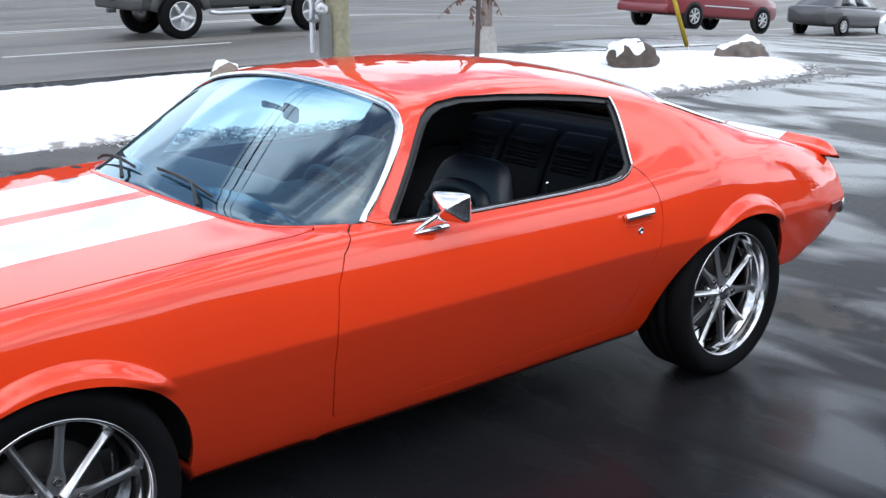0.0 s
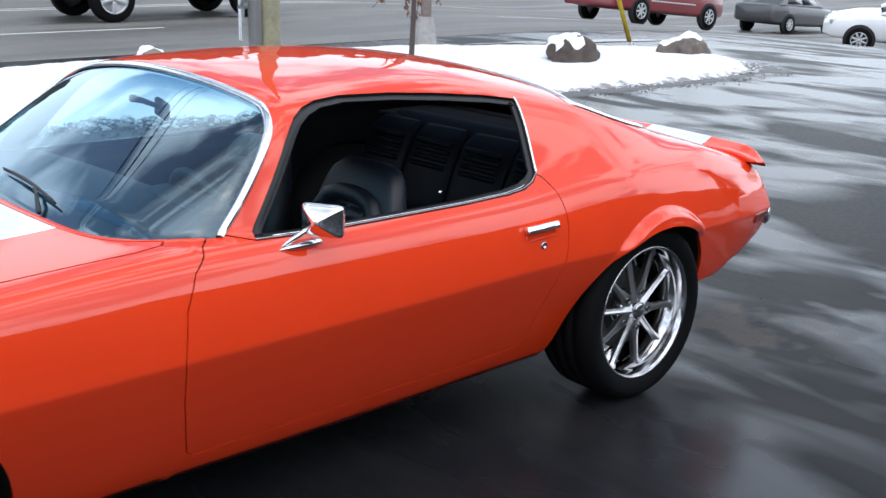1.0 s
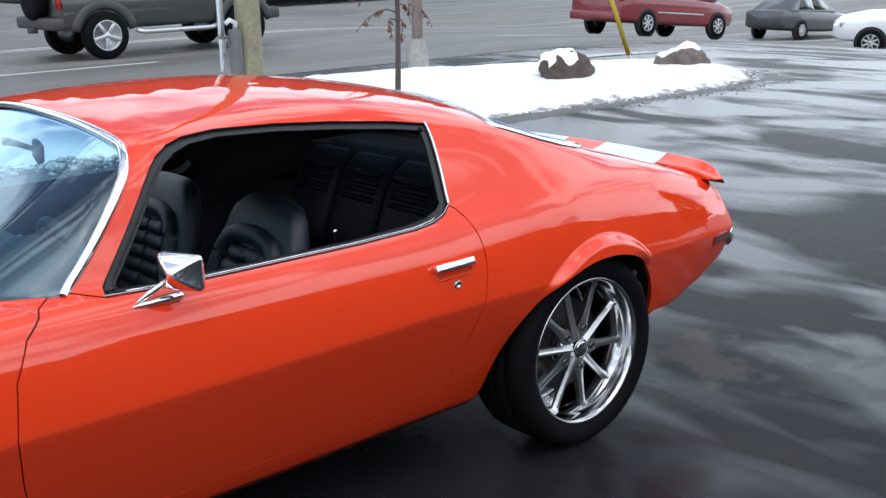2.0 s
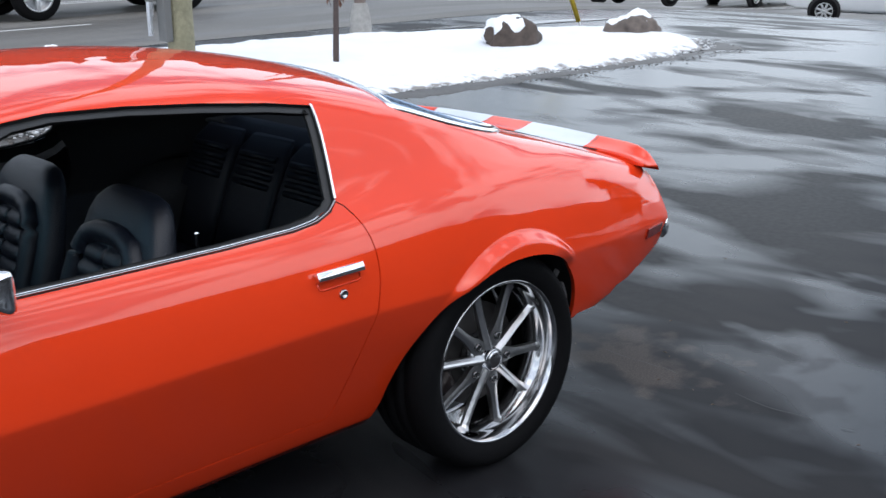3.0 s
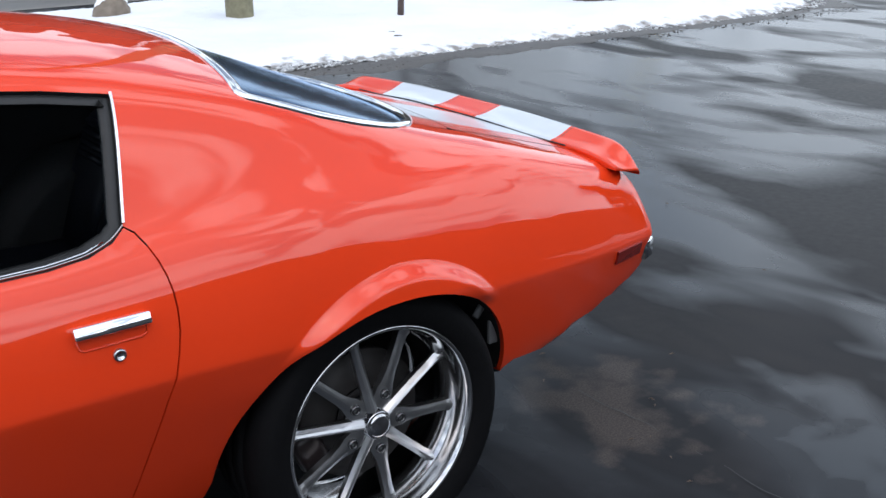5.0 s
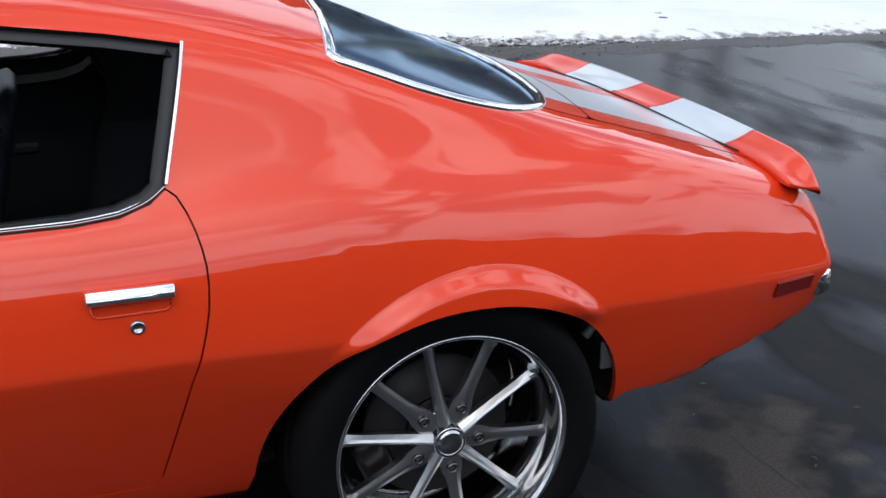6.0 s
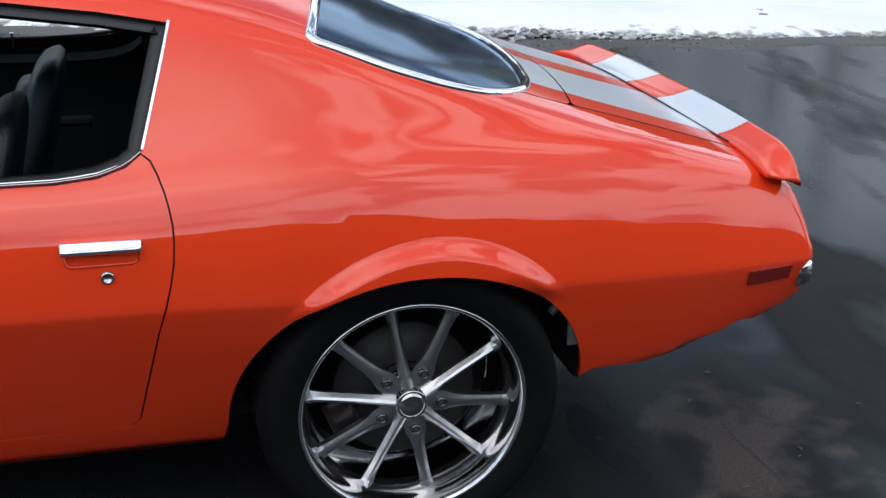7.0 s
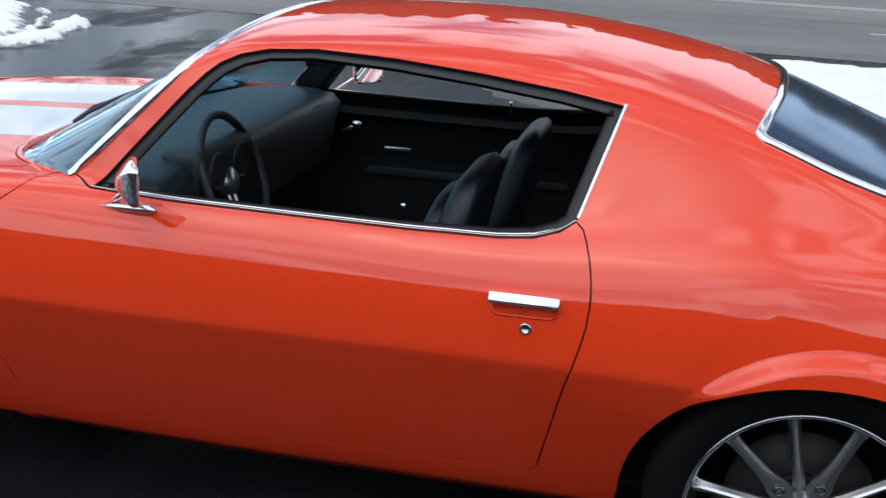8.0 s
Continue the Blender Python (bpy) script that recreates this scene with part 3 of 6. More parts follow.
def skin_panel(owners, name, material, parent, sides=(0, 1), sink=0.0, flange=0.014, label="", upward=False, hem=None):
    """The skin's faces of some owners as one mesh, with its edges turned in and the field's own normals."""
    pick = np.isin(SKIN_OWNER, owners)
    if upward is not False:
        pick &= upward(SKIN_P[SKIN_F].mean(1))
    faces = SKIN_F[pick]
    used, inv = np.unique(faces, return_inverse=True)
    inv = inv.reshape(faces.shape)
    verts, norms, tris = [], [], []
    seen_edges = {}
    for t in inv:
        for a, b in ((t[0], t[1]), (t[1], t[2]), (t[2], t[0])):
            seen_edges[(a, b)] = 1
    rim = [(a, b) for a, b in seen_edges if (b, a) not in seen_edges]
    first_mid = {}
    for mirror in sides:
        base = len(verts)
        P, N = SKIN_P[used] - SKIN_N[used] * sink, SKIN_N[used]
        W = to_world(P, mirror)
        NN = N * (1, 1 / YSF if mirror else -1 / YSC, 1)
        NN /= np.linalg.norm(NN, axis=1, keepdims=True)
        place = []
        for i in range(len(W)):
            mid = abs(P[i, 1]) < 1e-4
            if mid and i in first_mid:
                place.append(first_mid[i])
                continue
            place.append(len(verts))
            if mid:
                first_mid[i] = len(verts)
            verts.append(W[i]); norms.append(NN[i])
        place = np.array(place)
        first = inv[0]
        n0 = np.cross(W[first[1]] - W[first[0]], W[first[2]] - W[first[0]])
        flip = np.dot(n0, NN[first[0]]) < 0
        tris += [tuple(place[t[::-1] if flip else t]) for t in inv]
        if flange:
            inner = to_world(P - N * flange, mirror)
            on_mid = np.abs(P[:, 1]) < 1e-4
            fresh = {}
            for a, b in rim:
                if on_mid[a] and on_mid[b]:
                    continue
                for i in (a, b):
                    if i not in fresh:
                        fresh[i] = len(verts)
                        verts.append(inner[i]); norms.append(None)
                q = (place[b], place[a], fresh[a], fresh[b])
                tris.append(q[::-1] if flip else q)
    me = bpy.data.meshes.new(name)
    me.from_pydata([tuple(v) for v in verts], [], tris)
    me.materials.append(material)
    me.shade_smooth()
    me.update()
    if hem:
        me.materials.append(hem)
        for p in me.polygons:
            # black trim round the glass; at the rear deck, gap shade coloured onto edges
            if len(p.vertices) == 4 and (p.center.z > 0.90 or p.center.x > 0.25 and p.center.z > 0.78):
                p.material_index = 1
    split = []
    for p in me.polygons:
        split += [tuple(p.normal) if len(p.vertices) == 4 else tuple(norms[v]) for v in p.vertices]
    me.normals_split_custom_set(split)
    ob = new(name, me)
    ob.parent = parent
    if label:
        ob["label"] = label
    return ob


car = thing("muscle_car", "glossy orange two-door muscle car with white stripes, on wet asphalt", "car")
under = lambda c: (c[:, 2] <= bottom(c[:, 0]) + 0.012) & (c[:, 1] < half_width(c[:, 0]) - tuck(c[:, 0]) - 0.05)
top_only = lambda c: ~under(c)
body = skin_panel(["body"], "body", M_SHELL, car, label="orange painted body shell with roof and rear quarters", upward=top_only, hem=M_SEAL)
floor_pan = skin_panel(["body", "front_fender"], "floor_pan", M_DARK, car, sink=0.0, flange=0, upward=under)
skin_panel(["front_fender"], "front_fender", M_PAINT, car, (0,), upward=top_only)
skin_panel(["front_fender"], "front_fender", M_PAINT, car, (1,), upward=top_only)
door_l = skin_panel(["door"], "door", M_PAINT, car, (0,))
door_r = skin_panel(["door"], "door", M_PAINT, car, (1,))
hood = skin_panel(["hood"], "hood", M_HOOD, car, label="orange hood with two broad white stripes")
trunk_lid = skin_panel(["trunk_lid"], "trunk_lid", M_LID, car, label="orange trunk lid with two broad white stripes", hem=M_SEAL)
deck_panel = skin_panel(["deck_panel"], "deck_panel", M_LID, car, label="orange deck panel with two broad white stripes", hem=M_SEAL)
shield = skin_panel(["windshield"], "windshield", M_SHIELD, car, sink=0.008, flange=0, label="blue-tinted windshield")
backglass = skin_panel(["backlight"], "rear_window", M_BACKGLASS, car, sink=0.006, flange=0, label="dark curved rear window glass")
# a black sheet sunk under each gap puts in its shade
for owners, owner_ob, sides in ((["door_gap"], door_l, (0,)), (["door_gap"], door_r, (1,)), (["hood_gap"], hood, (0, 1)), (["lid_gap"], trunk_lid, (0, 1))):
    skin_panel(owners, "panel_gap", M_SEAL, owner_ob, sides, sink=0.012, flange=0)
for pane in (shield, backglass):
    pane.visible_shadow = False


# ---- the car's trim and fittings ----
def strip(path, width, lift, mirror, closed=False, bulge=0.006):
    """A rounded trim strip that follows a line of (length, direction) on the skin."""
    q = np.array(path, float)
    P = skin(q[:, 0], q[:, 1])
    N = skin_normal(P)
    P, N = to_world(P, mirror), N * (1, 1 / YSF if mirror else -1 / YSC, 1)
    N /= np.linalg.norm(N, axis=1, keepdims=True)
    if closed:
        T = np.roll(P, -1, 0) - np.roll(P, 1, 0)
    else:
        T = np.gradient(P, axis=0)
    T /= np.linalg.norm(T, axis=1, keepdims=True) + 1e-9
    S = np.cross(N, T)
    bm = bmesh.new()
    rings = []
    for i in range(len(P)):
        ring = []
        for a, b in ((-0.5, -0.004), (-0.5, 0.2), (-0.3, 0.85), (0.0, 1.0), (0.3, 0.85), (0.5, 0.2), (0.5, -0.004)):
            h = lift + bulge * b if b > 0 else -0.004
            ring.append(bm.verts.new(P[i] + S[i] * width * a + N[i] * h))
        rings.append(ring)
    for i in range(len(rings) if closed else len(rings) - 1):
        A, B = rings[i], rings[(i + 1) % len(rings)]
        for k in range(6):
            bm.faces.new((A[k], A[k + 1], B[k + 1], B[k]))
    bmesh.ops.recalc_face_normals(bm, faces=bm.faces)
    return bm


def smooth_line(q, times=3):
    q = np.array(q, float)
    for _ in range(times):
        q[1:-1] = 0.25 * q[:-2] + 0.5 * q[1:-1] + 0.25 * q[2:]
    return q


shield_side = smooth_line(pillar_line, 4)
back_line = by_top(back_edge)
sill_line = smooth_line(by_side(dense(SILL, 0.015)), 2)
rear_edge = by_side(dense([(-0.531, 0.947), (-0.4605, 1.170)], 0.015))
window_loop = inset(side_window, 0.012)
for mirror in (0, 1):
    door = door_r if mirror else door_l
    part("windshield_trim", strip(shield_side, 0.025, 0.001, mirror, bulge=0.008), M_CHROME, body, "bright chrome windshield trim")
    part("rear_window_trim", strip(back_line, 0.024, 0.001, mirror, bulge=0.008), M_CHROME, body, "bright chrome rear window trim")
    part("sill_trim", strip(sill_line + (0, 0.004), 0.0032, 0.001, mirror, bulge=0.002), M_SATIN, door, "thin chrome window sill trim")
    part("window_trim", strip(rear_edge, 0.007, 0.001, mirror, bulge=0.003), M_CHROME, body, "thin chrome window edge trim")
    part("window_seal", strip(window_loop, 0.034, -0.016, mirror, closed=True, bulge=0.008), M_RUBBER, body, "black rubber window seal")

# black inside: headliner, pillars and door linings follow the skin
cabin = lambda c: (c[:, 2] > bottom(c[:, 0]) + 0.02) & (c[:, 0] > -2.0) & (c[:, 0] < 0.60)
lining = skin_panel(["body", "door_gap", "lid_gap"], "headliner", M_PLASTIC, car, sink=0.0150, flange=0, label="black headliner and pillar lining", upward=cabin)
for mirror in (0, 1):
    skin_panel(["door", "front_fender"], "door_lining", M_CARPET, door_r if mirror else door_l, (mirror,), sink=0.055, flange=0.03, label="black door lining", upward=lambda c: (c[:, 0] > -2.05) & (c[:, 2] > 0.24))
for mirror in (0, 1):
    skin_panel(["door"], "door_cap", M_CARPET, door_r if mirror else door_l, (mirror,), sink=0.0150, flange=0, upward=lambda c: c[:, 2] > 0.78)
bm = bmesh.new()
add_box(bm, (-2.04, YC - 0.78, 0.34), (-2.00, YC + 0.72, 0.90), 0.01)
part("firewall", bm, M_DARK, car)
part("cabin_floor", box((-2.0, YC - 0.74, 0.262), (0.42, YC + 0.68, 0.285), 0.004), M_CARPET, car)
part("transmission_tunnel", box((-2.0, YC - 0.14, 0.27), (-0.35, YC + 0.14, 0.50), 0.08, 4), M_CARPET, car)
part("rear_bulkhead", box((0.34, YC - 0.74, 0.33), (0.38, YC + 0.68, 0.905), 0.01), M_CARPET, car)
part("parcel_shelf", box((0.02, YC - 0.72, 0.885), (0.44, YC + 0.66, 0.905), 0.006), M_CARPET, car, "black carpeted parcel shelf")

# end panels
def end_panel(x, name, material):
    a = np.linspace(-math.pi / 2, math.pi / 2, 40)
    P = skin(np.full(40, x), a)
    ring = [tuple(p) for p in to_world(P, 0)] + [tuple(p) for p in to_world(P, 1)[::-1]]
    bm = bmesh.new()
    mid = bm.verts.new((x, YC, 0.6))
    vs = [bm.verts.new(p) for p in ring]
    for i in range(len(vs)):
        j = (i + 1) % len(vs)
        if (vs[i].co - vs[j].co).length > 1e-4:
            bm.faces.new((mid, vs[i], vs[j]))
    bmesh.ops.recalc_face_normals(bm, faces=bm.faces)
    return part(name, bm, material, car)


end_panel(X1, "tail_panel", M_PAINT)
end_panel(X0, "grille", M_PLASTIC)


def bumper(name, xs, zlo, zhi, depth):
    bm = bmesh.new()
    rings = []
    for x, u in xs:
        ring = []
        for dx, z in ((0, zlo), (depth, zlo + 0.012), (depth * 1.15, (zlo + zhi) / 2), (depth, zhi - 0.012), (0, zhi)):
            ring.append(bm.verts.new((x + dx, YC + (YSC if u < 0 else YSF) * u, z)))
        rings.append(ring)
    for A, B in zip(rings, rings[1:]):
        for k in range(4):
            bm.faces.new((A[k], A[k + 1], B[k + 1], B[k]))
        bm.faces.new((A[4], A[0], B[0], B[4]))
    bm.faces.new(rings[0]); bm.faces.new(rings[-1][::-1])
    bmesh.ops.recalc_face_normals(bm, faces=bm.faces)
    return part(name, bm, M_CHROME, car, "chrome bumper blade")


arc = [(1.050 - 0.030 * abs(k / 14) ** 6, k / 14 * 0.792) for k in range(-14, 15)]
bumper("rear_bumper", arc, 0.505, 0.583, 0.030)
bumper("front_bumper", [(-3.705 + 0.10 * abs(k / 10) ** 4, k / 10 * 0.64) for k in range(-10, 11)], 0.44, 0.52, -0.04)
for s in (-1, 1):
    for u in (0.50, 0.30):
        bm = lathe([(0.0, -0.012), (0.055, -0.012), (0.066, 0.0), (0.066, 0.01)], 24)
        lamp = part("tail_lamp", bm, M_REDLENS, car, "round red tail lamp")
        lamp.matrix_basis = pose(1.040, YC + s * u, 0.655, 0, -18, 0) @ pose(0, 0, 0, 0, 0, 90)
    lamp = part("headlamp", lathe([(0.0, -0.02), (0.07, -0.012), (0.085, 0.0), (0.09, 0.03)], 28), M_CHROME, car)
    lamp.matrix_basis = pose(X0 - 0.006, YC + s * 0.47, 0.66, 0, 0, -90)
    # side marker lamps in the rear quarters
    x0, x1, z0, z1 = MARKER
    q = by_side([(x0, z0), (x1, z0 - 0.004), (x1, z1 - 0.006), (x0, z1)])
    P = skin(q[:, 0], q[:, 1])
    N = skin_normal(P)
    W, WI = to_world(P + N * 0.006, s > 0), to_world(P - N * 0.02, s > 0)
    bm = bmesh.new()
    A, B = [bm.verts.new(p) for p in W], [bm.verts.new(p) for p in WI]
    bm.faces.new(A)
    for k in range(4):
        bm.faces.new((A[k], A[(k + 1) % 4], B[(k + 1) % 4], B[k]))
    bmesh.ops.recalc_face_normals(bm, faces=bm.faces)
    part("marker_lamp", bm, M_REDLENS, car, "dark red side marker lamp", smooth=False)

# rear spoiler: a short plate on the trunk lid whose ends turn down over the quarters
lip_front_x = spline([(0.0, 0.897), (0.2, 0.900), (0.46, 0.921), (0.60, 0.917), (0.70, 0.908), (0.775, 0.906)])
lip_front_z = spline([(0.0, 0.841), (0.2, 0.839), (0.46, 0.822), (0.60, 0.822), (0.70, 0.816), (0.775, 0.800)])
lip_rear_x = spline([(0.0, 1.012), (0.3, 1.013), (0.5, 1.011), (0.65, 1.008), (0.775, 1.000)])
lip_rear_z = spline([(0.0, 0.860), (0.3, 0.858), (0.5, 0.851), (0.62, 0.846), (0.70, 0.834), (0.735, 0.815), (0.775, 0.775)])


def spoiler_side(u, k):
    return YC - YSC * u if k < 0 else YC + YSF * u * 0.97


def spoiler_mesh():
    bm = bmesh.new()
    rings = []
    for k in range(-40, 41):
        u = 0.775 * (1 - (1 - abs(k) / 40) ** 1.3)
        xf, xr, zf, zr = float(lip_front_x(u)), float(lip_rear_x(u)), float(lip_front_z(u)), float(lip_rear_z(u))
        y = spoiler_side(u, k)
        ring = [(xf, y, zf - 0.010), (xf + 0.001, y, zf - 0.002), (xf + 0.006, y, zf + 0.001)]
        ring += [(xf + (xr - xf) * t, y, zf + (zr - zf) * t - dip) for t, dip in ((0.2, 0.003), (0.42, 0.004), (0.65, 0.002), (0.88, -0.001))]
        ring += [(xr - 0.003, y, zr), (xr, y, zr - 0.004), (xr - 0.001, y, zr - 0.012)]
        ub = min(u, 0.63)
        yb = spoiler_side(ub, k)
        foot = skin(np.array([xr - 0.03, xf + 0.02]), by_top([(xr - 0.03, ub), (xf + 0.02, ub)])[:, 1])
        ring += [(foot[0, 0], yb, foot[0, 2] - 0.02), (foot[1, 0], yb, foot[1, 2] - 0.02)]
        rings.append([bm.verts.new(p) for p in ring])
    n = len(rings[0])
    for A, B in zip(rings, rings[1:]):
        for k in range(n):
            bm.faces.new((A[k], A[(k + 1) % n], B[(k + 1) % n], B[k]))
    bm.faces.new(rings[0]); bm.faces.new(rings[-1][::-1])
    bmesh.ops.recalc_face_normals(bm, faces=bm.faces)
    return bm


spoiler = part("spoiler", spoiler_mesh(), M_STRIPED, car, "orange lip spoiler with white stripes")
# black tube put in for the dark of the joint under the front edge
joint_shadow_line = [(float(lip_front_x(abs(u))) - 0.001, spoiler_side(abs(u), u), float(lip_front_z(abs(u))) - 0.0035) for u in np.linspace(-0.56, 0.56, 45)]
part("joint_shadow_line", tube(joint_shadow_line, 0.0022, 6), M_SEAL, spoiler, "thin black line drawn along the spoiler front joint")

# door handles, locks, lock pins and chrome door mirrors
def on_flank(x, z, out, s):
    a = by_side([(x, z)])
    P = skin(a[:, 0], a[:, 1])
    return Vector(to_world(P + skin_normal(P) * out, s > 0)[0])


for s, door in ((-1, door_l), (1, door_r)):
    a, b = on_flank(-0.694, 0.786, 0.012, s), on_flank(-0.545, 0.788, 0.012, s)
    bm = bmesh.new()
    add_box(bm, (-0.076, -0.011, -0.0125), (0.076, 0.011, 0.0125), 0.004, 3)
    handle = part("handle", bm, M_CHROME, door, "chrome flap door handle")
    handle.matrix_basis = Matrix.Translation((a + b) / 2) @ pose(0, 0, 0, 24 * s, 0, 0)
    line = [on_flank(x, z, 0.0005, s) for x, z in [(-0.688, 0.774), (-0.686, 0.757), (-0.676, 0.752), (-0.562, 0.754), (-0.552, 0.759), (-0.550, 0.776)]]
    part("handle_recess", tube([tuple(p) for p in line], 0.0024, 6), M_PAINT, door)
    lock = part("lock", lathe([(0.0, 0.001), (0.0075, 0.001), (0.008, -0.004), (0.0115, -0.004), (0.0135, -0.001), (0.0135, 0.006)], 24), M_ALLOY, door, "round chrome door lock")
    lock.matrix_basis = Matrix.Translation(on_flank(-0.612, 0.729, 0.002, s)) @ pose(0, 0, 0, 0, 0, 0 if s < 0 else 180)
    pin = part("lock_pin", lathe([(0.0, 0.030), (0.0055, 0.028), (0.0055, 0.020), (0.0032, 0.018), (0.0032, -0.02)], 10), M_CHROME, door, "small chrome lock pin")
    pin.matrix_basis = pose(-0.93, YC + (0.747 if s > 0 else -0.815), 0.877 if s > 0 else 0.900, 90)
    # mirror: a foot, a thin arm and a head with a bulged chrome back
    yb = lambda y: YC + s * y * (YSF / YSC if s > 0 else 1)
    bm = bmesh.new()
    w, h = 0.064, 0.047
    rings = []
    for dx, sc in ((0.008, 0.95), (0.005, 1.0), (-0.006, 1.0), (-0.011, 0.96), (-0.019, 0.82), (-0.030, 0.56), (-0.039, 0.30), (-0.043, 0.12)):
        rings.append([bm.verts.new((dx, w * sc * math.copysign(abs(math.cos(t)) ** 0.26, math.cos(t)), h * sc * math.copysign(abs(math.sin(t)) ** 0.26, math.sin(t)))) for t in [2 * math.pi * k / 32 for k in range(32)]])
    for A, B in zip(rings, rings[1:]):
        for k in range(32):
            bm.faces.new((A[k], A[(k + 1) % 32], B[(k + 1) % 32], B[k]))
    bm.faces.new(rings[-1])
    bmesh.ops.recalc_face_normals(bm, faces=bm.faces)
    mirror_head = part("door_mirror", bm, M_CHROME, door, "chrome rectangular door mirror on a thin arm")
    mirror_head.matrix_basis = pose(-1.508, yb(0.972), 0.958, 0, 0, 27) if s < 0 else pose(-1.505, yb(0.972), 0.952, 0, 0, -40)
    bm = bmesh.new()
    vs = [bm.verts.new((0.0085, 0.058 * math.copysign(abs(math.cos(t)) ** 0.55, math.cos(t)), 0.038 * math.copysign(abs(math.sin(t)) ** 0.55, math.sin(t)))) for t in [2 * math.pi * k / 32 for k in range(32)]]
    bm.faces.new(vs)
    part("mirror_glass", bm, M_MIRROR, mirror_head)
    bm = tube([(-1.617, yb(0.908), 0.874), (-1.575, yb(0.925), 0.905), (-1.525, yb(0.958), 0.945)], [0.006, 0.0075, 0.0065], 10)
    part("mirror_arm", bm, M_CHROME, door)
    bm = bmesh.new()
    add_tube(bm, [tuple(on_flank(x, 0.880, o, s)) for x, o in ((-1.620, 0.001), (-1.58, 0.004), (-1.53, 0.008), (-1.495, 0.010), (-1.480, 0.006))], [0.003, 0.010, 0.014, 0.013, 0.004], 12, flat=0.8)
    part("mirror_foot", bm, M_CHROME, door)

    # pale frame bracket in the rear wheel housing
    part("frame_bracket", tube([(0.352, yb(0.868), 0.515), (0.385, yb(0.862), 0.545)], 0.010, 8), M_BRACKET, car, "pale grey frame bracket")
    part("frame_bracket", box((0.400, yb(0.862) - 0.006, 0.425), (0.428, yb(0.862) + 0.006, 0.490), 0.003), M_BRACKET, car)
    part("belt_trim", tube([tuple(to_world(skin(np.array([q[0]]), np.array([q[1]])), s > 0)[0] + np.array((0, -0.016 * s, 0.004))) for q in sill_line[4:-4:3]], 0.0022 if s < 0 else 0.0042, 6), M_CHROME, door, "thin chrome inner belt trim")

# wipers lie along the foot of the windshield
for (x0, u0), (x1, u1) in (((-1.965, 0.10), (-1.992, -0.33)), ((-1.955, 0.66), (-1.985, 0.24))):
    def on_glass(x, u, lift):
        p = np.array([[x, abs(u), float(shield_height(x, abs(u)))]])
        return (x, YC + (YSC if u < 0 else YSF) * u, float(p[0, 2]) + lift)
    blade = [on_glass(x0 + (x1 - x0) * t, u0 + (u1 - u0) * t, 0.009 + 0.008 * math.sin(math.pi * t)) for t in np.linspace(0, 1, 9)]
    wiper = part("wiper", tube(blade, [0.003, 0.004, 0.005, 0.006, 0.006, 0.006, 0.005, 0.004, 0.003], 6), M_PLASTIC, car, "black windshield wiper")
    a, b = Vector(blade[5]), Vector(on_glass(-2.032, (u0 + u1) / 2 - 0.19, 0.004))
    part("wiper_arm", tube([tuple(b), tuple((a + b) / 2 + Vector((0, 0, 0.012))), tuple(a)], [0.008, 0.006, 0.005], 6), M_PLASTIC, wiper)
    part("rubber_edge", tube([(p[0], p[1], p[2] - 0.006) for p in blade], 0.002, 4), M_SEAL, wiper)

# ---- wheels ----
RIM = 0.955


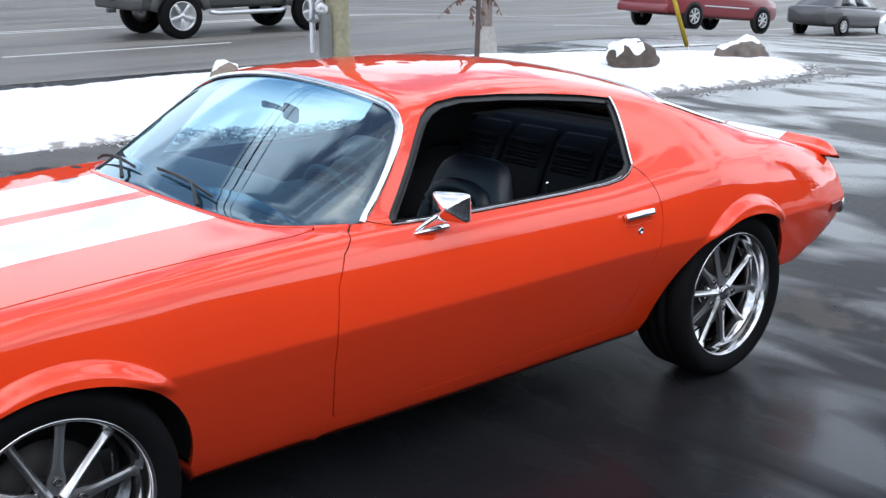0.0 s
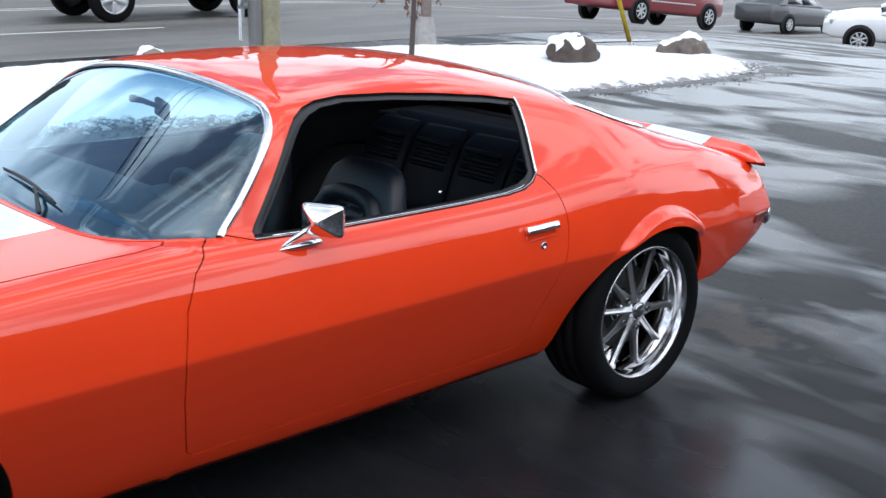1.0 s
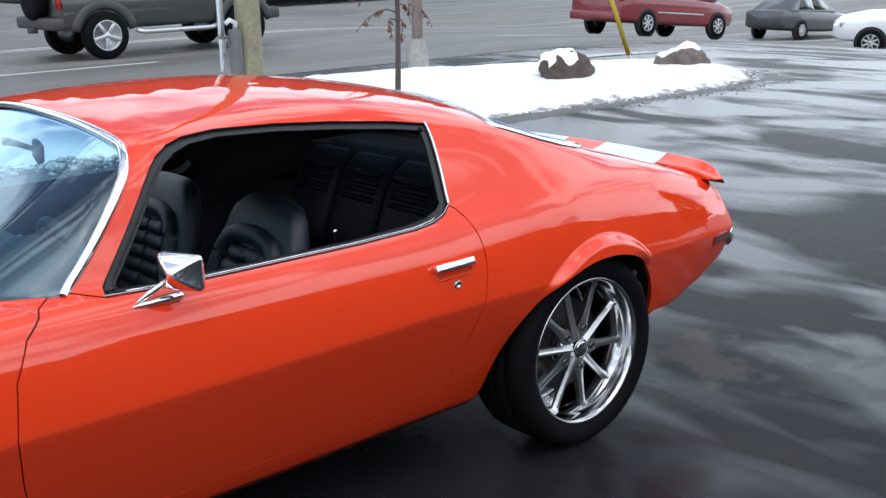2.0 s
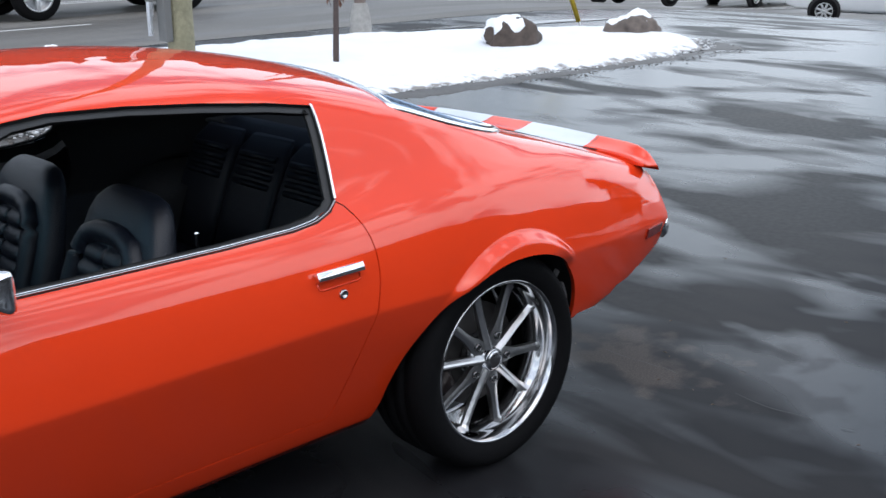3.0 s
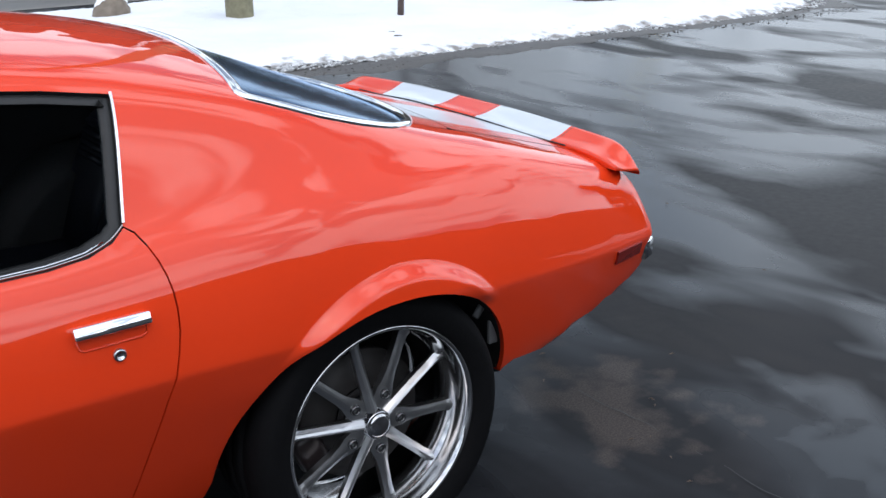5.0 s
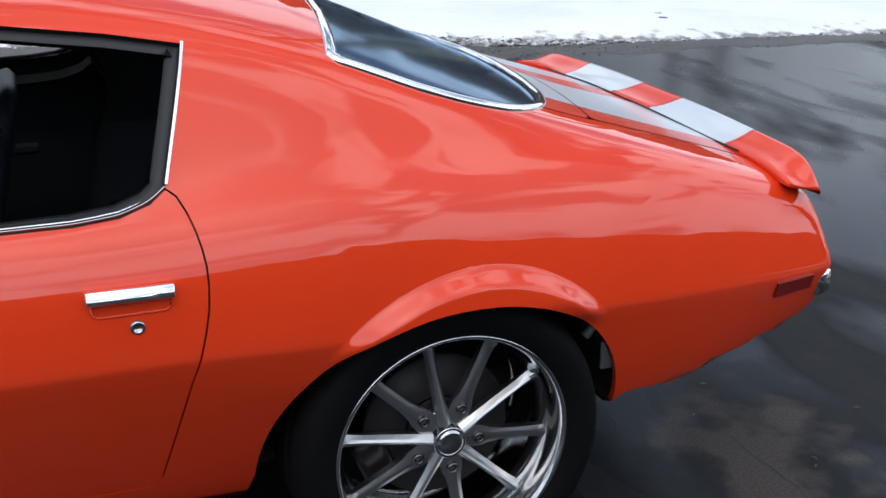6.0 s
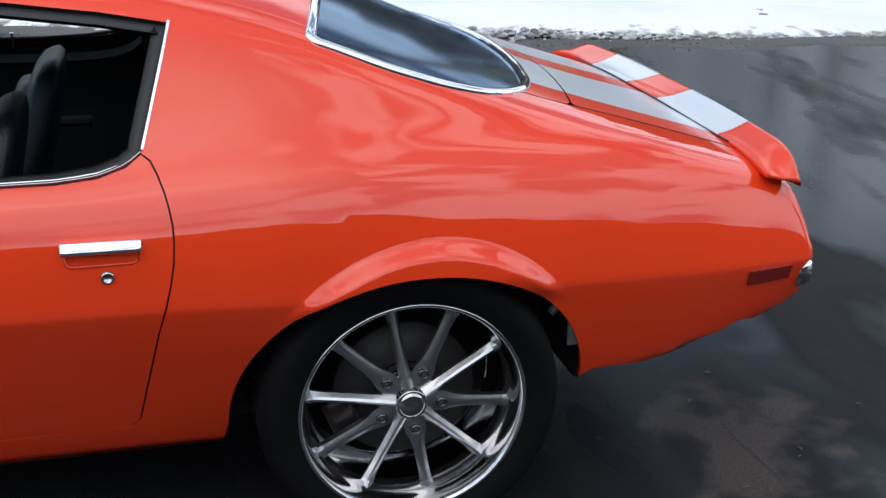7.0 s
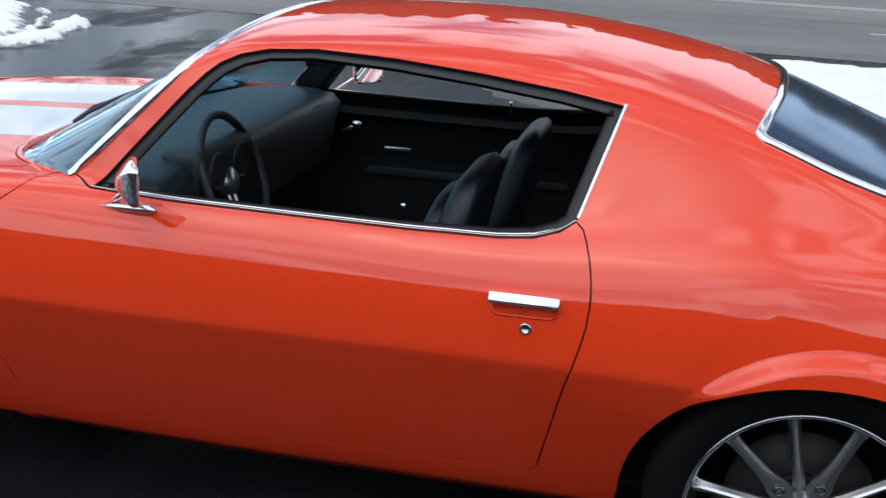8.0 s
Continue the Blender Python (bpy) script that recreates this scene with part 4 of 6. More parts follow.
def wheel_parts():
    rim = lathe([(0.245, 0.235), (0.262, 0.232), (0.236, 0.20), (0.232, 0.12), (0.240, 0.060), (0.248, 0.052), (0.252, 0.036), (0.258, 0.014), (0.263, 0.004), (0.268, -0.001), (0.273, 0.001), (0.275, 0.008), (0.270, 0.014)], 72)
    tyre = lathe([(0.249, 0.012), (0.262, 0.001), (0.283, -0.009), (0.308, -0.012), (0.322, -0.008), (0.334, 0.004), (0.341, 0.020), (0.3445, 0.036), (0.3445, 0.066), (0.338, 0.068), (0.338, 0.075), (0.345, 0.077), (0.345, 0.118), (0.338, 0.120), (0.338, 0.128), (0.345, 0.130), (0.345, 0.170), (0.338, 0.172), (0.338, 0.180), (0.3445, 0.182), (0.343, 0.216), (0.332, 0.240), (0.305, 0.252), (0.249, 0.240)], 96)
    hub = lathe([(0.0, 0.026), (0.022, 0.027), (0.0285, 0.029), (0.0295, 0.033), (0.0335, 0.031), (0.0365, 0.035), (0.0375, 0.052), (0.058, 0.066), (0.070, 0.080), (0.070, 0.11)], 48)
    nut = lathe([(0.0, 0.012), (0.0065, 0.010), (0.0072, -0.006), (0.0085, -0.009), (0.0115, -0.008), (0.0135, -0.003), (0.014, 0.006), (0.014, 0.02)], 16)
    disc = lathe([(0.07, 0.115), (0.165, 0.115), (0.165, 0.135), (0.07, 0.135)], 48)
    def blade(sections, ridge):
        """A spoke through sections (radius, half width, front, depth), with a raised ridge along its middle."""
        bm = bmesh.new()
        rings = []
        for r, w, front, deep in sections:
            ring = [(-w, front + ridge), (-w * 0.42, front + 0.25 * ridge), (0.0, front), (w * 0.42, front + 0.25 * ridge), (w, front + ridge), (w * 0.8, front + deep), (-w * 0.8, front + deep)]
            rings.append([bm.verts.new((r, y, x)) for x, y in ring])
        for A, B in zip(rings, rings[1:]):
            for k in range(7):
                bm.faces.new((A[k], A[(k + 1) % 7], B[(k + 1) % 7], B[k]))
        bm.faces.new(rings[0]); bm.faces.new(rings[-1][::-1])
        bmesh.ops.recalc_face_normals(bm, faces=bm.faces)
        return bm
    # every second spoke has a broad, flat root that holds a lug nut; those between are sharp blades up to the hub
    spoke = blade(((0.034, 0.026, 0.052, 0.024), (0.060, 0.0275, 0.052, 0.024), (0.088, 0.0250, 0.053, 0.024), (0.106, 0.0185, 0.053, 0.025), (0.135, 0.0145, 0.054, 0.026), (0.205, 0.0135, 0.057, 0.026), (0.232, 0.0150, 0.057, 0.024), (0.250, 0.0195, 0.051, 0.026)), 0.004)
    keen = blade(((0.030, 0.0150, 0.036, 0.036), (0.060, 0.0150, 0.040, 0.034), (0.095, 0.0135, 0.045, 0.032), (0.15, 0.0128, 0.051, 0.030), (0.205, 0.0128, 0.055, 0.026), (0.232, 0.0150, 0.056, 0.024), (0.250, 0.0195, 0.050, 0.026)), 0.0125)
    cal = bmesh.new()
    add_box(cal, (0.115, 0.10, -0.06), (0.19, 0.16, 0.06), 0.02, 3)
    for piece in (rim, spoke, keen):
        for v in piece.verts:
            v.co.x *= RIM
            v.co.z *= RIM
    return rim, tyre, hub, nut, disc, spoke, keen, cal


rim_bm, tyre_bm, hub_bm, nut_bm, disc_bm, spoke_bm, keen_bm, cal_bm = wheel_parts()
M_NUT = shader("dark_steel", (0.15, 0.15, 0.155), rough=0.25, metal=1.0, grain=0.1, grain_scale=60)
ME_RIM, ME_TYRE, ME_HUB = mesh_of(rim_bm, "wheel", M_ALLOY), mesh_of(tyre_bm, "tyre", M_TYRE), mesh_of(hub_bm, "centre_cap", M_ALLOY)
ME_NUT, ME_DISC, ME_SPOKE, ME_CAL = mesh_of(nut_bm, "lug_nut", M_NUT), mesh_of(disc_bm, "brake_disc", M_DISC), mesh_of(spoke_bm, "spoke", M_SATIN, False), mesh_of(cal_bm, "brake_caliper", M_CALIPER)

ME_KEEN = mesh_of(keen_bm, "spoke", M_SATIN, False)


def child(name, me, parent, m=None, label=""):
    ob = new(name, me)
    ob.parent = parent
    if m is not None:
        ob.matrix_basis = m
    if label:
        ob["label"] = label
    return ob


for ax, turn in ((AXLE_F, 8.0), (AXLE_R, -7.0)):
    for s in (-1, 1):
        place = pose(ax + (-0.048 if ax < -1 else 0.012), YC + (0.885 if s > 0 else -0.960 + (0.012 if ax < -1 else 0)), HUB_Z, 0, -turn if s < 0 else turn, 0 if s < 0 else 180)
        wheel = child("wheel", ME_RIM, car, place, "polished ten-spoke alloy wheel")
        child("tyre", ME_TYRE, wheel, None, "black low-profile tyre")
        child("centre_cap", ME_HUB, wheel)
        for k in range(10):
            child("spoke", ME_KEEN if k % 2 else ME_SPOKE, wheel, pose(0, 0, 0, 0, -36 * k, 0))
        for k in range(5):
            a = radians(72 * k)
            child("lug_nut", ME_NUT, wheel, pose(0.074 * math.cos(a), 0.053, 0.074 * math.sin(a)))
        child("brake_disc", ME_DISC, wheel)
        child("brake_caliper", ME_CAL, wheel, pose(0, 0, 0, 0, 150, 0))
        # the dark housing over the wheel
        bm = bmesh.new()
        rings = []
        edge = (arch_front if ax < -1 else arch_rear)[:len(arch_angles)]
        P = skin(edge[:, 0], edge[:, 1])
        for x, u, z in P:
            gx, gz = ax + (x - ax) * 1.03, 0.305 + (z - 0.305) * 1.03
            rings.append([bm.verts.new((px, YC + (YSF if s > 0 else -YSC) * pu, pz)) for px, pu, pz in ((x, u - 0.008, z), (gx, u - 0.03, gz), (gx, 0.56, gz), (ax, 0.55, 0.32))])
        for A, B in zip(rings, rings[1:]):
            for k in range(3):
                bm.faces.new((A[k], A[k + 1], B[k + 1], B[k]))
        part("wheel_housing", bm, M_DARK, car)

# ---- inside: seats, dashboard, steering wheel, mirror ----
def slab(sections, sides=20, power=0.6):
    """A padded form through sections (x, z, tilt, half width, half thickness)."""
    bm = bmesh.new()
    rings = []
    for x, z, tilt, w, th in sections:
        c, s = math.cos(radians(tilt)), math.sin(radians(tilt))
        ring = []
        for k in range(sides):
            t = 2 * math.pi * k / sides
            a = w * math.copysign(abs(math.cos(t)) ** power, math.cos(t))
            b = th * math.copysign(abs(math.sin(t)) ** power, math.sin(t))
            ring.append(bm.verts.new((x + b * c, a, z + b * s)))
        rings.append(ring)
    for A, B in zip(rings, rings[1:]):
        for k in range(sides):
            bm.faces.new((A[k], A[(k + 1) % sides], B[(k + 1) % sides], B[k]))
    bm.faces.new(rings[0]); bm.faces.new(rings[-1][::-1])
    bmesh.ops.recalc_face_normals(bm, faces=bm.faces)
    return bm


def bucket_seat(x, y, z):
    """A high-back bucket: a padded shell with a rolled rim round a recessed, ribbed insert."""
    back = slab([(-0.975, 0.44, 16, 0.20, 0.055), (-0.945, 0.50, 16, 0.248, 0.078), (-0.905, 0.62, 17, 0.256, 0.078), (-0.868, 0.74, 18, 0.246, 0.070), (-0.842, 0.83, 18, 0.226, 0.064), (-0.826, 0.89, 18, 0.208, 0.060), (-0.815, 0.935, 18, 0.190, 0.055), (-0.808, 0.965, 18, 0.168, 0.046), (-0.804, 0.985, 18, 0.135, 0.030), (-0.803, 0.992, 18, 0.10, 0.012)], 28, 0.55)
    seat = part("front_seat", back, M_LEATHER, car, "black vinyl high-back bucket seat with ribbed insert")
    seat.matrix_basis = pose(x, y, z)
    part("seat_cushion", slab([(-1.42, 0.42, 80, 0.20, 0.05), (-1.39, 0.44, 84, 0.25, 0.085), (-1.2, 0.435, 90, 0.26, 0.09), (-0.98, 0.42, 96, 0.25, 0.085), (-0.92, 0.42, 100, 0.2, 0.06)], 24), M_LEATHER, seat)
    face = lambda h: -0.905 + (h - 0.62) * 0.33 - 0.070
    rim = [(-0.172, 0.47), (-0.180, 0.62), (-0.172, 0.74), (-0.156, 0.815), (-0.124, 0.862), (-0.065, 0.882), (0.0, 0.886)]
    rim += [(-a, b) for a, b in rim[-2::-1]]
    part("seat_bolster", tube([(face(h) + 0.012, w, h) for w, h in dense(rim, 0.02)], 0.034, 12), M_LEATHER, seat)
    for k in range(7):
        h = 0.525 + 0.050 * k
        w = 0.145 if k < 5 else 0.132 if k == 5 else 0.105
        for side in (-1, 1):
            rib = slab([(face(h - 0.022) + 0.012, h - 0.024, 17, w / 2 - 0.010, 0.010), (face(h - 0.012) + 0.006, h - 0.015, 17, w / 2 - 0.004, 0.018), (face(h) + 0.005, h, 17, w / 2 - 0.002, 0.021), (face(h + 0.012) + 0.006, h + 0.015, 17, w / 2 - 0.004, 0.018), (face(h + 0.022) + 0.012, h + 0.024, 17, w / 2 - 0.010, 0.010)], 14, 0.5)
            part("rib", rib, M_LEATHER, seat).matrix_basis = pose(0, side * w / 2, 0)
    return seat


bucket_seat(-0.035, YC - 0.335, -0.060)
bucket_seat(0.012, YC + 0.42, -0.092)
bench = part("rear_seat", slab([(-0.13, 0.45, 20, 0.60, 0.06), (-0.10, 0.52, 20, 0.64, 0.09), (-0.05, 0.66, 20, 0.64, 0.09), (0.01, 0.82, 22, 0.62, 0.08), (0.04, 0.90, 25, 0.58, 0.05), (0.05, 0.925, 25, 0.5, 0.02)], 32, 0.5), M_BENCH, car, "black vinyl pleated rear bench")
bench.matrix_basis = pose(0, YC, 0)
# the bench's back: broad pads parted by deep seams, with a block of small ribs high on each
lean_at = lambda h: -0.205 + (h - 0.50) * 0.385
for k in range(4):
    y0 = 0.305 * (k - 1.5)
    pad = slab([(lean_at(0.47) + 0.03, 0.47, 20, 0.128, 0.012), (lean_at(0.50) + 0.012, 0.50, 20, 0.142, 0.030), (lean_at(0.62) + 0.010, 0.62, 20, 0.147, 0.034), (lean_at(0.75) + 0.012, 0.75, 20, 0.147, 0.034), (lean_at(0.86) + 0.020, 0.86, 21, 0.141, 0.030), (lean_at(0.90) + 0.040, 0.90, 24, 0.122, 0.012)], 26, 0.42)
    part("pad", pad, M_BENCH, bench).matrix_basis = pose(0, y0, 0)
    for i in range(4):
        h = 0.745 + 0.032 * i
        part("rib", tube([(lean_at(h) - 0.008, y0 - 0.105, h), (lean_at(h) - 0.011, y0, h + 0.002), (lean_at(h) - 0.008, y0 + 0.105, h)], 0.013, 8), M_BENCH, bench)
part("rear_cushion", box((-0.55, -0.60, 0.30), (-0.12, 0.60, 0.48), 0.06, 4), M_BENCH, bench)
dash = bmesh.new()
rings = []
for k in range(-12, 13):
    u = k / 12 * 0.745
    x0 = float(shield_foot(abs(u))) + 0.05
    ring = [(x0, 0.895), (x0 + 0.10, 0.925), (-1.66, 0.925), (-1.585, 0.912), (-1.555, 0.88), (-1.575, 0.80), (-1.60, 0.66), (-1.70, 0.58), (-1.95, 0.55), (-1.97, 0.85)]
    rings.append([dash.verts.new((x, YC + (YSC if u < 0 else YSF) * u, z - 0.02 * (u / 0.74) ** 2)) for x, z in ring])
for A, B in zip(rings, rings[1:]):
    for k in range(10):
        dash.faces.new((A[k], A[(k + 1) % 10], B[(k + 1) % 10], B[k]))
dash.faces.new(rings[0]); dash.faces.new(rings[-1][::-1])
bmesh.ops.recalc_face_normals(dash, faces=dash.faces)
dashboard = part("dashboard", dash, M_DASH, car, "black padded dashboard")
# only the top pad keeps the painted-in sky blue; faces below are plain
dashboard.data.materials.append(M_PLASTIC)
for p in dashboard.data.polygons:
    if p.center.z < 0.87:
        p.material_index = 1
part("gauge_hood", box((-1.66, YC - 0.56, 0.80), (-1.535, YC - 0.20, 0.935), 0.03, 4), M_PLASTIC, dashboard)
for dy in (-0.46, -0.30):
    g = part("gauge", lathe([(0.0, 0.004), (0.045, 0.004), (0.048, -0.006), (0.052, 0.0), (0.052, 0.01)], 24), M_PLASTIC, dashboard, "round dark gauge")
    g.matrix_basis = pose(-1.533, YC + dy, 0.862, 0, 0, 90)
for dy in (0.10, 0.42):
    part("vent", box((-1.572, YC + dy, 0.855), (-1.562, YC + dy + 0.12, 0.885), 0.003), M_SEAL, dashboard)
wheel_tilt = pose(-1.520, YC - 0.375, 0.830, 0, -20, 0)
ring = [(0, 0.178 * math.cos(2 * math.pi * k / 48), 0.178 * math.sin(2 * math.pi * k / 48)) for k in range(48)]
steering = part("steering_wheel", tube(ring, 0.0125, 10, True, up=(1, 0, 0)), M_PLASTIC, car, "black steering wheel with brushed spokes")
steering.matrix_basis = wheel_tilt
# a broad slotted spoke to each side and one downwards
for a in (14, 166, 270):
    for dz in (-0.017, 0.017):
        sp = part("wheel_spoke", box((-0.030, 0.03, dz - 0.0075), (-0.022, 0.172, dz + 0.0075), 0.003), M_SATIN, steering, "brushed metal spoke")
        sp.matrix_basis = pose(0, 0, 0, a, 0, 0)
hubcap = part("horn_cap", lathe([(0.0, -0.02), (0.03, -0.018), (0.045, -0.004), (0.05, 0.02)], 24), M_SATIN, steering)
hubcap.matrix_basis = pose(-0.02, 0, 0, 0, 0, 90)
part("steering_column", tube([(-0.01, 0, 0), (-0.38, 0, -0.02)], 0.032, 14), M_PLASTIC, steering)
inner = part("rearview_mirror", box((-0.014, -0.078, -0.031), (0.008, 0.078, 0.031), 0.010, 3), M_PLASTIC, car, "black interior rear-view mirror")
inner.matrix_basis = pose(-1.415, YC + 0.070, 1.120, 0, 4, -17)
part("mirror_face", box((0.008, -0.068, -0.024), (0.0105, 0.068, 0.024)), M_MIRROR, inner)
part("mirror_stalk", tube([(-0.006, 0.0, 0.004), (-0.060, 0.022, 0.022), (-0.085, 0.034, 0.026)], [0.008, 0.010, 0.012], 8), M_PLASTIC, inner)
part("mirror_foot", box((-0.105, 0.022, 0.016), (-0.080, 0.052, 0.040), 0.006, 2), M_PLASTIC, inner)
# far door: window crank, pull and belt trim
ledge = to_world(skin(*by_side(dense(SILL[:-2], 0.03)).T), 1) + (0.0, -0.030, 0.006)
part("inner_sill_trim", tube([tuple(p) for p in ledge], 0.0028, 6), M_SATIN, door_r, "thin bright inner sill trim")
crank = part("window_crank", tube([(-1.535, YC + 0.692, 0.755), (-1.535, YC + 0.675, 0.755), (-1.475, YC + 0.662, 0.792)], 0.0075, 8), M_SATIN, door_r, "chrome window crank")
part("crank_knob", box((-1.490, YC + 0.634, 0.780), (-1.456, YC + 0.664, 0.808), 0.010, 3), M_CHROME, crank)
part("door_pull", box((-1.375, YC + 0.672, 0.705), (-1.275, YC + 0.690, 0.717), 0.003), M_SATIN, door_r, "chrome inner door pull")
part("armrest", box((-1.45, YC + 0.68, 0.60), (-0.70, YC + 0.74, 0.63), 0.015, 3), M_CARPET, door_r)


# ---- ground, road and snow ----
def node_chain(name):
    m = bpy.data.materials.new(name)
    m.use_nodes = True
    n, l = m.node_tree.nodes, m.node_tree.links
    return m, n, l, n["Principled BSDF"], n.new("ShaderNodeTexCoord")


def tex_noise(n, l, tc, scale, detail=4, stretch=(1, 1, 1), turn=0.0, distort=0.0):
    mp = n.new("ShaderNodeMapping")
    mp.inputs["Scale"].default_value = stretch
    mp.inputs["Rotation"].default_value = (0, 0, radians(turn))
    t = n.new("ShaderNodeTexNoise")
    t.inputs["Scale"].default_value, t.inputs["Detail"].default_value, t.inputs["Distortion"].default_value = scale, detail, distort
    l.new(tc.outputs["Object"], mp.inputs["Vector"])
    l.new(mp.outputs["Vector"], t.inputs["Vector"])
    return t.outputs["Fac"]


def ramp(n, l, src, stops):
    r = n.new("ShaderNodeValToRGB")
    e = r.color_ramp.elements
    while len(e) < len(stops):
        e.new(0.5)
    for k, (p, c) in zip(e, stops):
        k.position = p
        k.color = (*c, 1) if isinstance(c, tuple) else (c, c, c, 1)
    l.new(src, r.inputs["Fac"])
    return r.outputs["Color"]


def blend(n, l, fac, a, b, kind="MIX"):
    m = n.new("ShaderNodeMixRGB")
    m.blend_type = kind
    for sock, v in (("Fac", fac), ("Color1", a), ("Color2", b)):
        if isinstance(v, (int, float)):
            m.inputs[sock].default_value = v if sock == "Fac" else (v, v, v, 1)
        elif isinstance(v, tuple):
            m.inputs[sock].default_value = (*v, 1)
        else:
            l.new(v, m.inputs[sock])
    return m.outputs["Color"]


def wet_asphalt():
    """Worn asphalt with standing water in its hollows, damp round them and drier on the rises."""
    m, n, l, b, tc = node_chain("wet_asphalt")
    hollow = tex_noise(n, l, tc, 0.80, 2.0, (1.15, 0.50, 1), -4, 0.9)
    patch = tex_noise(n, l, tc, 2.2, 2.5, (1.3, 0.5, 1), 8, 0.7)
    both = blend(n, l, 0.25, hollow, patch)
    # one broad rise behind the car has drained
    rise = n.new("ShaderNodeVectorMath"); rise.operation = "SUBTRACT"; rise.inputs[1].default_value = (3.55, -0.25, 0.0)
    l.new(tc.outputs["Object"], rise.inputs[0])
    wide = n.new("ShaderNodeVectorMath"); wide.operation = "MULTIPLY"; wide.inputs[1].default_value = (1.0, 1.25, 0.0)
    l.new(rise.outputs["Vector"], wide.inputs[0])
    reach = n.new("ShaderNodeVectorMath"); reach.operation = "LENGTH"
    l.new(wide.outputs["Vector"], reach.inputs[0])
    wobble = n.new("ShaderNodeMath"); wobble.operation = "MULTIPLY_ADD"; wobble.inputs[1].default_value = 1.1
    l.new(patch, wobble.inputs[0])
    l.new(reach.outputs["Value"], wobble.inputs[2])
    scaled = n.new("ShaderNodeMath"); scaled.operation = "MULTIPLY"; scaled.inputs[1].default_value = 0.5
    l.new(wobble.outputs[0], scaled.inputs[0])
    both = blend(n, l, ramp(n, l, scaled.outputs[0], [(0.60, 0.72), (0.78, 0.0)]), both, 0.64)
    grit = tex_noise(n, l, tc, 160, 3)
    fine = tex_noise(n, l, tc, 26, 5)
    water = ramp(n, l, both, [(0.50, 1.0), (0.61, 0.0)])
    # damp tones darken with water; their blue is mirrored sky put into the colour
    damp = ramp(n, l, both, [(0.40, (0.0035, 0.0045, 0.0068)), (0.54, (0.0068, 0.0074, 0.0090)), (0.66, (0.018, 0.0172, 0.0172))])
    stain = ramp(n, l, tex_noise(n, l, tc, 0.9, 6, turn=40, distort=1.0), [(0.60, (1.0, 1.0, 1.0)), (0.70, (1.75, 1.55, 1.4))])
    color = blend(n, l, 1.0, blend(n, l, 1.0, damp, ramp(n, l, grit, [(0.35, 0.94), (0.7, 1.08)]), "MULTIPLY"), stain, "MULTIPLY")
    # a drier, sandy patch behind the car
    off = n.new("ShaderNodeVectorMath"); off.operation = "SUBTRACT"; off.inputs[1].default_value = (1.03, -0.66, 0.0)
    l.new(tc.outputs["Object"], off.inputs[0])
    narrow = n.new("ShaderNodeVectorMath"); narrow.operation = "MULTIPLY"; narrow.inputs[1].default_value = (1.0, 0.62, 1.0)
    l.new(off.outputs["Vector"], narrow.inputs[0])
    far = n.new("ShaderNodeVectorMath"); far.operation = "LENGTH"
    l.new(narrow.outputs["Vector"], far.inputs[0])
    ragged = n.new("ShaderNodeMath"); ragged.operation = "MULTIPLY_ADD"; ragged.inputs[1].default_value = 0.9
    l.new(tex_noise(n, l, tc, 5.0, 5), ragged.inputs[0])
    l.new(far.outputs["Value"], ragged.inputs[2])
    sand = ramp(n, l, ragged.outputs[0], [(0.57, 0.85), (0.70, 0.0)])
    color = blend(n, l, sand, color, blend(n, l, 1.0, (0.060, 0.048, 0.041), ramp(n, l, grit, [(0.3, 0.5), (0.7, 1.3)]), "MULTIPLY"))
    water = blend(n, l, sand, water, 0.0)
    # the near side of the lot is only filmed with water
    sep = n.new("ShaderNodeSeparateXYZ")
    l.new(tc.outputs["Object"], sep.inputs[0])
    edge = n.new("ShaderNodeMath"); edge.operation = "MULTIPLY_ADD"; edge.inputs[1].default_value = 1.2
    l.new(hollow, edge.inputs[0])
    l.new(sep.outputs["Y"], edge.inputs[2])
    shallow = ramp(n, l, edge.outputs[0], [(0.0, 1.0), (0.5, 0.0)])
    film = ramp(n, l, blend(n, l, 0.5, hollow, patch), [(0.44, 0.9), (0.56, 0.0)])
    wet = blend(n, l, shallow, water, film)
    drained = ramp(n, l, ragged.outputs[0], [(0.9, 1.0), (1.5, 0.0)])
    l.new(blend(n, l, drained, blend(n, l, wet, 0.030, 0.222), blend(n, l, wet, 0.035, 0.112)), b.inputs["Specular IOR Level"])
    water = blend(n, l, shallow, water, 0.0)
    # near side: faint grey added to the colour for sky mirrored at low angles
    color = blend(n, l, shallow, color, blend(n, l, 1.0, color, (0.009, 0.0085, 0.0085), "ADD"))
    l.new(color, b.inputs["Base Color"])
    # reflections tinted blue in place of a bluer sky over the lot
    b.inputs["Specular Tint"].default_value = (0.64, 0.82, 1.0, 1)
    rough = blend(n, l, water, blend(n, l, shallow, ramp(n, l, fine, [(0.3, 0.36), (0.7, 0.42)]), ramp(n, l, film, [(0.0, 0.42), (1.0, 0.19)])), 0.23)
    l.new(rough, b.inputs["Roughness"])
    bp = n.new("ShaderNodeBump")
    bp.inputs["Distance"].default_value = 0.004
    dry = n.new("ShaderNodeInvert")
    l.new(water, dry.inputs["Color"])
    sc = n.new("ShaderNodeMath"); sc.operation = "MULTIPLY_ADD"; sc.inputs[1].default_value, sc.inputs[2].default_value = 0.003, 0.003
    l.new(dry.outputs["Color"], sc.inputs[0])
    l.new(sc.outputs[0], bp.inputs["Strength"])
    l.new(blend(n, l, 0.35, grit, fine), bp.inputs["Height"])
    l.new(bp.outputs["Normal"], b.inputs["Normal"])
    return m


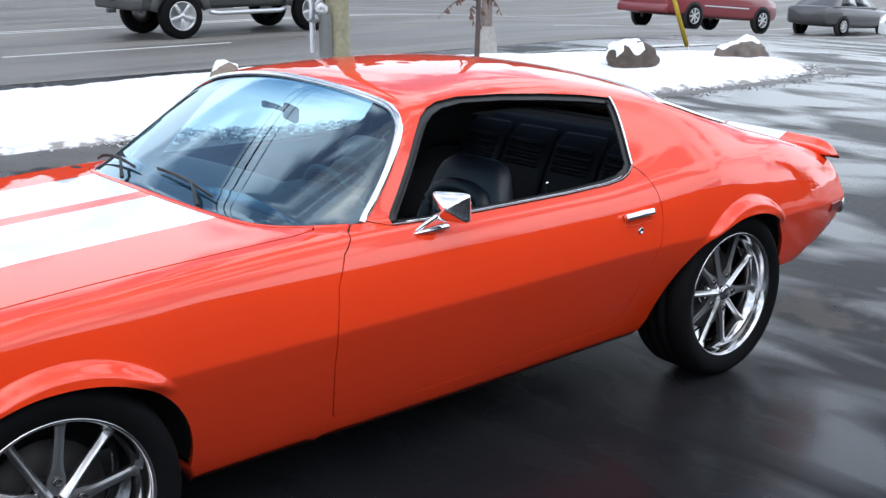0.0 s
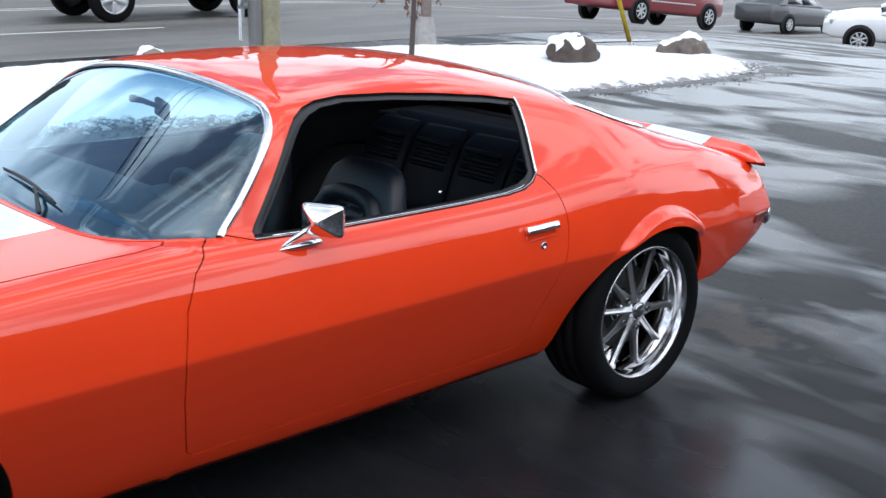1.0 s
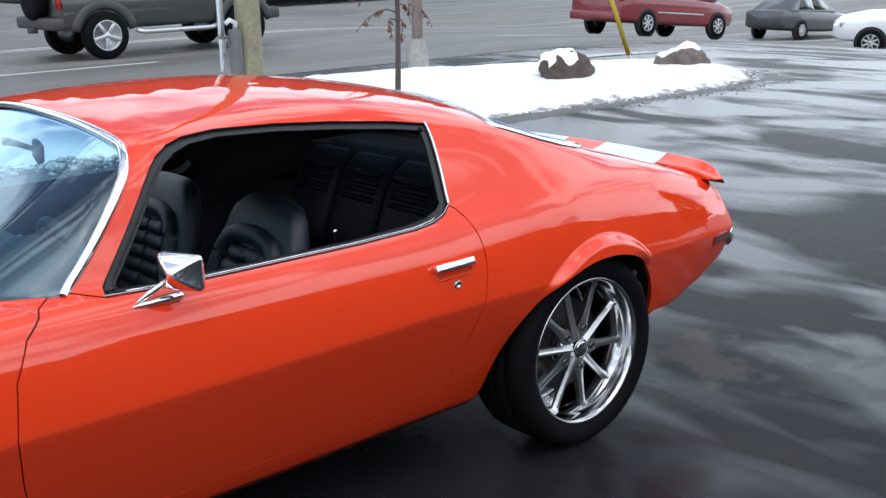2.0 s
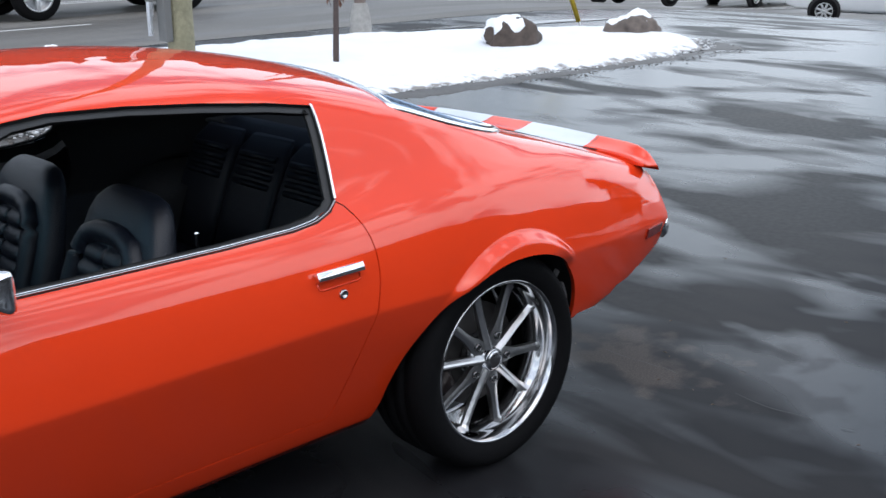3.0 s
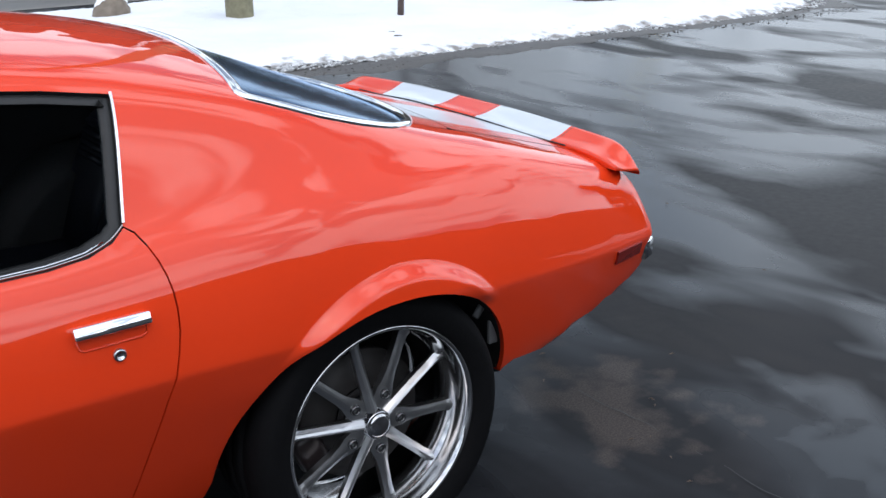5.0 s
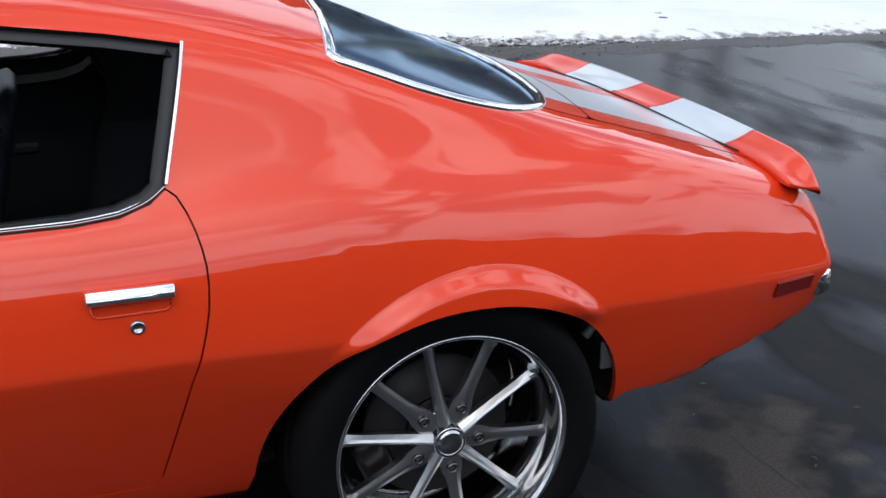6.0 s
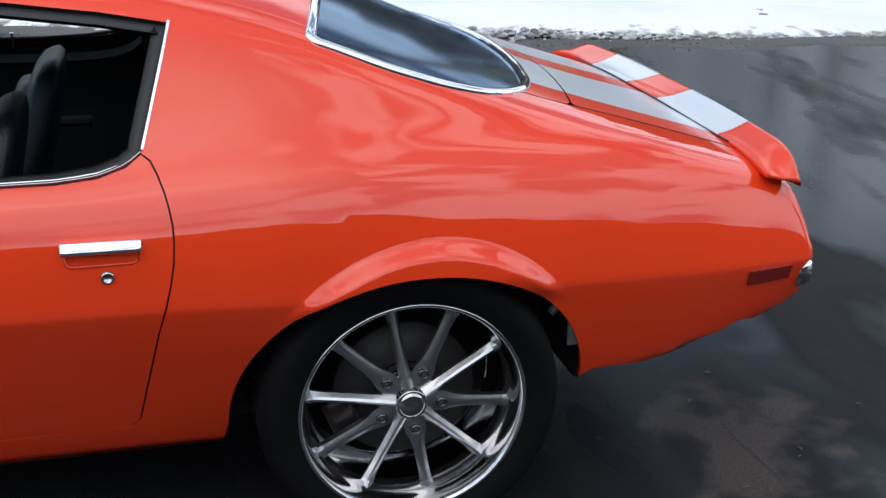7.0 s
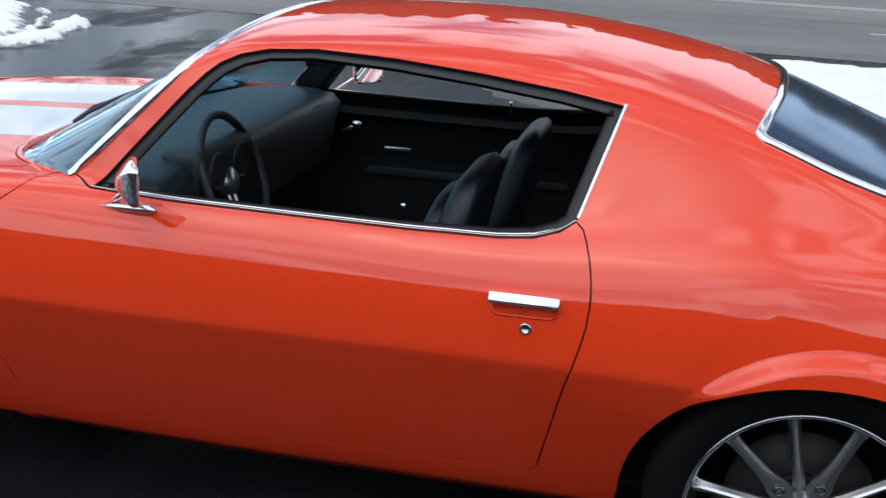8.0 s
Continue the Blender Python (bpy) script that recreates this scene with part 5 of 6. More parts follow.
def road_surface():
    m, n, l, b, tc = node_chain("road_asphalt")
    lanes = tex_noise(n, l, tc, 0.5, 3, (0.03, 1.6, 1), -3)
    grit = tex_noise(n, l, tc, 90, 3)
    blot = tex_noise(n, l, tc, 0.8, 5, (0.3, 1, 1))
    base = ramp(n, l, blend(n, l, 0.35, lanes, blot), [(0.36, 0.075), (0.5, 0.13), (0.66, 0.20)])
    base = blend(n, l, 1.0, base, (1.06, 1.0, 0.91), "MULTIPLY")
    l.new(blend(n, l, 1.0, base, ramp(n, l, grit, [(0.3, 0.75), (0.7, 1.25)]), "MULTIPLY"), b.inputs["Base Color"])
    l.new(ramp(n, l, lanes, [(0.36, 0.42), (0.6, 0.75)]), b.inputs["Roughness"])
    bp = n.new("ShaderNodeBump")
    bp.inputs["Strength"].default_value, bp.inputs["Distance"].default_value = 0.3, 0.01
    l.new(grit, bp.inputs["Height"])
    l.new(bp.outputs["Normal"], b.inputs["Normal"])
    return m


def snow_surface():
    """White snow, grey with grit along its low, trodden edge."""
    m, n, l, b, tc = node_chain("snow")
    sep = n.new("ShaderNodeSeparateXYZ")
    l.new(tc.outputs["Object"], sep.inputs[0])
    clump = tex_noise(n, l, tc, 7, 6)
    broad = tex_noise(n, l, tc, 0.9, 4)
    low = n.new("ShaderNodeMath"); low.operation = "MULTIPLY_ADD"
    low.inputs[1].default_value = -13.0
    l.new(sep.outputs["Z"], low.inputs[0])
    l.new(ramp(n, l, clump, [(0.3, 0.05), (0.7, 1.05)]), low.inputs[2])
    dirt = ramp(n, l, low.outputs[0], [(0.10, 0.0), (0.50, 1.0)])
    clean = ramp(n, l, broad, [(0.3, (0.78, 0.80, 0.84)), (0.6, (0.87, 0.885, 0.91))])
    l.new(blend(n, l, dirt, clean, (0.26, 0.24, 0.22)), b.inputs["Base Color"])
    b.inputs["Roughness"].default_value = 0.65
    b.inputs["Subsurface Weight"].default_value = 0.0
    bp = n.new("ShaderNodeBump")
    bp.inputs["Strength"].default_value, bp.inputs["Distance"].default_value = 0.5, 0.05
    l.new(blend(n, l, 0.4, clump, tex_noise(n, l, tc, 45, 3)), bp.inputs["Height"])
    l.new(bp.outputs["Normal"], b.inputs["Normal"])
    return m


M_ASPHALT, M_ROAD, M_SNOW = wet_asphalt(), road_surface(), snow_surface()
M_LINE = shader("worn_road_paint", (0.62, 0.62, 0.60), rough=0.6, grain=0.25, grain_scale=20, blotch=0.2, blotch_scale=2)


def lie(x):
    """Height of the ground: level round the car, falling along the street past the snow bank."""
    t = min(max((x - 10.5) / 24.0, 0.0), 1.0)
    return -1.7 * t * t * (3 - 2 * t) * (1.0) if t < 1 else -1.7


XS = [-450, -200, -60, -20, 0, 10] + [10.5 + 0.75 * k for k in range(33)] + [36, 60, 200, 450]
bm = bmesh.new()
cols = [[bm.verts.new((x, y, lie(x))) for y in (-450, -60, -10, 0, 6, 12, 30, 60, 450)] for x in XS]
for A, B in zip(cols, cols[1:]):
    for k in range(8):
        bm.faces.new((A[k], B[k], B[k + 1], A[k + 1]))
ground = new("ground", mesh_of(bm, "ground", M_ASPHALT))
tagged(ground, "wet dark asphalt lot with puddles and damp patches", "asphalt lot", kind="structure")


def flat_sheet(name, pts, z, material, label, category):
    """A thin strip along the street, given by its four corners, that follows the lie of the ground."""
    bm = bmesh.new()
    (xa, ya), (xb, yb), (xc, yc), (xd, yd) = pts
    stops = sorted({xa, xb} | {x for x in XS if xa < x < xb})
    rows = []
    for x in stops:
        t = (x - xa) / (xb - xa)
        rows.append((bm.verts.new((x, ya + (yb - ya) * t, lie(x) + z)), bm.verts.new((x, yd + (yc - yd) * t, lie(x) + z))))
    for A, B in zip(rows, rows[1:]):
        bm.faces.new((A[0], B[0], B[1], A[1]))
    ob = new(name, mesh_of(bm, name, material, False))
    if ob.data.polygons[0].normal.z < 0:
        ob.data.flip_normals()
    return tagged(ob, label, category, kind="structure")


road_y = lambda x: 10.6 - 0.05 * x
road = flat_sheet("road", [(-200, road_y(-200)), (200, road_y(200)), (200, 56), (-200, 60)], 0.004, M_ROAD, "damp grey asphalt street with worn wheel tracks", "road")


def dash_line(x0, x1, y0, slope, width=0.12):
    y = lambda x: y0 + slope * x
    flat_sheet("road_marking", [(x0, y(x0) - width / 2), (x1, y(x1) - width / 2), (x1, y(x1) + width / 2), (x0, y(x0) + width / 2)], 0.008, M_LINE, "worn white lane line on the street", "road marking")


for k in range(-4, 6):
    dash_line(2.2 + 11.2 * k, 6.0 + 11.2 * k, 13.95, -0.055)
dash_line(-180, 180, 18.3, -0.05)
dash_line(-180, 180, 18.65, -0.05)
for k in range(-4, 6):
    dash_line(8.0 + 11.2 * k, 11.6 + 11.2 * k, 22.6, -0.05)


M_GUTTER = shader("gutter_water", (0.010, 0.010, 0.011), rough=0.16, spec=0.4, grain=0.2, grain_scale=12, blotch=0.3, blotch_scale=1.5)
rng = random.Random(41)
for cx, cy, length, width, turn in ((10.9, 8.35, 1.5, 0.17, -13), (9.2, 8.95, 0.8, 0.12, -10), (12.6, 8.0, 0.6, 0.10, -16)):
    bm = bmesh.new()
    ring = []
    for k in range(40):
        a = 2 * math.pi * k / 40
        w = 1 + 0.22 * noise.noise((math.cos(a) * 2.5 + cx, math.sin(a) * 2.5, 0)) + 0.10 * noise.noise((math.cos(a) * 7, math.sin(a) * 7 + cy, 0))
        px, py = length * w * math.cos(a), width * w * math.sin(a)
        c, d = math.cos(radians(turn)), math.sin(radians(turn))
        x, y = cx + px * c - py * d, cy + px * d + py * c
        ring.append(bm.verts.new((x, y, lie(x) + 0.007)))
    bm.faces.new(ring)
    tagged(new("gutter_puddle", mesh_of(bm, "gutter_puddle", M_GUTTER, False)), "dark standing water along the street edge", "puddle", kind="structure")


def edge_distance(poly, pts):
    q = np.array(poly, float)
    best = np.full(len(pts), 1e9)
    for a, b in zip(q, np.roll(q, -1, 0)):
        d = b - a
        t = np.clip(((pts - a) @ d) / (d @ d), 0, 1)
        best = np.minimum(best, np.linalg.norm(pts - (a + t[:, None] * d), axis=1))
    return np.where(within(q, pts), best, -best)


def snow_heap(name, outline, height, shoulder, step_size, label, seed, material=M_SNOW):
    """A heap of snow over an outline: low at its ragged edge, lumpy on top."""
    q = np.array(outline, float)
    lo, hi = q.min(0) - 0.5, q.max(0) + 0.5
    nx, ny = int((hi[0] - lo[0]) / step_size), int((hi[1] - lo[1]) / step_size)
    gx, gy = np.meshgrid(np.linspace(lo[0], hi[0], nx), np.linspace(lo[1], hi[1], ny), indexing="ij")
    pts = np.stack([gx.ravel(), gy.ravel()], -1)
    d = edge_distance(q, pts)
    wob = np.array([noise.noise((x * 1.3, y * 1.3, seed)) * 0.16 + noise.noise((x * 4.2, y * 4.2, seed)) * 0.09 + noise.noise((x * 11, y * 11, seed)) * 0.05 for x, y in pts])
    lump = np.array([noise.noise((x * 0.7, y * 0.7, seed + 9)) * 0.4 + noise.noise((x * 2.4, y * 2.4, seed + 5)) * 0.2 + noise.noise((x * 7, y * 7, seed + 3)) * 0.16 + noise.noise((x * 15, y * 15, seed + 4)) * 0.10 for x, y in pts])
    e = d + wob
    s = np.clip(e / shoulder, 0, 1)
    z = height * (1 - (1 - s) ** 2.2) * (1 + 0.55 * lump) - 0.015
    z = np.where(e < 0, -0.03, z)
    keep = (e > -0.12).reshape(nx, ny)
    ids = np.arange(nx * ny).reshape(nx, ny)
    f = [(ids[i, j], ids[i + 1, j], ids[i + 1, j + 1], ids[i, j + 1]) for i in range(nx - 1) for j in range(ny - 1) if keep[i, j] or keep[i + 1, j + 1] or keep[i + 1, j] or keep[i, j + 1]]
    used, inv = np.unique(np.array(f), return_inverse=True)
    co = np.column_stack([pts, z])[used]
    me = bpy.data.meshes.new(name)
    me.from_pydata(co.tolist(), [], inv.reshape(-1, 4).tolist())
    me.materials.append(material)
    me.shade_smooth()
    me.update()
    return tagged(new(name, me), label, "snow", kind="stuff")


BANK = [(-2.2, 7.4), (-1.6, 6.25), (-0.6, 5.88), (0.5, 5.75), (2.2, 5.2), (3.6, 5.0), (5.2, 4.85), (7.0, 4.65), (8.8, 4.55), (9.7, 4.6), (10.3, 5.2), (10.9, 6.1), (10.8, 7.0), (10.0, 7.7), (8.6, 8.6), (7.0, 9.4), (4.0, 9.9), (1.5, 9.9), (-0.5, 9.6), (-1.8, 8.8)]
bank = snow_heap("snow_bank", BANK, 0.11, 0.7, 0.05, "white plowed snow bank with a gritty grey edge", 1.5)
snow_heap("snow_patch", [(-7.64, 6.42), (-7.09, 7.05), (-7.33, 7.72), (-8.05, 9.06), (-9.13, 10.6), (-10.67, 12.26), (-11.35, 10.43), (-9.6, 7.9)], 0.12, 0.5, 0.06, "thin patch of old white snow on the wet lot", 4.5)
snow_heap("snow_patch", [(-7.16, 5.98), (-6.73, 6.52), (-6.61, 6.86), (-6.62, 7.41), (-6.86, 8.0), (-6.86, 8.46), (-7.03, 8.8), (-7.48, 9.08), (-7.02, 7.87), (-6.93, 7.33), (-6.98, 6.95), (-7.40, 6.36)], 0.10, 0.12, 0.04, "curved streak of white snow pushed aside by tyres", 6.5)
snow_heap("snow_patch", [(-7.04, 7.16), (-7.06, 7.67), (-7.38, 8.43), (-7.98, 9.52), (-8.20, 9.62), (-7.66, 8.58), (-7.34, 7.87)], 0.06, 0.10, 0.04, "thin curved streak of snow on the wet lot", 8.5)
snow_heap("snow_verge", [(-160, 66), (-60, 64), (0, 63), (60, 62), (160, 61), (170, 76), (120, 86), (0, 88), (-120, 90)], 0.6, 3.0, 1.4, "snow verge along the far side of the street", 7.5)

M_SKIRT = shader("grey_brown_slush", (0.066, 0.060, 0.054), rough=0.5, spec=0.35, grain=0.45, grain_scale=30, blotch=0.45, blotch_scale=3, bump=0.6, bump_scale=25)
SKIRT = [(-2.6, 7.1), (-1.8, 6.05), (-0.8, 5.22), (0.6, 4.78), (2.2, 4.50), (4.0, 4.46), (5.4, 4.48), (7.0, 4.35), (8.8, 4.28), (9.9, 4.36), (10.7, 5.1), (10.4, 5.3), (9.7, 4.75), (8.8, 4.72), (7.0, 4.8), (5.2, 5.0), (3.6, 5.15), (2.2, 5.35), (0.5, 5.95), (-0.6, 6.2), (-1.6, 6.65), (-2.2, 7.5)]
snow_heap("slush_skirt", SKIRT, 0.020, 0.22, 0.05, "thin grey-brown slush in front of the snow bank", 3.5, M_SKIRT)

# grit and slush lumps along the bank's near edge: a broad, high crust at one end, thin at the other
def crumbs(name, count, seed, size, spread, lift, where, material, label):
    rng = random.Random(seed)
    g = (1 + math.sqrt(5)) / 2
    base = [Vector(v).normalized() for v in ((-1, g, 0), (1, g, 0), (-1, -g, 0), (1, -g, 0), (0, -1, g), (0, 1, g), (0, -1, -g), (0, 1, -g), (g, 0, -1), (g, 0, 1), (-g, 0, -1), (-g, 0, 1))]
    tris = [(0, 11, 5), (0, 5, 1), (0, 1, 7), (0, 7, 10), (0, 10, 11), (1, 5, 9), (5, 11, 4), (11, 10, 2), (10, 7, 6), (7, 1, 8), (3, 9, 4), (3, 4, 2), (3, 2, 6), (3, 6, 8), (3, 8, 9), (4, 9, 5), (2, 4, 11), (6, 2, 10), (8, 6, 7), (9, 8, 1)]
    edge = dense(BANK[1:11], 0.05)
    verts, faces = [], []
    for _ in range(count):
        x, y = edge[rng.randrange(len(edge))]
        crust = min(max((4.2 - x) / 3.2, 0.0), 1.0) * min(max((x - 0.1) / 0.9, 0.0), 1.0)
        if x < 0.3 and rng.random() < 0.8:
            continue
        rad = size * (0.25 + 0.75 * rng.random() ** 3) * (0.45 + 0.55 * crust)
        off = where + rng.gauss(0.0, spread) * (0.45 + 0.55 * crust)
        x, y = x + rng.gauss(0, 0.05), y + off + 0.09 * noise.noise((x * 1.7, seed, 0.5))
        z = 0.25 * rad + max(0.0, lift * crust * (1 - abs(off - where) / 0.3)) * rng.random()
        n0 = len(verts)
        squash = rng.uniform(0.4, 0.8)
        for v in base:
            k = rad * rng.uniform(0.7, 1.25)
            verts.append((x + v.x * k * 1.2, y + v.y * k, z + v.z * k * squash))
        faces += [(a + n0, b + n0, c + n0) for a, b, c in tris]
    me = bpy.data.meshes.new(name)
    me.from_pydata(verts, [], faces)
    me.materials.append(material)
    me.shade_smooth()
    return tagged(new(name, me), label, "slush", kind="stuff")


def crumb_material(name, dark, light, rough):
    """Loose lumps, each of its own grey."""
    m, n, l, b, tc = node_chain(name)
    geo = n.new("ShaderNodeNewGeometry")
    tone = ramp(n, l, geo.outputs["Random Per Island"], [(0.05, dark), (0.45, tuple(0.5 * (a + c) for a, c in zip(dark, light))), (1.0, light)])
    speck = ramp(n, l, tex_noise(n, l, tc, 60, 4), [(0.35, 0.6), (0.65, 1.2)])
    l.new(blend(n, l, 1.0, tone, speck, "MULTIPLY"), b.inputs["Base Color"])
    b.inputs["Roughness"].default_value = rough
    return m


def snow_clod(rad, seed):
    bm = bmesh.new()
    bmesh.ops.create_icosphere(bm, subdivisions=2, radius=rad)
    for v in bm.verts:
        v.co *= 1 + 0.5 * noise.noise(v.co * (1.6 / rad) + Vector((seed, 0, 0)))
        v.co.x *= 1.5
        v.co.z *= 0.7
    return tagged(new("snow_clod", mesh_of(bm, "snow_clod", M_GRIT)), "small dirty clod lying on the white snow", "clod", group="clods on the snow")


M_SLUSH = crumb_material("gritty_slush", (0.13, 0.125, 0.115), (0.68, 0.69, 0.70), 0.6)
M_GRIT = crumb_material("dark_road_grit", (0.012, 0.010, 0.009), (0.13, 0.115, 0.10), 0.7)
crumbs("slush_lumps", 4600, 5, 0.050, 0.115, 0.065, 0.10, M_SLUSH, "grey gritty slush lumps along the snow's edge")
for x, y, rad in ((4.50, 5.46, 0.030), (4.41, 5.68, 0.018), (4.60, 5.70, 0.026), (4.17, 5.87, 0.016)):
    clod = snow_clod(rad, x * 3.1 + y)
    clod.matrix_world = pose(x, y, 0.085)
crumbs("grit_crumbs", 2200, 6, 0.022, 0.17, 0.0, -0.27, M_GRIT, "dark wet grit crumbs in front of the snow bank")

# ---- rocks, poles, sapling ----
M_ROCK = shader("brown_rock", (0.07, 0.052, 0.042), rough=0.8, grain=0.5, grain_scale=12, blotch=0.5, blotch_scale=3, bump=0.8, bump_scale=14)
M_CAP = shader("snow_cap", (0.86, 0.88, 0.9), rough=0.65, grain=0.04, bump=0.3, bump_scale=12)


def rock(x, y, size, turn, seed, tone):
    bm = bmesh.new()
    bmesh.ops.create_icosphere(bm, subdivisions=4, radius=1.0)
    for v in bm.verts:
        k = 1 + 0.30 * noise.noise(v.co * 1.1 + Vector((seed, 0, 0))) + 0.12 * noise.noise(v.co * 3 + Vector((0, seed, 0))) + 0.05 * noise.noise(v.co * 9)
        v.co = Vector((v.co.x * size[0] * k, v.co.y * size[1] * k, v.co.z * size[2] * k))
    base = new("boulder", mesh_of(bm, "boulder", tone))
    base.matrix_basis = pose(x, y, size[2] * 0.38, 0, 0, turn)
    tagged(base, "brown boulder half covered by snow, in the snow bank", "rock", "boulders in the snow bank")
    bm = bmesh.new()
    bmesh.ops.create_icosphere(bm, subdivisions=4, radius=1.0)
    for v in bm.verts:
        n0 = v.co.copy()
        k = 1 + 0.30 * noise.noise(n0 * 1.1 + Vector((seed, 0, 0))) + 0.12 * noise.noise(n0 * 3 + Vector((0, seed, 0))) + 0.05 * noise.noise(n0 * 9)
        cover = n0.z + 0.40 * n0.y - 0.55 + 0.85 * noise.noise(n0 * 2.3 + Vector((3, seed, 1)))
        k *= 0.96 + 0.13 * max(-0.6, min(1, cover * 2.2))
        v.co = Vector((n0.x * size[0] * k, n0.y * size[1] * k, n0.z * size[2] * k))
    part("snow_cap", bm, M_CAP, base, "patchy white snow cap")


rock(7.88, 6.36, (0.40, 0.31, 0.31), 8, 2.3, M_ROCK)
rock(3.12, 8.75, (0.20, 0.17, 0.21), 15, 4.4, shader("tan_rock", (0.20, 0.165, 0.13), rough=0.85, grain=0.4, grain_scale=12, blotch=0.4, blotch_scale=3, bump=0.8, bump_scale=14))
rock(10.05, 6.12, (0.40, 0.30, 0.24), -10, 7.1, shader("grey_brown_rock", (0.13, 0.105, 0.09), rough=0.8, grain=0.4, grain_scale=12, blotch=0.4, blotch_scale=3, bump=0.8, bump_scale=14))

M_POLE = shader("weathered_pole_wood", (0.21, 0.195, 0.125), rough=0.85, grain=0.4, grain_scale=20, blotch=0.4, blotch_scale=4, bump=0.6, bump_scale=40)
M_GALV = shader("galvanised_metal", (0.62, 0.63, 0.64), rough=0.4, metal=0.7, grain=0.15, grain_scale=20)
M_GREYBOX = shader("grey_painted_metal", (0.11, 0.11, 0.105), rough=0.5, grain=0.15, grain_scale=12)
M_CONC = shader("concrete", (0.30, 0.29, 0.27), rough=0.85, grain=0.3, grain_scale=18, blotch=0.3, blotch_scale=3, bump=0.4)
M_YELLOW = shader("yellow_plastic", (0.62, 0.44, 0.05), rough=0.45, grain=0.12, grain_scale=10, blotch=0.15, blotch_scale=3)
M_TIMBER = shader("weathered_brown_timber", (0.16, 0.125, 0.11), rough=0.85, grain=0.4, grain_scale=25, blotch=0.3, blotch_scale=5, bump=0.5, bump_scale=50)
M_BARK = shader("bark", (0.075, 0.055, 0.05), rough=0.9, grain=0.4, grain_scale=30, bump=0.6, bump_scale=60)
M_DRYLEAF = shader("dry_leaf", (0.15, 0.075, 0.05), rough=0.8, grain=0.3, grain_scale=40)


def ringed(x, y, z0, z1, r0, r1, seed, sides=20, rings=30, rough=0.03):
    bm = bmesh.new()
    prev = None
    for i in range(rings + 1):
        t = i / rings
        r, z = r0 + (r1 - r0) * t, z0 + (z1 - z0) * t
        ring = [bm.verts.new((x + r * math.cos(a) * (1 + rough * noise.noise((math.cos(a) * 2, math.sin(a) * 2 + seed, z * 0.5))), y + r * math.sin(a) * (1 + rough * noise.noise((math.cos(a) * 2, math.sin(a) * 2 - seed, z * 0.5))), z)) for a in [2 * math.pi * k / sides for k in range(sides)]]
        if prev:
            for k in range(sides):
                bm.faces.new((prev[k], prev[(k + 1) % sides], ring[(k + 1) % sides], ring[k]))
        prev = ring
    bm.faces.new(prev)
    return bm


pole = thing("utility_pole", "weathered grey-green wooden utility pole with conduits, in snow", "utility pole", (4.07, 7.67, 0))
part("shaft", ringed(0, 0, -0.1, 9.0, 0.145, 0.11, 2.0), M_POLE, pole)
for dx, dy, z0, r in ((-0.30, 0.10, 0.42, 0.026), (-0.25, 0.13, 0.62, 0.018)):
    part("conduit", tube([(dx, dy, z0), (dx, dy, 3.2)], r, 12), M_GALV, pole, "pale metal conduit")
part("junction_box", box((-0.235, -0.10, 0.36), (-0.145, 0.06, 0.88), 0.012), M_GREYBOX, pole, "grey metal box")
part("box_hood", tube([(-0.20, -0.04, 0.86), (-0.20, -0.06, 0.96), (-0.27, -0.06, 0.99), (-0.31, -0.03, 0.95)], 0.028, 10), M_GALV, pole)
for z in (0.78, 1.6, 2.4):
    part("bracket", box((-0.33, 0.02, z), (-0.12, 0.12, z + 0.03), 0.004), M_GREYBOX, pole)

post = thing("timber_post", "weathered timber post on a rounded concrete base, with dry vines", "post", (7.55, 8.85, 0))
bm = lathe([(0.0, -0.48), (0.085, -0.475), (0.105, -0.45), (0.118, -0.38), (0.138, -0.30), (0.150, -0.16), (0.156, 0.05)], 24)
bmesh.ops.rotate(bm, verts=bm.verts, cent=(0, 0, 0), matrix=Matrix.Rotation(math.radians(-90), 3, "X"))
part("base", bm, M_CONC, post, "grey rounded concrete base")
part("shaft", ringed(0, 0, 0.44, 5.0, 0.078, 0.068, 5.0), M_TIMBER, post)
rng = random.Random(11)


def twigs(parent, base_z, top_z, count, spread, seed):
    r = random.Random(seed)
    for k in range(count):
        z = r.uniform(base_z, top_z)
        a = r.uniform(0, 2 * math.pi)
        pts = [(0.0, 0.0, z)]
        d = r.uniform(0.5, 1.0) * spread
        for j in range(1, 5):
            t = j / 4
            pts.append((math.cos(a + t * 0.6) * d * t, math.sin(a + t * 0.6) * d * t, z + 0.25 * t - 0.45 * t * t))
        part("twig", tube(pts, [0.011, 0.009, 0.007, 0.005, 0.003], 5), M_BARK, parent)
        bm = bmesh.new()
        for j in range(12):
            t = r.uniform(0.3, 1.0)
            p = Vector((math.cos(a + t * 0.6) * d * t, math.sin(a + t * 0.6) * d * t, z + 0.25 * t - 0.45 * t * t))
            w, h = r.uniform(0.012, 0.028), r.uniform(0.04, 0.09)
            e = Vector((r.uniform(-1, 1), r.uniform(-1, 1), r.uniform(-0.2, 0.2))).normalized()
            q = Vector((0, 0, -1)) + 0.5 * Vector((r.uniform(-1, 1), r.uniform(-1, 1), 0))
            bm.faces.new([bm.verts.new(p), bm.verts.new(p + e * w + q * h * 0.5 + 0.01 * q.cross(e)), bm.verts.new(p + q * h), bm.verts.new(p - e * w + q * h * 0.5 + 0.01 * q.cross(e))])
        part("dry_leaves", bm, M_DRYLEAF, parent)


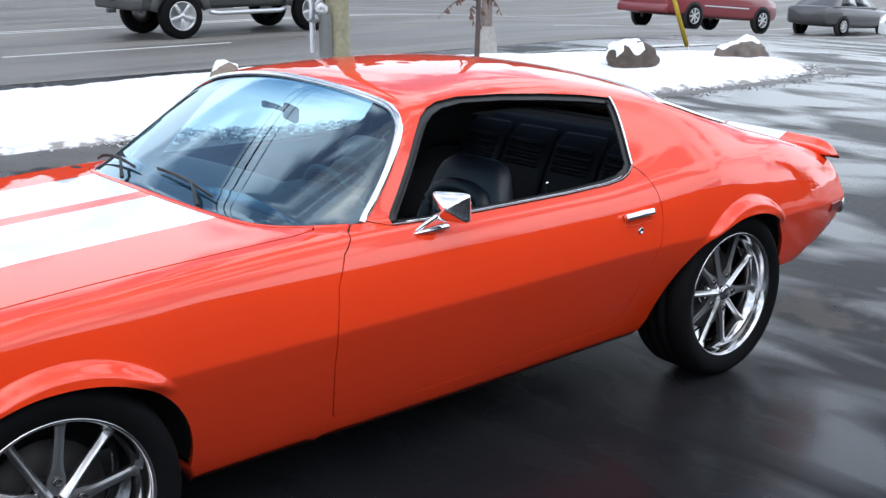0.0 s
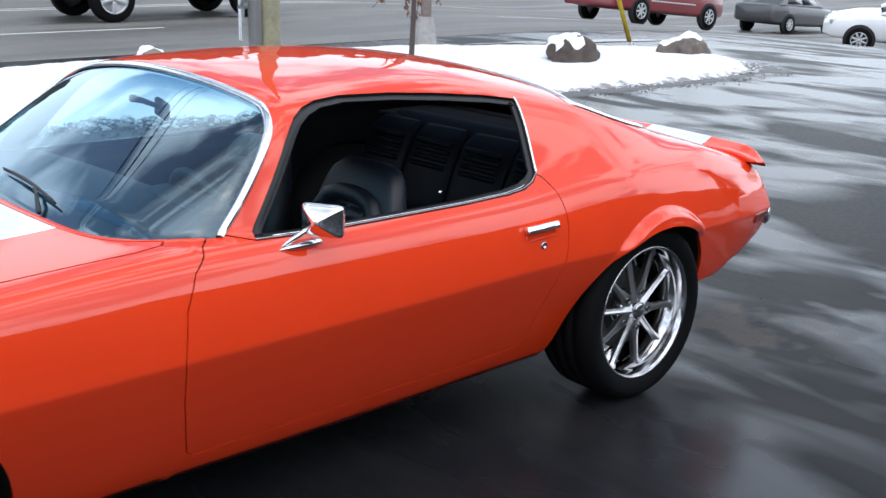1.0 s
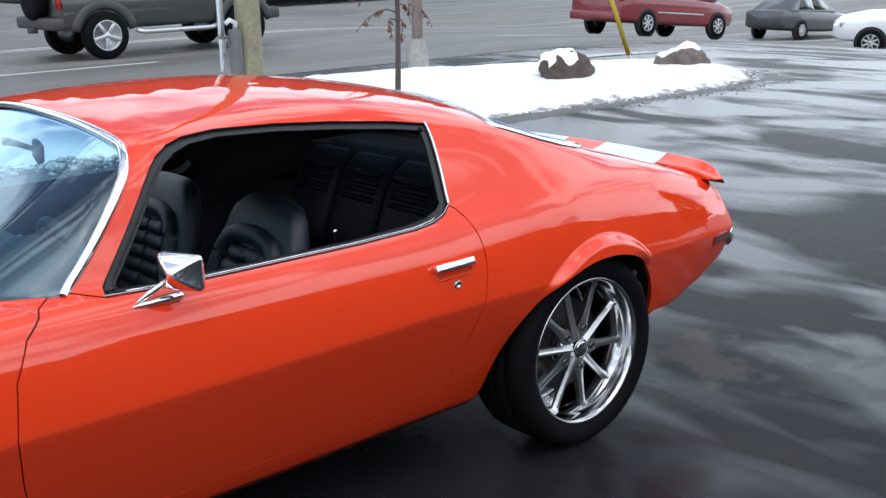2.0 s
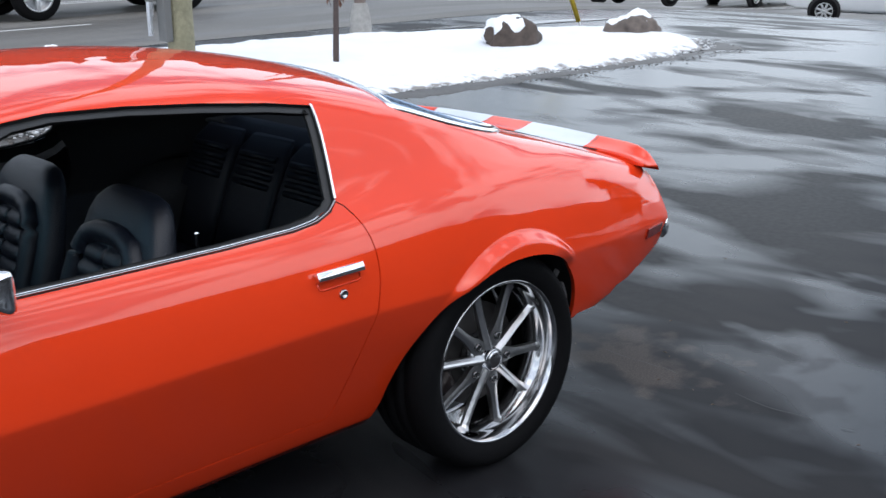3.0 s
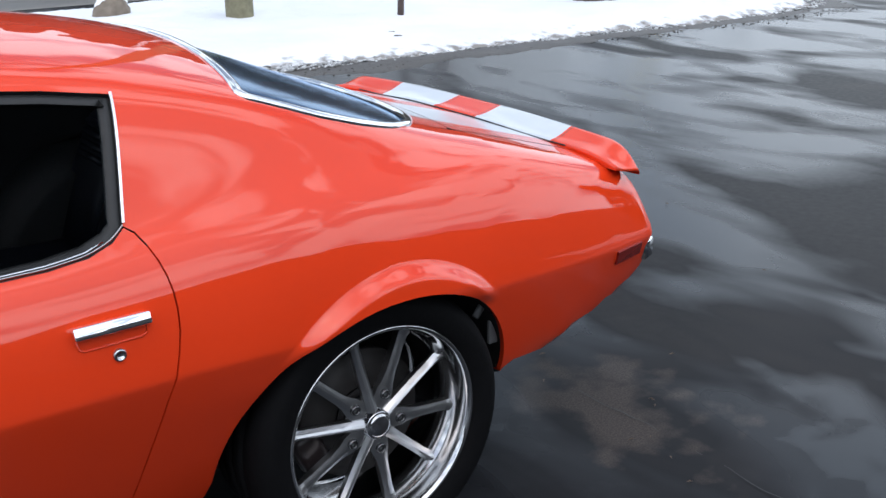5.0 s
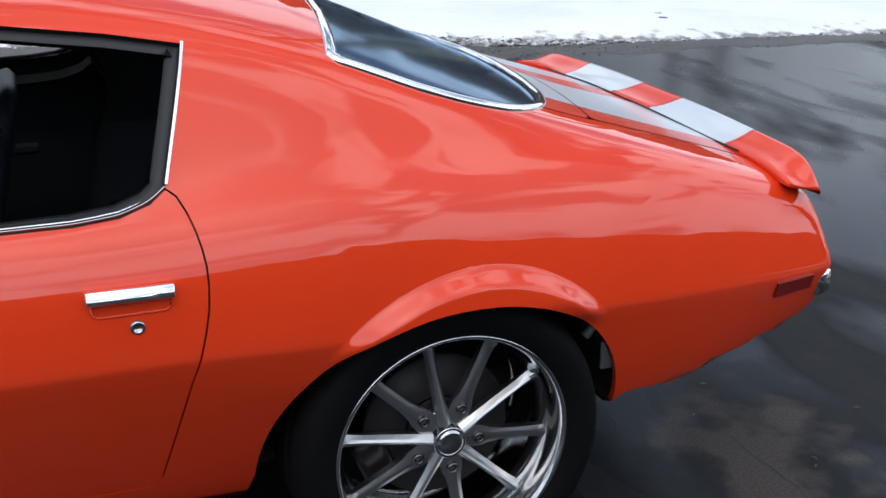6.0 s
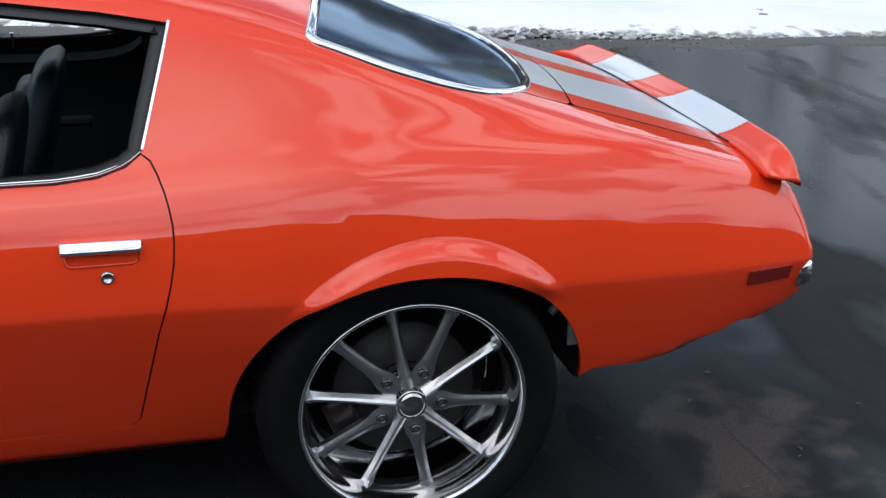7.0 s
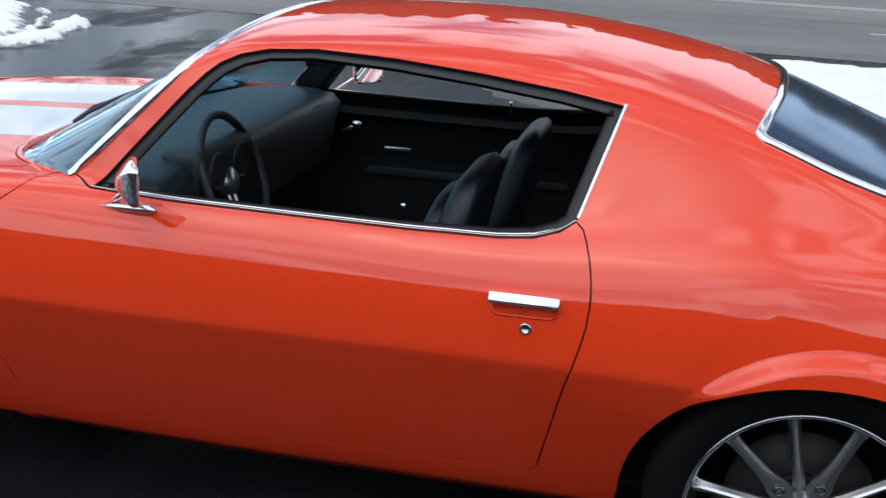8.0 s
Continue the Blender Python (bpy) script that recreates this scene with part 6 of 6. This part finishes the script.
twigs(post, 0.75, 3.0, 14, 0.34, 3)
sapling = thing("sapling", "thin bare sapling with a few shrivelled brown leaves, in snow", "tree", (5.37, 6.64, 0))
trunk_pts = [(0.02 * math.sin(z * 1.9), 0.015 * math.cos(z * 2.3), z) for z in np.linspace(-0.05, 3.6, 16)]
part("trunk", tube(trunk_pts, [0.036 - 0.0018 * i for i in range(16)], 9), M_BARK, sapling)
twigs(sapling, 0.75, 3.0, 16, 0.55, 8)

guy = thing("guy_wire_guard", "slanted yellow plastic guy wire guard in the snow", "guy guard", (10.84, 7.75, 0))
part("sleeve", tube([(0, 0, 0.05), (-0.72, 0.40, 2.4)], 0.036, 12), M_YELLOW, guy)
part("anchor_rod", tube([(0.05, -0.03, -0.1), (0, 0, 0.08)], 0.016, 8), M_GALV, guy)
part("wire", tube([(-0.72, 0.40, 2.4), (-2.3, 1.3, 7.6)], 0.008, 6), M_GALV, guy)

# a pavement seam behind the car, with bits of dead leaf caught in it
rng = random.Random(33)
bm = bmesh.new()
prev = None
for k in range(240):
    y = 1.6 - k * 0.025
    x = 0.97 + 0.16 * noise.noise((y * 0.9, 2.0, 0)) + 0.05 * noise.noise((y * 4.0, 4.0, 0)) + 0.012 * noise.noise((y * 17.0, 4.0, 0))
    w = 0.006 * max(0.0, noise.noise((y * 1.7, 9.0, 0)) + 0.18) + 0.0025 * noise.noise((y * 11.0, 1.0, 0))
    pair = (bm.verts.new((x - w, y, 0.004)), bm.verts.new((x + w, y, 0.004)))
    if prev and w > 0.0005:
        bm.faces.new((prev[0], prev[1], pair[1], pair[0]))
    prev = pair if w > 0.0005 else None
bmesh.ops.recalc_face_normals(bm, faces=bm.faces)
M_CRACK = shader("wet_seam_tar", (0.004, 0.004, 0.004), rough=0.5, grain=0.3)
tagged(new("pavement_seam", mesh_of(bm, "pavement_seam", M_CRACK, False)), "dark irregular seam in the wet asphalt", "pavement seam", kind="structure")
M_LEAFBIT = shader("dead_leaf_bit", (0.09, 0.06, 0.04), rough=0.7, grain=0.3, grain_scale=60)
bm = bmesh.new()
spots = [(0.283, -0.885), (0.90, -1.03), (1.43, -0.56), (3.86, 2.33), (2.73, 0.64)] + [(0.97 + rng.gauss(0, 0.10), rng.uniform(-2.6, 0.8)) for _ in range(14)] + [(rng.uniform(0.3, 7), rng.uniform(-3, 4)) for _ in range(12)]
for x, y in spots:
    r, a = rng.uniform(0.006, 0.017), rng.uniform(0, 6.28)
    e, q = Vector((math.cos(a), math.sin(a), 0)), Vector((-math.sin(a), math.cos(a), 0))
    p = Vector((x, y, 0.006))
    bm.faces.new([bm.verts.new(p + e * r), bm.verts.new(p + q * r * 0.35 + Vector((0, 0, 0.004))), bm.verts.new(p - e * r * 0.9), bm.verts.new(p - q * r * 0.4 + Vector((0, 0, 0.003)))])
bmesh.ops.recalc_face_normals(bm, faces=bm.faces)
tagged(new("leaf_litter", mesh_of(bm, "leaf_litter", M_LEAFBIT, False)), "small bits of dead leaf on the wet asphalt", "leaf litter", kind="stuff")


# ---- vehicles on the street and in the lot ----
M_TINT = shader("dark_car_glass", (0.012, 0.014, 0.016), rough=0.04, coat=0.5, grain=0.1)
M_GREYPLASTIC = shader("grey_plastic_trim", (0.05, 0.05, 0.052), rough=0.6, grain=0.2)
M_SILVER = shader("silver_wheel", (0.55, 0.56, 0.57), rough=0.35, metal=0.8, grain=0.08)
M_LAMPRED = shader("red_tail_lens", (0.3, 0.01, 0.01), rough=0.2, grain=0.1)


def far_paint(name, color):
    return shader(name, color, rough=0.35, coat=0.8, grain=0.06, grain_scale=3, blotch=0.08, blotch_scale=1.2)


def loft(sections, power=0.35, sides=28):
    """A rounded hull through sections (x, low, high, half width)."""
    bm = bmesh.new()
    rings = []
    for x, lo, hi, w in sections:
        ring = []
        for k in range(sides):
            t = 2 * math.pi * k / sides
            ring.append(bm.verts.new((x, w * math.copysign(abs(math.cos(t)) ** power, math.cos(t)), (lo + hi) / 2 + (hi - lo) / 2 * math.copysign(abs(math.sin(t)) ** power, math.sin(t)))))
        rings.append(ring)
    for A, B in zip(rings, rings[1:]):
        for k in range(sides):
            bm.faces.new((A[k], A[(k + 1) % sides], B[(k + 1) % sides], B[k]))
    bm.faces.new(rings[0]); bm.faces.new(rings[-1][::-1])
    bmesh.ops.recalc_face_normals(bm, faces=bm.faces)
    return bm


def cabin_form(base, top, w0, w1, z0, z1):
    """A glasshouse that narrows to its roof; base and top are (rear, front)."""
    bm = bmesh.new()
    a = [bm.verts.new(p) for p in ((base[0], -w0, z0), (base[1], -w0, z0), (base[1], w0, z0), (base[0], w0, z0))]
    b = [bm.verts.new(p) for p in ((top[0], -w1, z1), (top[1], -w1, z1), (top[1], w1, z1), (top[0], w1, z1))]
    bm.faces.new(a[::-1]); bm.faces.new(b)
    for k in range(4):
        bm.faces.new((a[k], a[(k + 1) % 4], b[(k + 1) % 4], b[k]))
    bmesh.ops.bevel(bm, geom=list(bm.edges), offset=0.06, segments=3, profile=0.5, affect="EDGES")
    return bm


def pane(quad, out):
    """A thin pane on four corners, stood off by out, with some thickness."""
    v = [Vector(p) for p in quad]
    n = (v[1] - v[0]).cross(v[2] - v[0]).normalized()
    bm = bmesh.new()
    A, B = [bm.verts.new(p + n * out) for p in v], [bm.verts.new(p + n * (out - 0.03)) for p in v]
    bm.faces.new(A); bm.faces.new(B[::-1])
    for k in range(4):
        bm.faces.new((A[(k + 1) % 4], A[k], B[k], B[(k + 1) % 4]))
    return bm


def road_wheel(parent, x, y, r, spokes, rim_ratio=0.62):
    s = -1 if y < 0 else 1
    tyre = part("wheel", lathe([(r * 0.6, -0.10), (r * 0.93, -0.11), (r, -0.07), (r, 0.07), (r * 0.93, 0.11), (r * 0.6, 0.10)], 32), M_TYRE, parent, "black tyre on a silver wheel")
    tyre.matrix_basis = pose(x, y, r, 0, 0, 0 if s < 0 else 180)
    rr = r * rim_ratio
    part("rim", lathe([(rr, -0.10), (rr * 1.04, -0.115), (rr * 0.93, -0.10), (rr * 0.9, -0.02), (rr * 0.2, -0.02)], 32), M_SILVER, tyre)
    part("hub", lathe([(0.0, -0.11), (rr * 0.2, -0.105), (rr * 0.26, -0.08)], 16), M_SILVER, tyre)
    for k in range(spokes):
        sp = part("wheel_spoke", box((rr * 0.1, -0.105, -rr * 0.13), (rr * 0.98, -0.07, rr * 0.13), 0.012), M_SILVER, tyre)
        sp.matrix_basis = pose(0, 0, 0, 0, 360 / spokes * k + 20, 0)
    return tyre


def jeep(x, y, turn):
    paint = far_paint("dark_grey_green_paint", (0.035, 0.038, 0.036))
    ob = thing("off_road_wagon", "dark grey boxy off-road wagon with silver wheels, on the street", "car", (x, y, 0.004), turn)
    hull = part("body", loft([(-0.72, 0.62, 1.10, 0.72), (-0.66, 0.50, 1.16, 0.78), (2.05, 0.48, 1.16, 0.79), (2.25, 0.50, 1.15, 0.76), (3.15, 0.56, 1.10, 0.70), (3.30, 0.60, 1.04, 0.66)], 0.22), paint, ob)
    part("hardtop", cabin_form((-0.62, 1.95), (-0.55, 1.55), 0.76, 0.66, 1.10, 1.80), paint, ob)
    for s in (-1, 1):
        for a, b in ((-0.50, 0.35), (0.45, 1.05), (1.12, 1.72)):
            c = min(b, 1.55 + 0.0)
            part("side_window", pane([(a, s * 0.752, 1.20), (b, s * 0.752, 1.20), (min(b, 1.50), s * 0.68, 1.68), (a + 0.02, s * 0.68, 1.68)][::-s], 0.012), M_TINT, ob)
        part("side_step", tube([(0.55, s * 0.86, 0.46), (0.68, s * 0.90, 0.42), (1.98, s * 0.90, 0.42), (2.12, s * 0.86, 0.46)], 0.042, 10), M_SILVER, ob, "silver tubular side step")
        for wx in (0.0, 2.72):
            arch_pts = [(wx + 0.52 * math.cos(a), s * 0.83, 0.42 + 0.50 * math.sin(a)) for a in np.linspace(0.15, math.pi - 0.15, 14)]
            part("fender_flare", tube(arch_pts, 0.085, 8, flat=0.5, up=(0, 1, 0)), M_GREYPLASTIC, ob)
            road_wheel(ob, wx, s * 0.80, 0.40, 5)
    part("rear_bumper", box((-0.90, -0.80, 0.52), (-0.66, 0.80, 0.72), 0.05, 3), M_GREYPLASTIC, ob)
    part("front_bumper", box((3.25, -0.82, 0.50), (3.50, 0.82, 0.70), 0.05, 3), M_GREYPLASTIC, ob)
    part("tow_hitch", box((-1.0, -0.06, 0.46), (-0.85, 0.06, 0.54), 0.015), M_GREYPLASTIC, ob)
    spare = part("spare_wheel", lathe([(0.0, -0.10), (0.2, -0.12), (0.36, -0.11), (0.39, -0.05), (0.39, 0.08), (0.2, 0.10)], 32), M_TYRE, ob)
    spare.matrix_basis = pose(-0.84, 0, 1.05, 0, 0, -90)
    part("windshield", pane([(1.93, -0.66, 1.18), (1.93, 0.66, 1.18), (1.60, 0.58, 1.70), (1.60, -0.58, 1.70)], 0.02), M_TINT, ob)
    part("tail_lamp", box((-0.75, -0.79, 0.86), (-0.70, -0.66, 1.06), 0.01), M_LAMPRED, ob)
    part("tail_lamp", box((-0.75, 0.66, 0.86), (-0.70, 0.79, 1.06), 0.01), M_LAMPRED, ob)


def minivan(x, y, turn):
    paint = far_paint("dark_red_paint", (0.20, 0.022, 0.030))
    ob = thing("minivan", "dark red minivan with silver wheels, on the street", "car", (x, y, lie(x) + 0.02), turn)
    ob.matrix_basis = pose(x, y, lie(x) + 0.03, 0, 5.0, turn)
    part("body", loft([(-1.02, 0.55, 0.92, 0.80), (-0.96, 0.36, 1.04, 0.92), (-0.3, 0.30, 1.08, 0.97), (2.0, 0.28, 1.06, 0.97), (3.2, 0.28, 1.00, 0.95), (3.75, 0.32, 0.86, 0.88), (4.0, 0.42, 0.70, 0.72)], 0.26), paint, ob)
    part("greenhouse", cabin_form((-0.96, 3.10), (-0.72, 2.05), 0.93, 0.74, 1.00, 1.74), paint, ob)
    for s in (-1, 1):
        for a, b, c, d in ((-0.62, 0.42, -0.50, 0.40), (0.50, 1.38, 0.50, 1.32), (1.48, 2.55, 1.44, 1.98)):
            part("side_window", pane([(a, s * 0.905, 1.10), (b, s * 0.905, 1.10), (d, s * 0.775, 1.60), (c, s * 0.775, 1.60)][::-s], 0.014), M_TINT, ob)
        part("side_moulding", box((0.40, s * 0.965 - 0.012, 0.60), (2.36, s * 0.965 + 0.012, 0.64), 0.008), M_SILVER, ob, "bright side moulding")
        part("tail_lamp", box((-1.02, s * 0.86 - 0.07, 0.86), (-0.92, s * 0.86 + 0.07, 1.30), 0.02), M_LAMPRED, ob)
        for wx in (0.0, 3.03):
            part("arch_lining", lathe([(0.0, -0.02), (0.385, -0.02), (0.385, 0.1)], 32), M_DARK, ob).matrix_basis = pose(wx, s * 0.955, 0.33, 0, 0, 0 if s < 0 else 180)
            road_wheel(ob, wx, s * 0.885, 0.33, 7)
    part("rear_window", pane([(-0.97, -0.76, 1.12), (-0.97, 0.76, 1.12), (-0.77, 0.62, 1.62), (-0.77, -0.62, 1.62)][::-1], 0.02), M_TINT, ob)
    part("rear_bumper", box((-1.10, -0.88, 0.36), (-0.92, 0.88, 0.60), 0.06, 3), paint, ob)


def sedan(name, label, paint, x, y, turn, rx, ry):
    ob = thing(name, label, "car", (x, y, lie(x)), turn)
    ob.matrix_basis = pose(x, y, lie(x) + 0.02, rx, ry, turn)
    part("body", loft([(-0.92, 0.50, 0.86, 0.70), (-0.84, 0.34, 0.96, 0.82), (0.0, 0.26, 0.99, 0.87), (1.6, 0.24, 0.97, 0.88), (2.7, 0.26, 0.90, 0.86), (3.25, 0.30, 0.78, 0.78), (3.48, 0.38, 0.66, 0.60)], 0.32), paint, ob)
    part("greenhouse", cabin_form((-0.62, 2.25), (0.10, 1.45), 0.82, 0.60, 0.92, 1.44), paint, ob)
    for s in (-1, 1):
        for a, b, c, d in ((-0.10, 0.78, 0.22, 0.76), (0.86, 1.80, 0.84, 1.38)):
            part("side_window", pane([(a, s * 0.79, 1.00), (b, s * 0.79, 1.00), (d, s * 0.655, 1.35), (c, s * 0.655, 1.35)][::-s], 0.014), M_TINT, ob)
        part("headlamp", box((3.12, s * 0.66 - 0.13, 0.64), (3.34, s * 0.66 + 0.10, 0.76), 0.03, 3), M_SILVER, ob)
        for wx in (0.0, 2.62):
            part("arch_lining", lathe([(0.0, -0.02), (0.37, -0.02), (0.37, 0.1)], 32), M_DARK, ob).matrix_basis = pose(wx, s * 0.868, 0.31, 0, 0, 0 if s < 0 else 180)
            road_wheel(ob, wx, s * 0.80, 0.31, 8)
    part("windshield", pane([(2.20, -0.68, 0.98), (2.20, 0.68, 0.98), (1.52, 0.54, 1.38), (1.52, -0.54, 1.38)], 0.02), M_TINT, ob)


jeep(5.75, 15.70, -1)
minivan(21.4, 16.7, -2)
sedan("white_sedan", "small white sedan with silver wheels, in the wet lot", far_paint("white_paint", (0.78, 0.79, 0.80)), 24.3, 8.0, 118, -3.5, -1.5)
sedan("grey_sedan", "dark grey sedan with silver wheels, on the street", far_paint("dark_grey_paint", (0.06, 0.06, 0.065)), 32.0, 18.4, -2, 0, 3.5)

# ---- plain walls that close the place behind the camera, and woods far across the street ----
M_WALL = shader("plain_grey_wall", (0.09, 0.085, 0.08), rough=0.85, grain=0.2, grain_scale=6, blotch=0.25, blotch_scale=0.4, bump=0.2)
# southern building walls follow reflections in the paint; the west wall is only added
for name, x0, x1, y0, depth, h in (("wall_south", -60.0, 6.0, -15.5, 0.4, 5.0), ("wall_southeast", 1.9, 62.0, -9.4, 6.0, 3.9), ("added_wall_west", -60.5, -60.0, -15.0, 30.0, 5.0)):
    ob = new(name, mesh_of(box((x0, y0 - depth, -0.1), (x1, y0, h), 0.03), name, M_WALL, False))
    tagged(ob, "plain dull wall out of view behind the lot", "wall", kind="structure")
M_WOODS = shader("bare_woods", (0.05, 0.045, 0.04), rough=0.95, grain=0.4, grain_scale=1.5, blotch=0.4, blotch_scale=0.2)
# woods out of view; height and ends set how dark roof and lot mirror
bm = bmesh.new()
rng = random.Random(21)
prev = None
for k in range(420):
    x = -280 + k * 1.8
    h = 5.0 + 30.0 / (1 + math.exp((x - 150) / 20)) / (1 + math.exp((-62 - x) / 8)) + 5.0 * noise.noise((x * 0.03, 3, 0)) + 5.0 * noise.noise((x * 0.16, 7, 0)) + 3.5 * rng.random()
    pair = (bm.verts.new((x, 150 + 2 * noise.noise((x * 0.2, 0, 0)), -2.5)), bm.verts.new((x, 151, h)), bm.verts.new((x, 155, h * 0.7)))
    if prev:
        bm.faces.new((prev[0], pair[0], pair[1], prev[1]))
        bm.faces.new((prev[1], pair[1], pair[2], prev[2]))
    prev = pair
woods = new("backdrop", mesh_of(bm, "backdrop", M_WOODS))
tagged(woods, "dark line of bare woods far across the street", "woods", kind="structure")


# ---- bare trees across the street, one thick evergreen behind the lot, and cables along the street ----
M_TWIG = shader("winter_bark", (0.060, 0.050, 0.045), rough=0.9, grain=0.35, grain_scale=6, blotch=0.3, blotch_scale=0.6)
M_NEEDLE = shader("evergreen_needles", (0.030, 0.050, 0.028), rough=0.8, grain=0.4, grain_scale=3, blotch=0.4, blotch_scale=0.5)


def bare_tree(seed, height):
    """A trunk mesh and a crown mesh of forking limbs and twigs."""
    r = random.Random(seed)
    trunk, crown = ([], []), ([], [])

    def limb(store, a, b, ra, rb, sides):
        verts, faces = store
        d = (b - a).normalized()
        e = d.orthogonal().normalized()
        q = d.cross(e)
        k0 = len(verts)
        for p, w in ((a, ra), (b, rb)):
            for k in range(sides):
                t = 2 * math.pi * k / sides
                verts.append(tuple(p + (e * math.cos(t) + q * math.sin(t)) * w))
        for k in range(sides):
            j = (k + 1) % sides
            faces.append((k0 + k, k0 + j, k0 + sides + j, k0 + sides + k))

    def grow(p, d, length, radius, level):
        steps = 3
        for i in range(steps):
            n = (d + 0.22 * Vector((r.uniform(-1, 1), r.uniform(-1, 1), r.uniform(-0.5, 0.9)))).normalized()
            q = p + n * length / steps
            limb(trunk if level == 0 else crown, p, q, radius, radius * 0.8, 7 if level == 0 else 4 if level < 3 else 3)
            p, d, radius = q, n, radius * 0.8
            if level < 5 and (level > 0 or i > 0):
                for _ in range(2 if level < 4 else 1):
                    side = Vector((r.uniform(-1, 1), r.uniform(-1, 1), r.uniform(-0.1, 0.9))).normalized()
                    grow(p, (d * 0.55 + side * 0.75).normalized(), length * r.uniform(0.52, 0.72), max(radius * 0.6, 0.012), level + 1 + (i == 2 and level > 1))
    grow(Vector((0, 0, -0.3)), Vector((0, 0, 1)), height * 0.5, height * 0.02, 0)
    out = []
    for name, (verts, faces) in (("trunk", trunk), ("crown", crown)):
        me = bpy.data.meshes.new(name)
        me.from_pydata(verts, [], faces)
        me.materials.append(M_TWIG)
        me.shade_smooth()
        out.append(me)
    return out


TREES = [bare_tree(seed, 12.0) for seed in (3, 8, 15)]
rng = random.Random(77)
for k in range(17):
    x = -44 + 5.6 * k + rng.uniform(-1.6, 1.6)
    near = math.exp(-((x - 4) / 14) ** 2)
    tree = thing("tree", "bare leafless roadside tree across the street", "tree", (x, 66 - 4 * near + rng.uniform(-2, 2), lie(x)), group="bare trees across the street")
    size = 0.85 + 0.62 * near + rng.uniform(-0.12, 0.12)
    tree.matrix_basis = pose(x, 66 - 4 * near + rng.uniform(-2, 2), lie(x), 0, 0, rng.uniform(0, 360)) @ Matrix.Scale(size, 4)
    for me in TREES[k % 3]:
        ob = new(me.name, me)
        ob.parent = tree

evergreen = thing("evergreen_tree", "thick dark evergreen tree behind the lot", "tree", (27.0, -5.2, 0))
part("trunk", ringed(0, 0, -0.2, 7.5, 0.22, 0.03, 4.0, 10, 10), M_BARK, evergreen)
rng = random.Random(19)
verts, faces = [], []
for k in range(5200):
    z = 0.7 + 7.6 * rng.random() ** 1.15
    reach = 2.3 * (1 - (z / 8.6) ** 1.4) * (0.80 + 0.28 * noise.noise((z * 1.1, 3.0, 0))) * rng.uniform(0.55, 1.05)
    a = rng.uniform(0, 2 * math.pi)
    p = Vector((reach * math.cos(a), reach * math.sin(a), z))
    out = Vector((math.cos(a), math.sin(a), rng.uniform(-0.45, 0.1))).normalized()
    side = out.cross(Vector((rng.uniform(-0.4, 0.4), rng.uniform(-0.4, 0.4), 1))).normalized()
    w = rng.uniform(0.10, 0.24)
    i = len(verts)
    verts += [tuple(p - out * w), tuple(p + side * w * 0.7), tuple(p + out * w * 1.6), tuple(p - side * w * 0.7)]
    faces.append((i, i + 1, i + 2, i + 3))
me = bpy.data.meshes.new("crown")
me.from_pydata(verts, [], faces)
me.materials.append(M_NEEDLE)
crown_ob = new("crown", me)
crown_ob.parent = evergreen

M_CABLE = shader("black_cable", (0.012, 0.012, 0.013), rough=0.6, grain=0.2)
for z, y, r in ((6.12, 7.50, 0.016), (6.45, 7.62, 0.022), (6.62, 7.50, 0.014)):
    sag = lambda x: -0.55 + 0.55 * ((x - (4.07 if x > 4.07 else 4.07) + (18 if x < 4.07 else -18)) / 18) ** 2
    pts = [(x, y, z + sag(x) + 0.45) for x in np.linspace(-31.93, 40.07, 61)]
    cable = new("overhead_cable", mesh_of(tube(pts, r, 6), "overhead_cable", M_CABLE))
    tagged(cable, "black overhead cable strung along the street", "cable", "overhead cables")
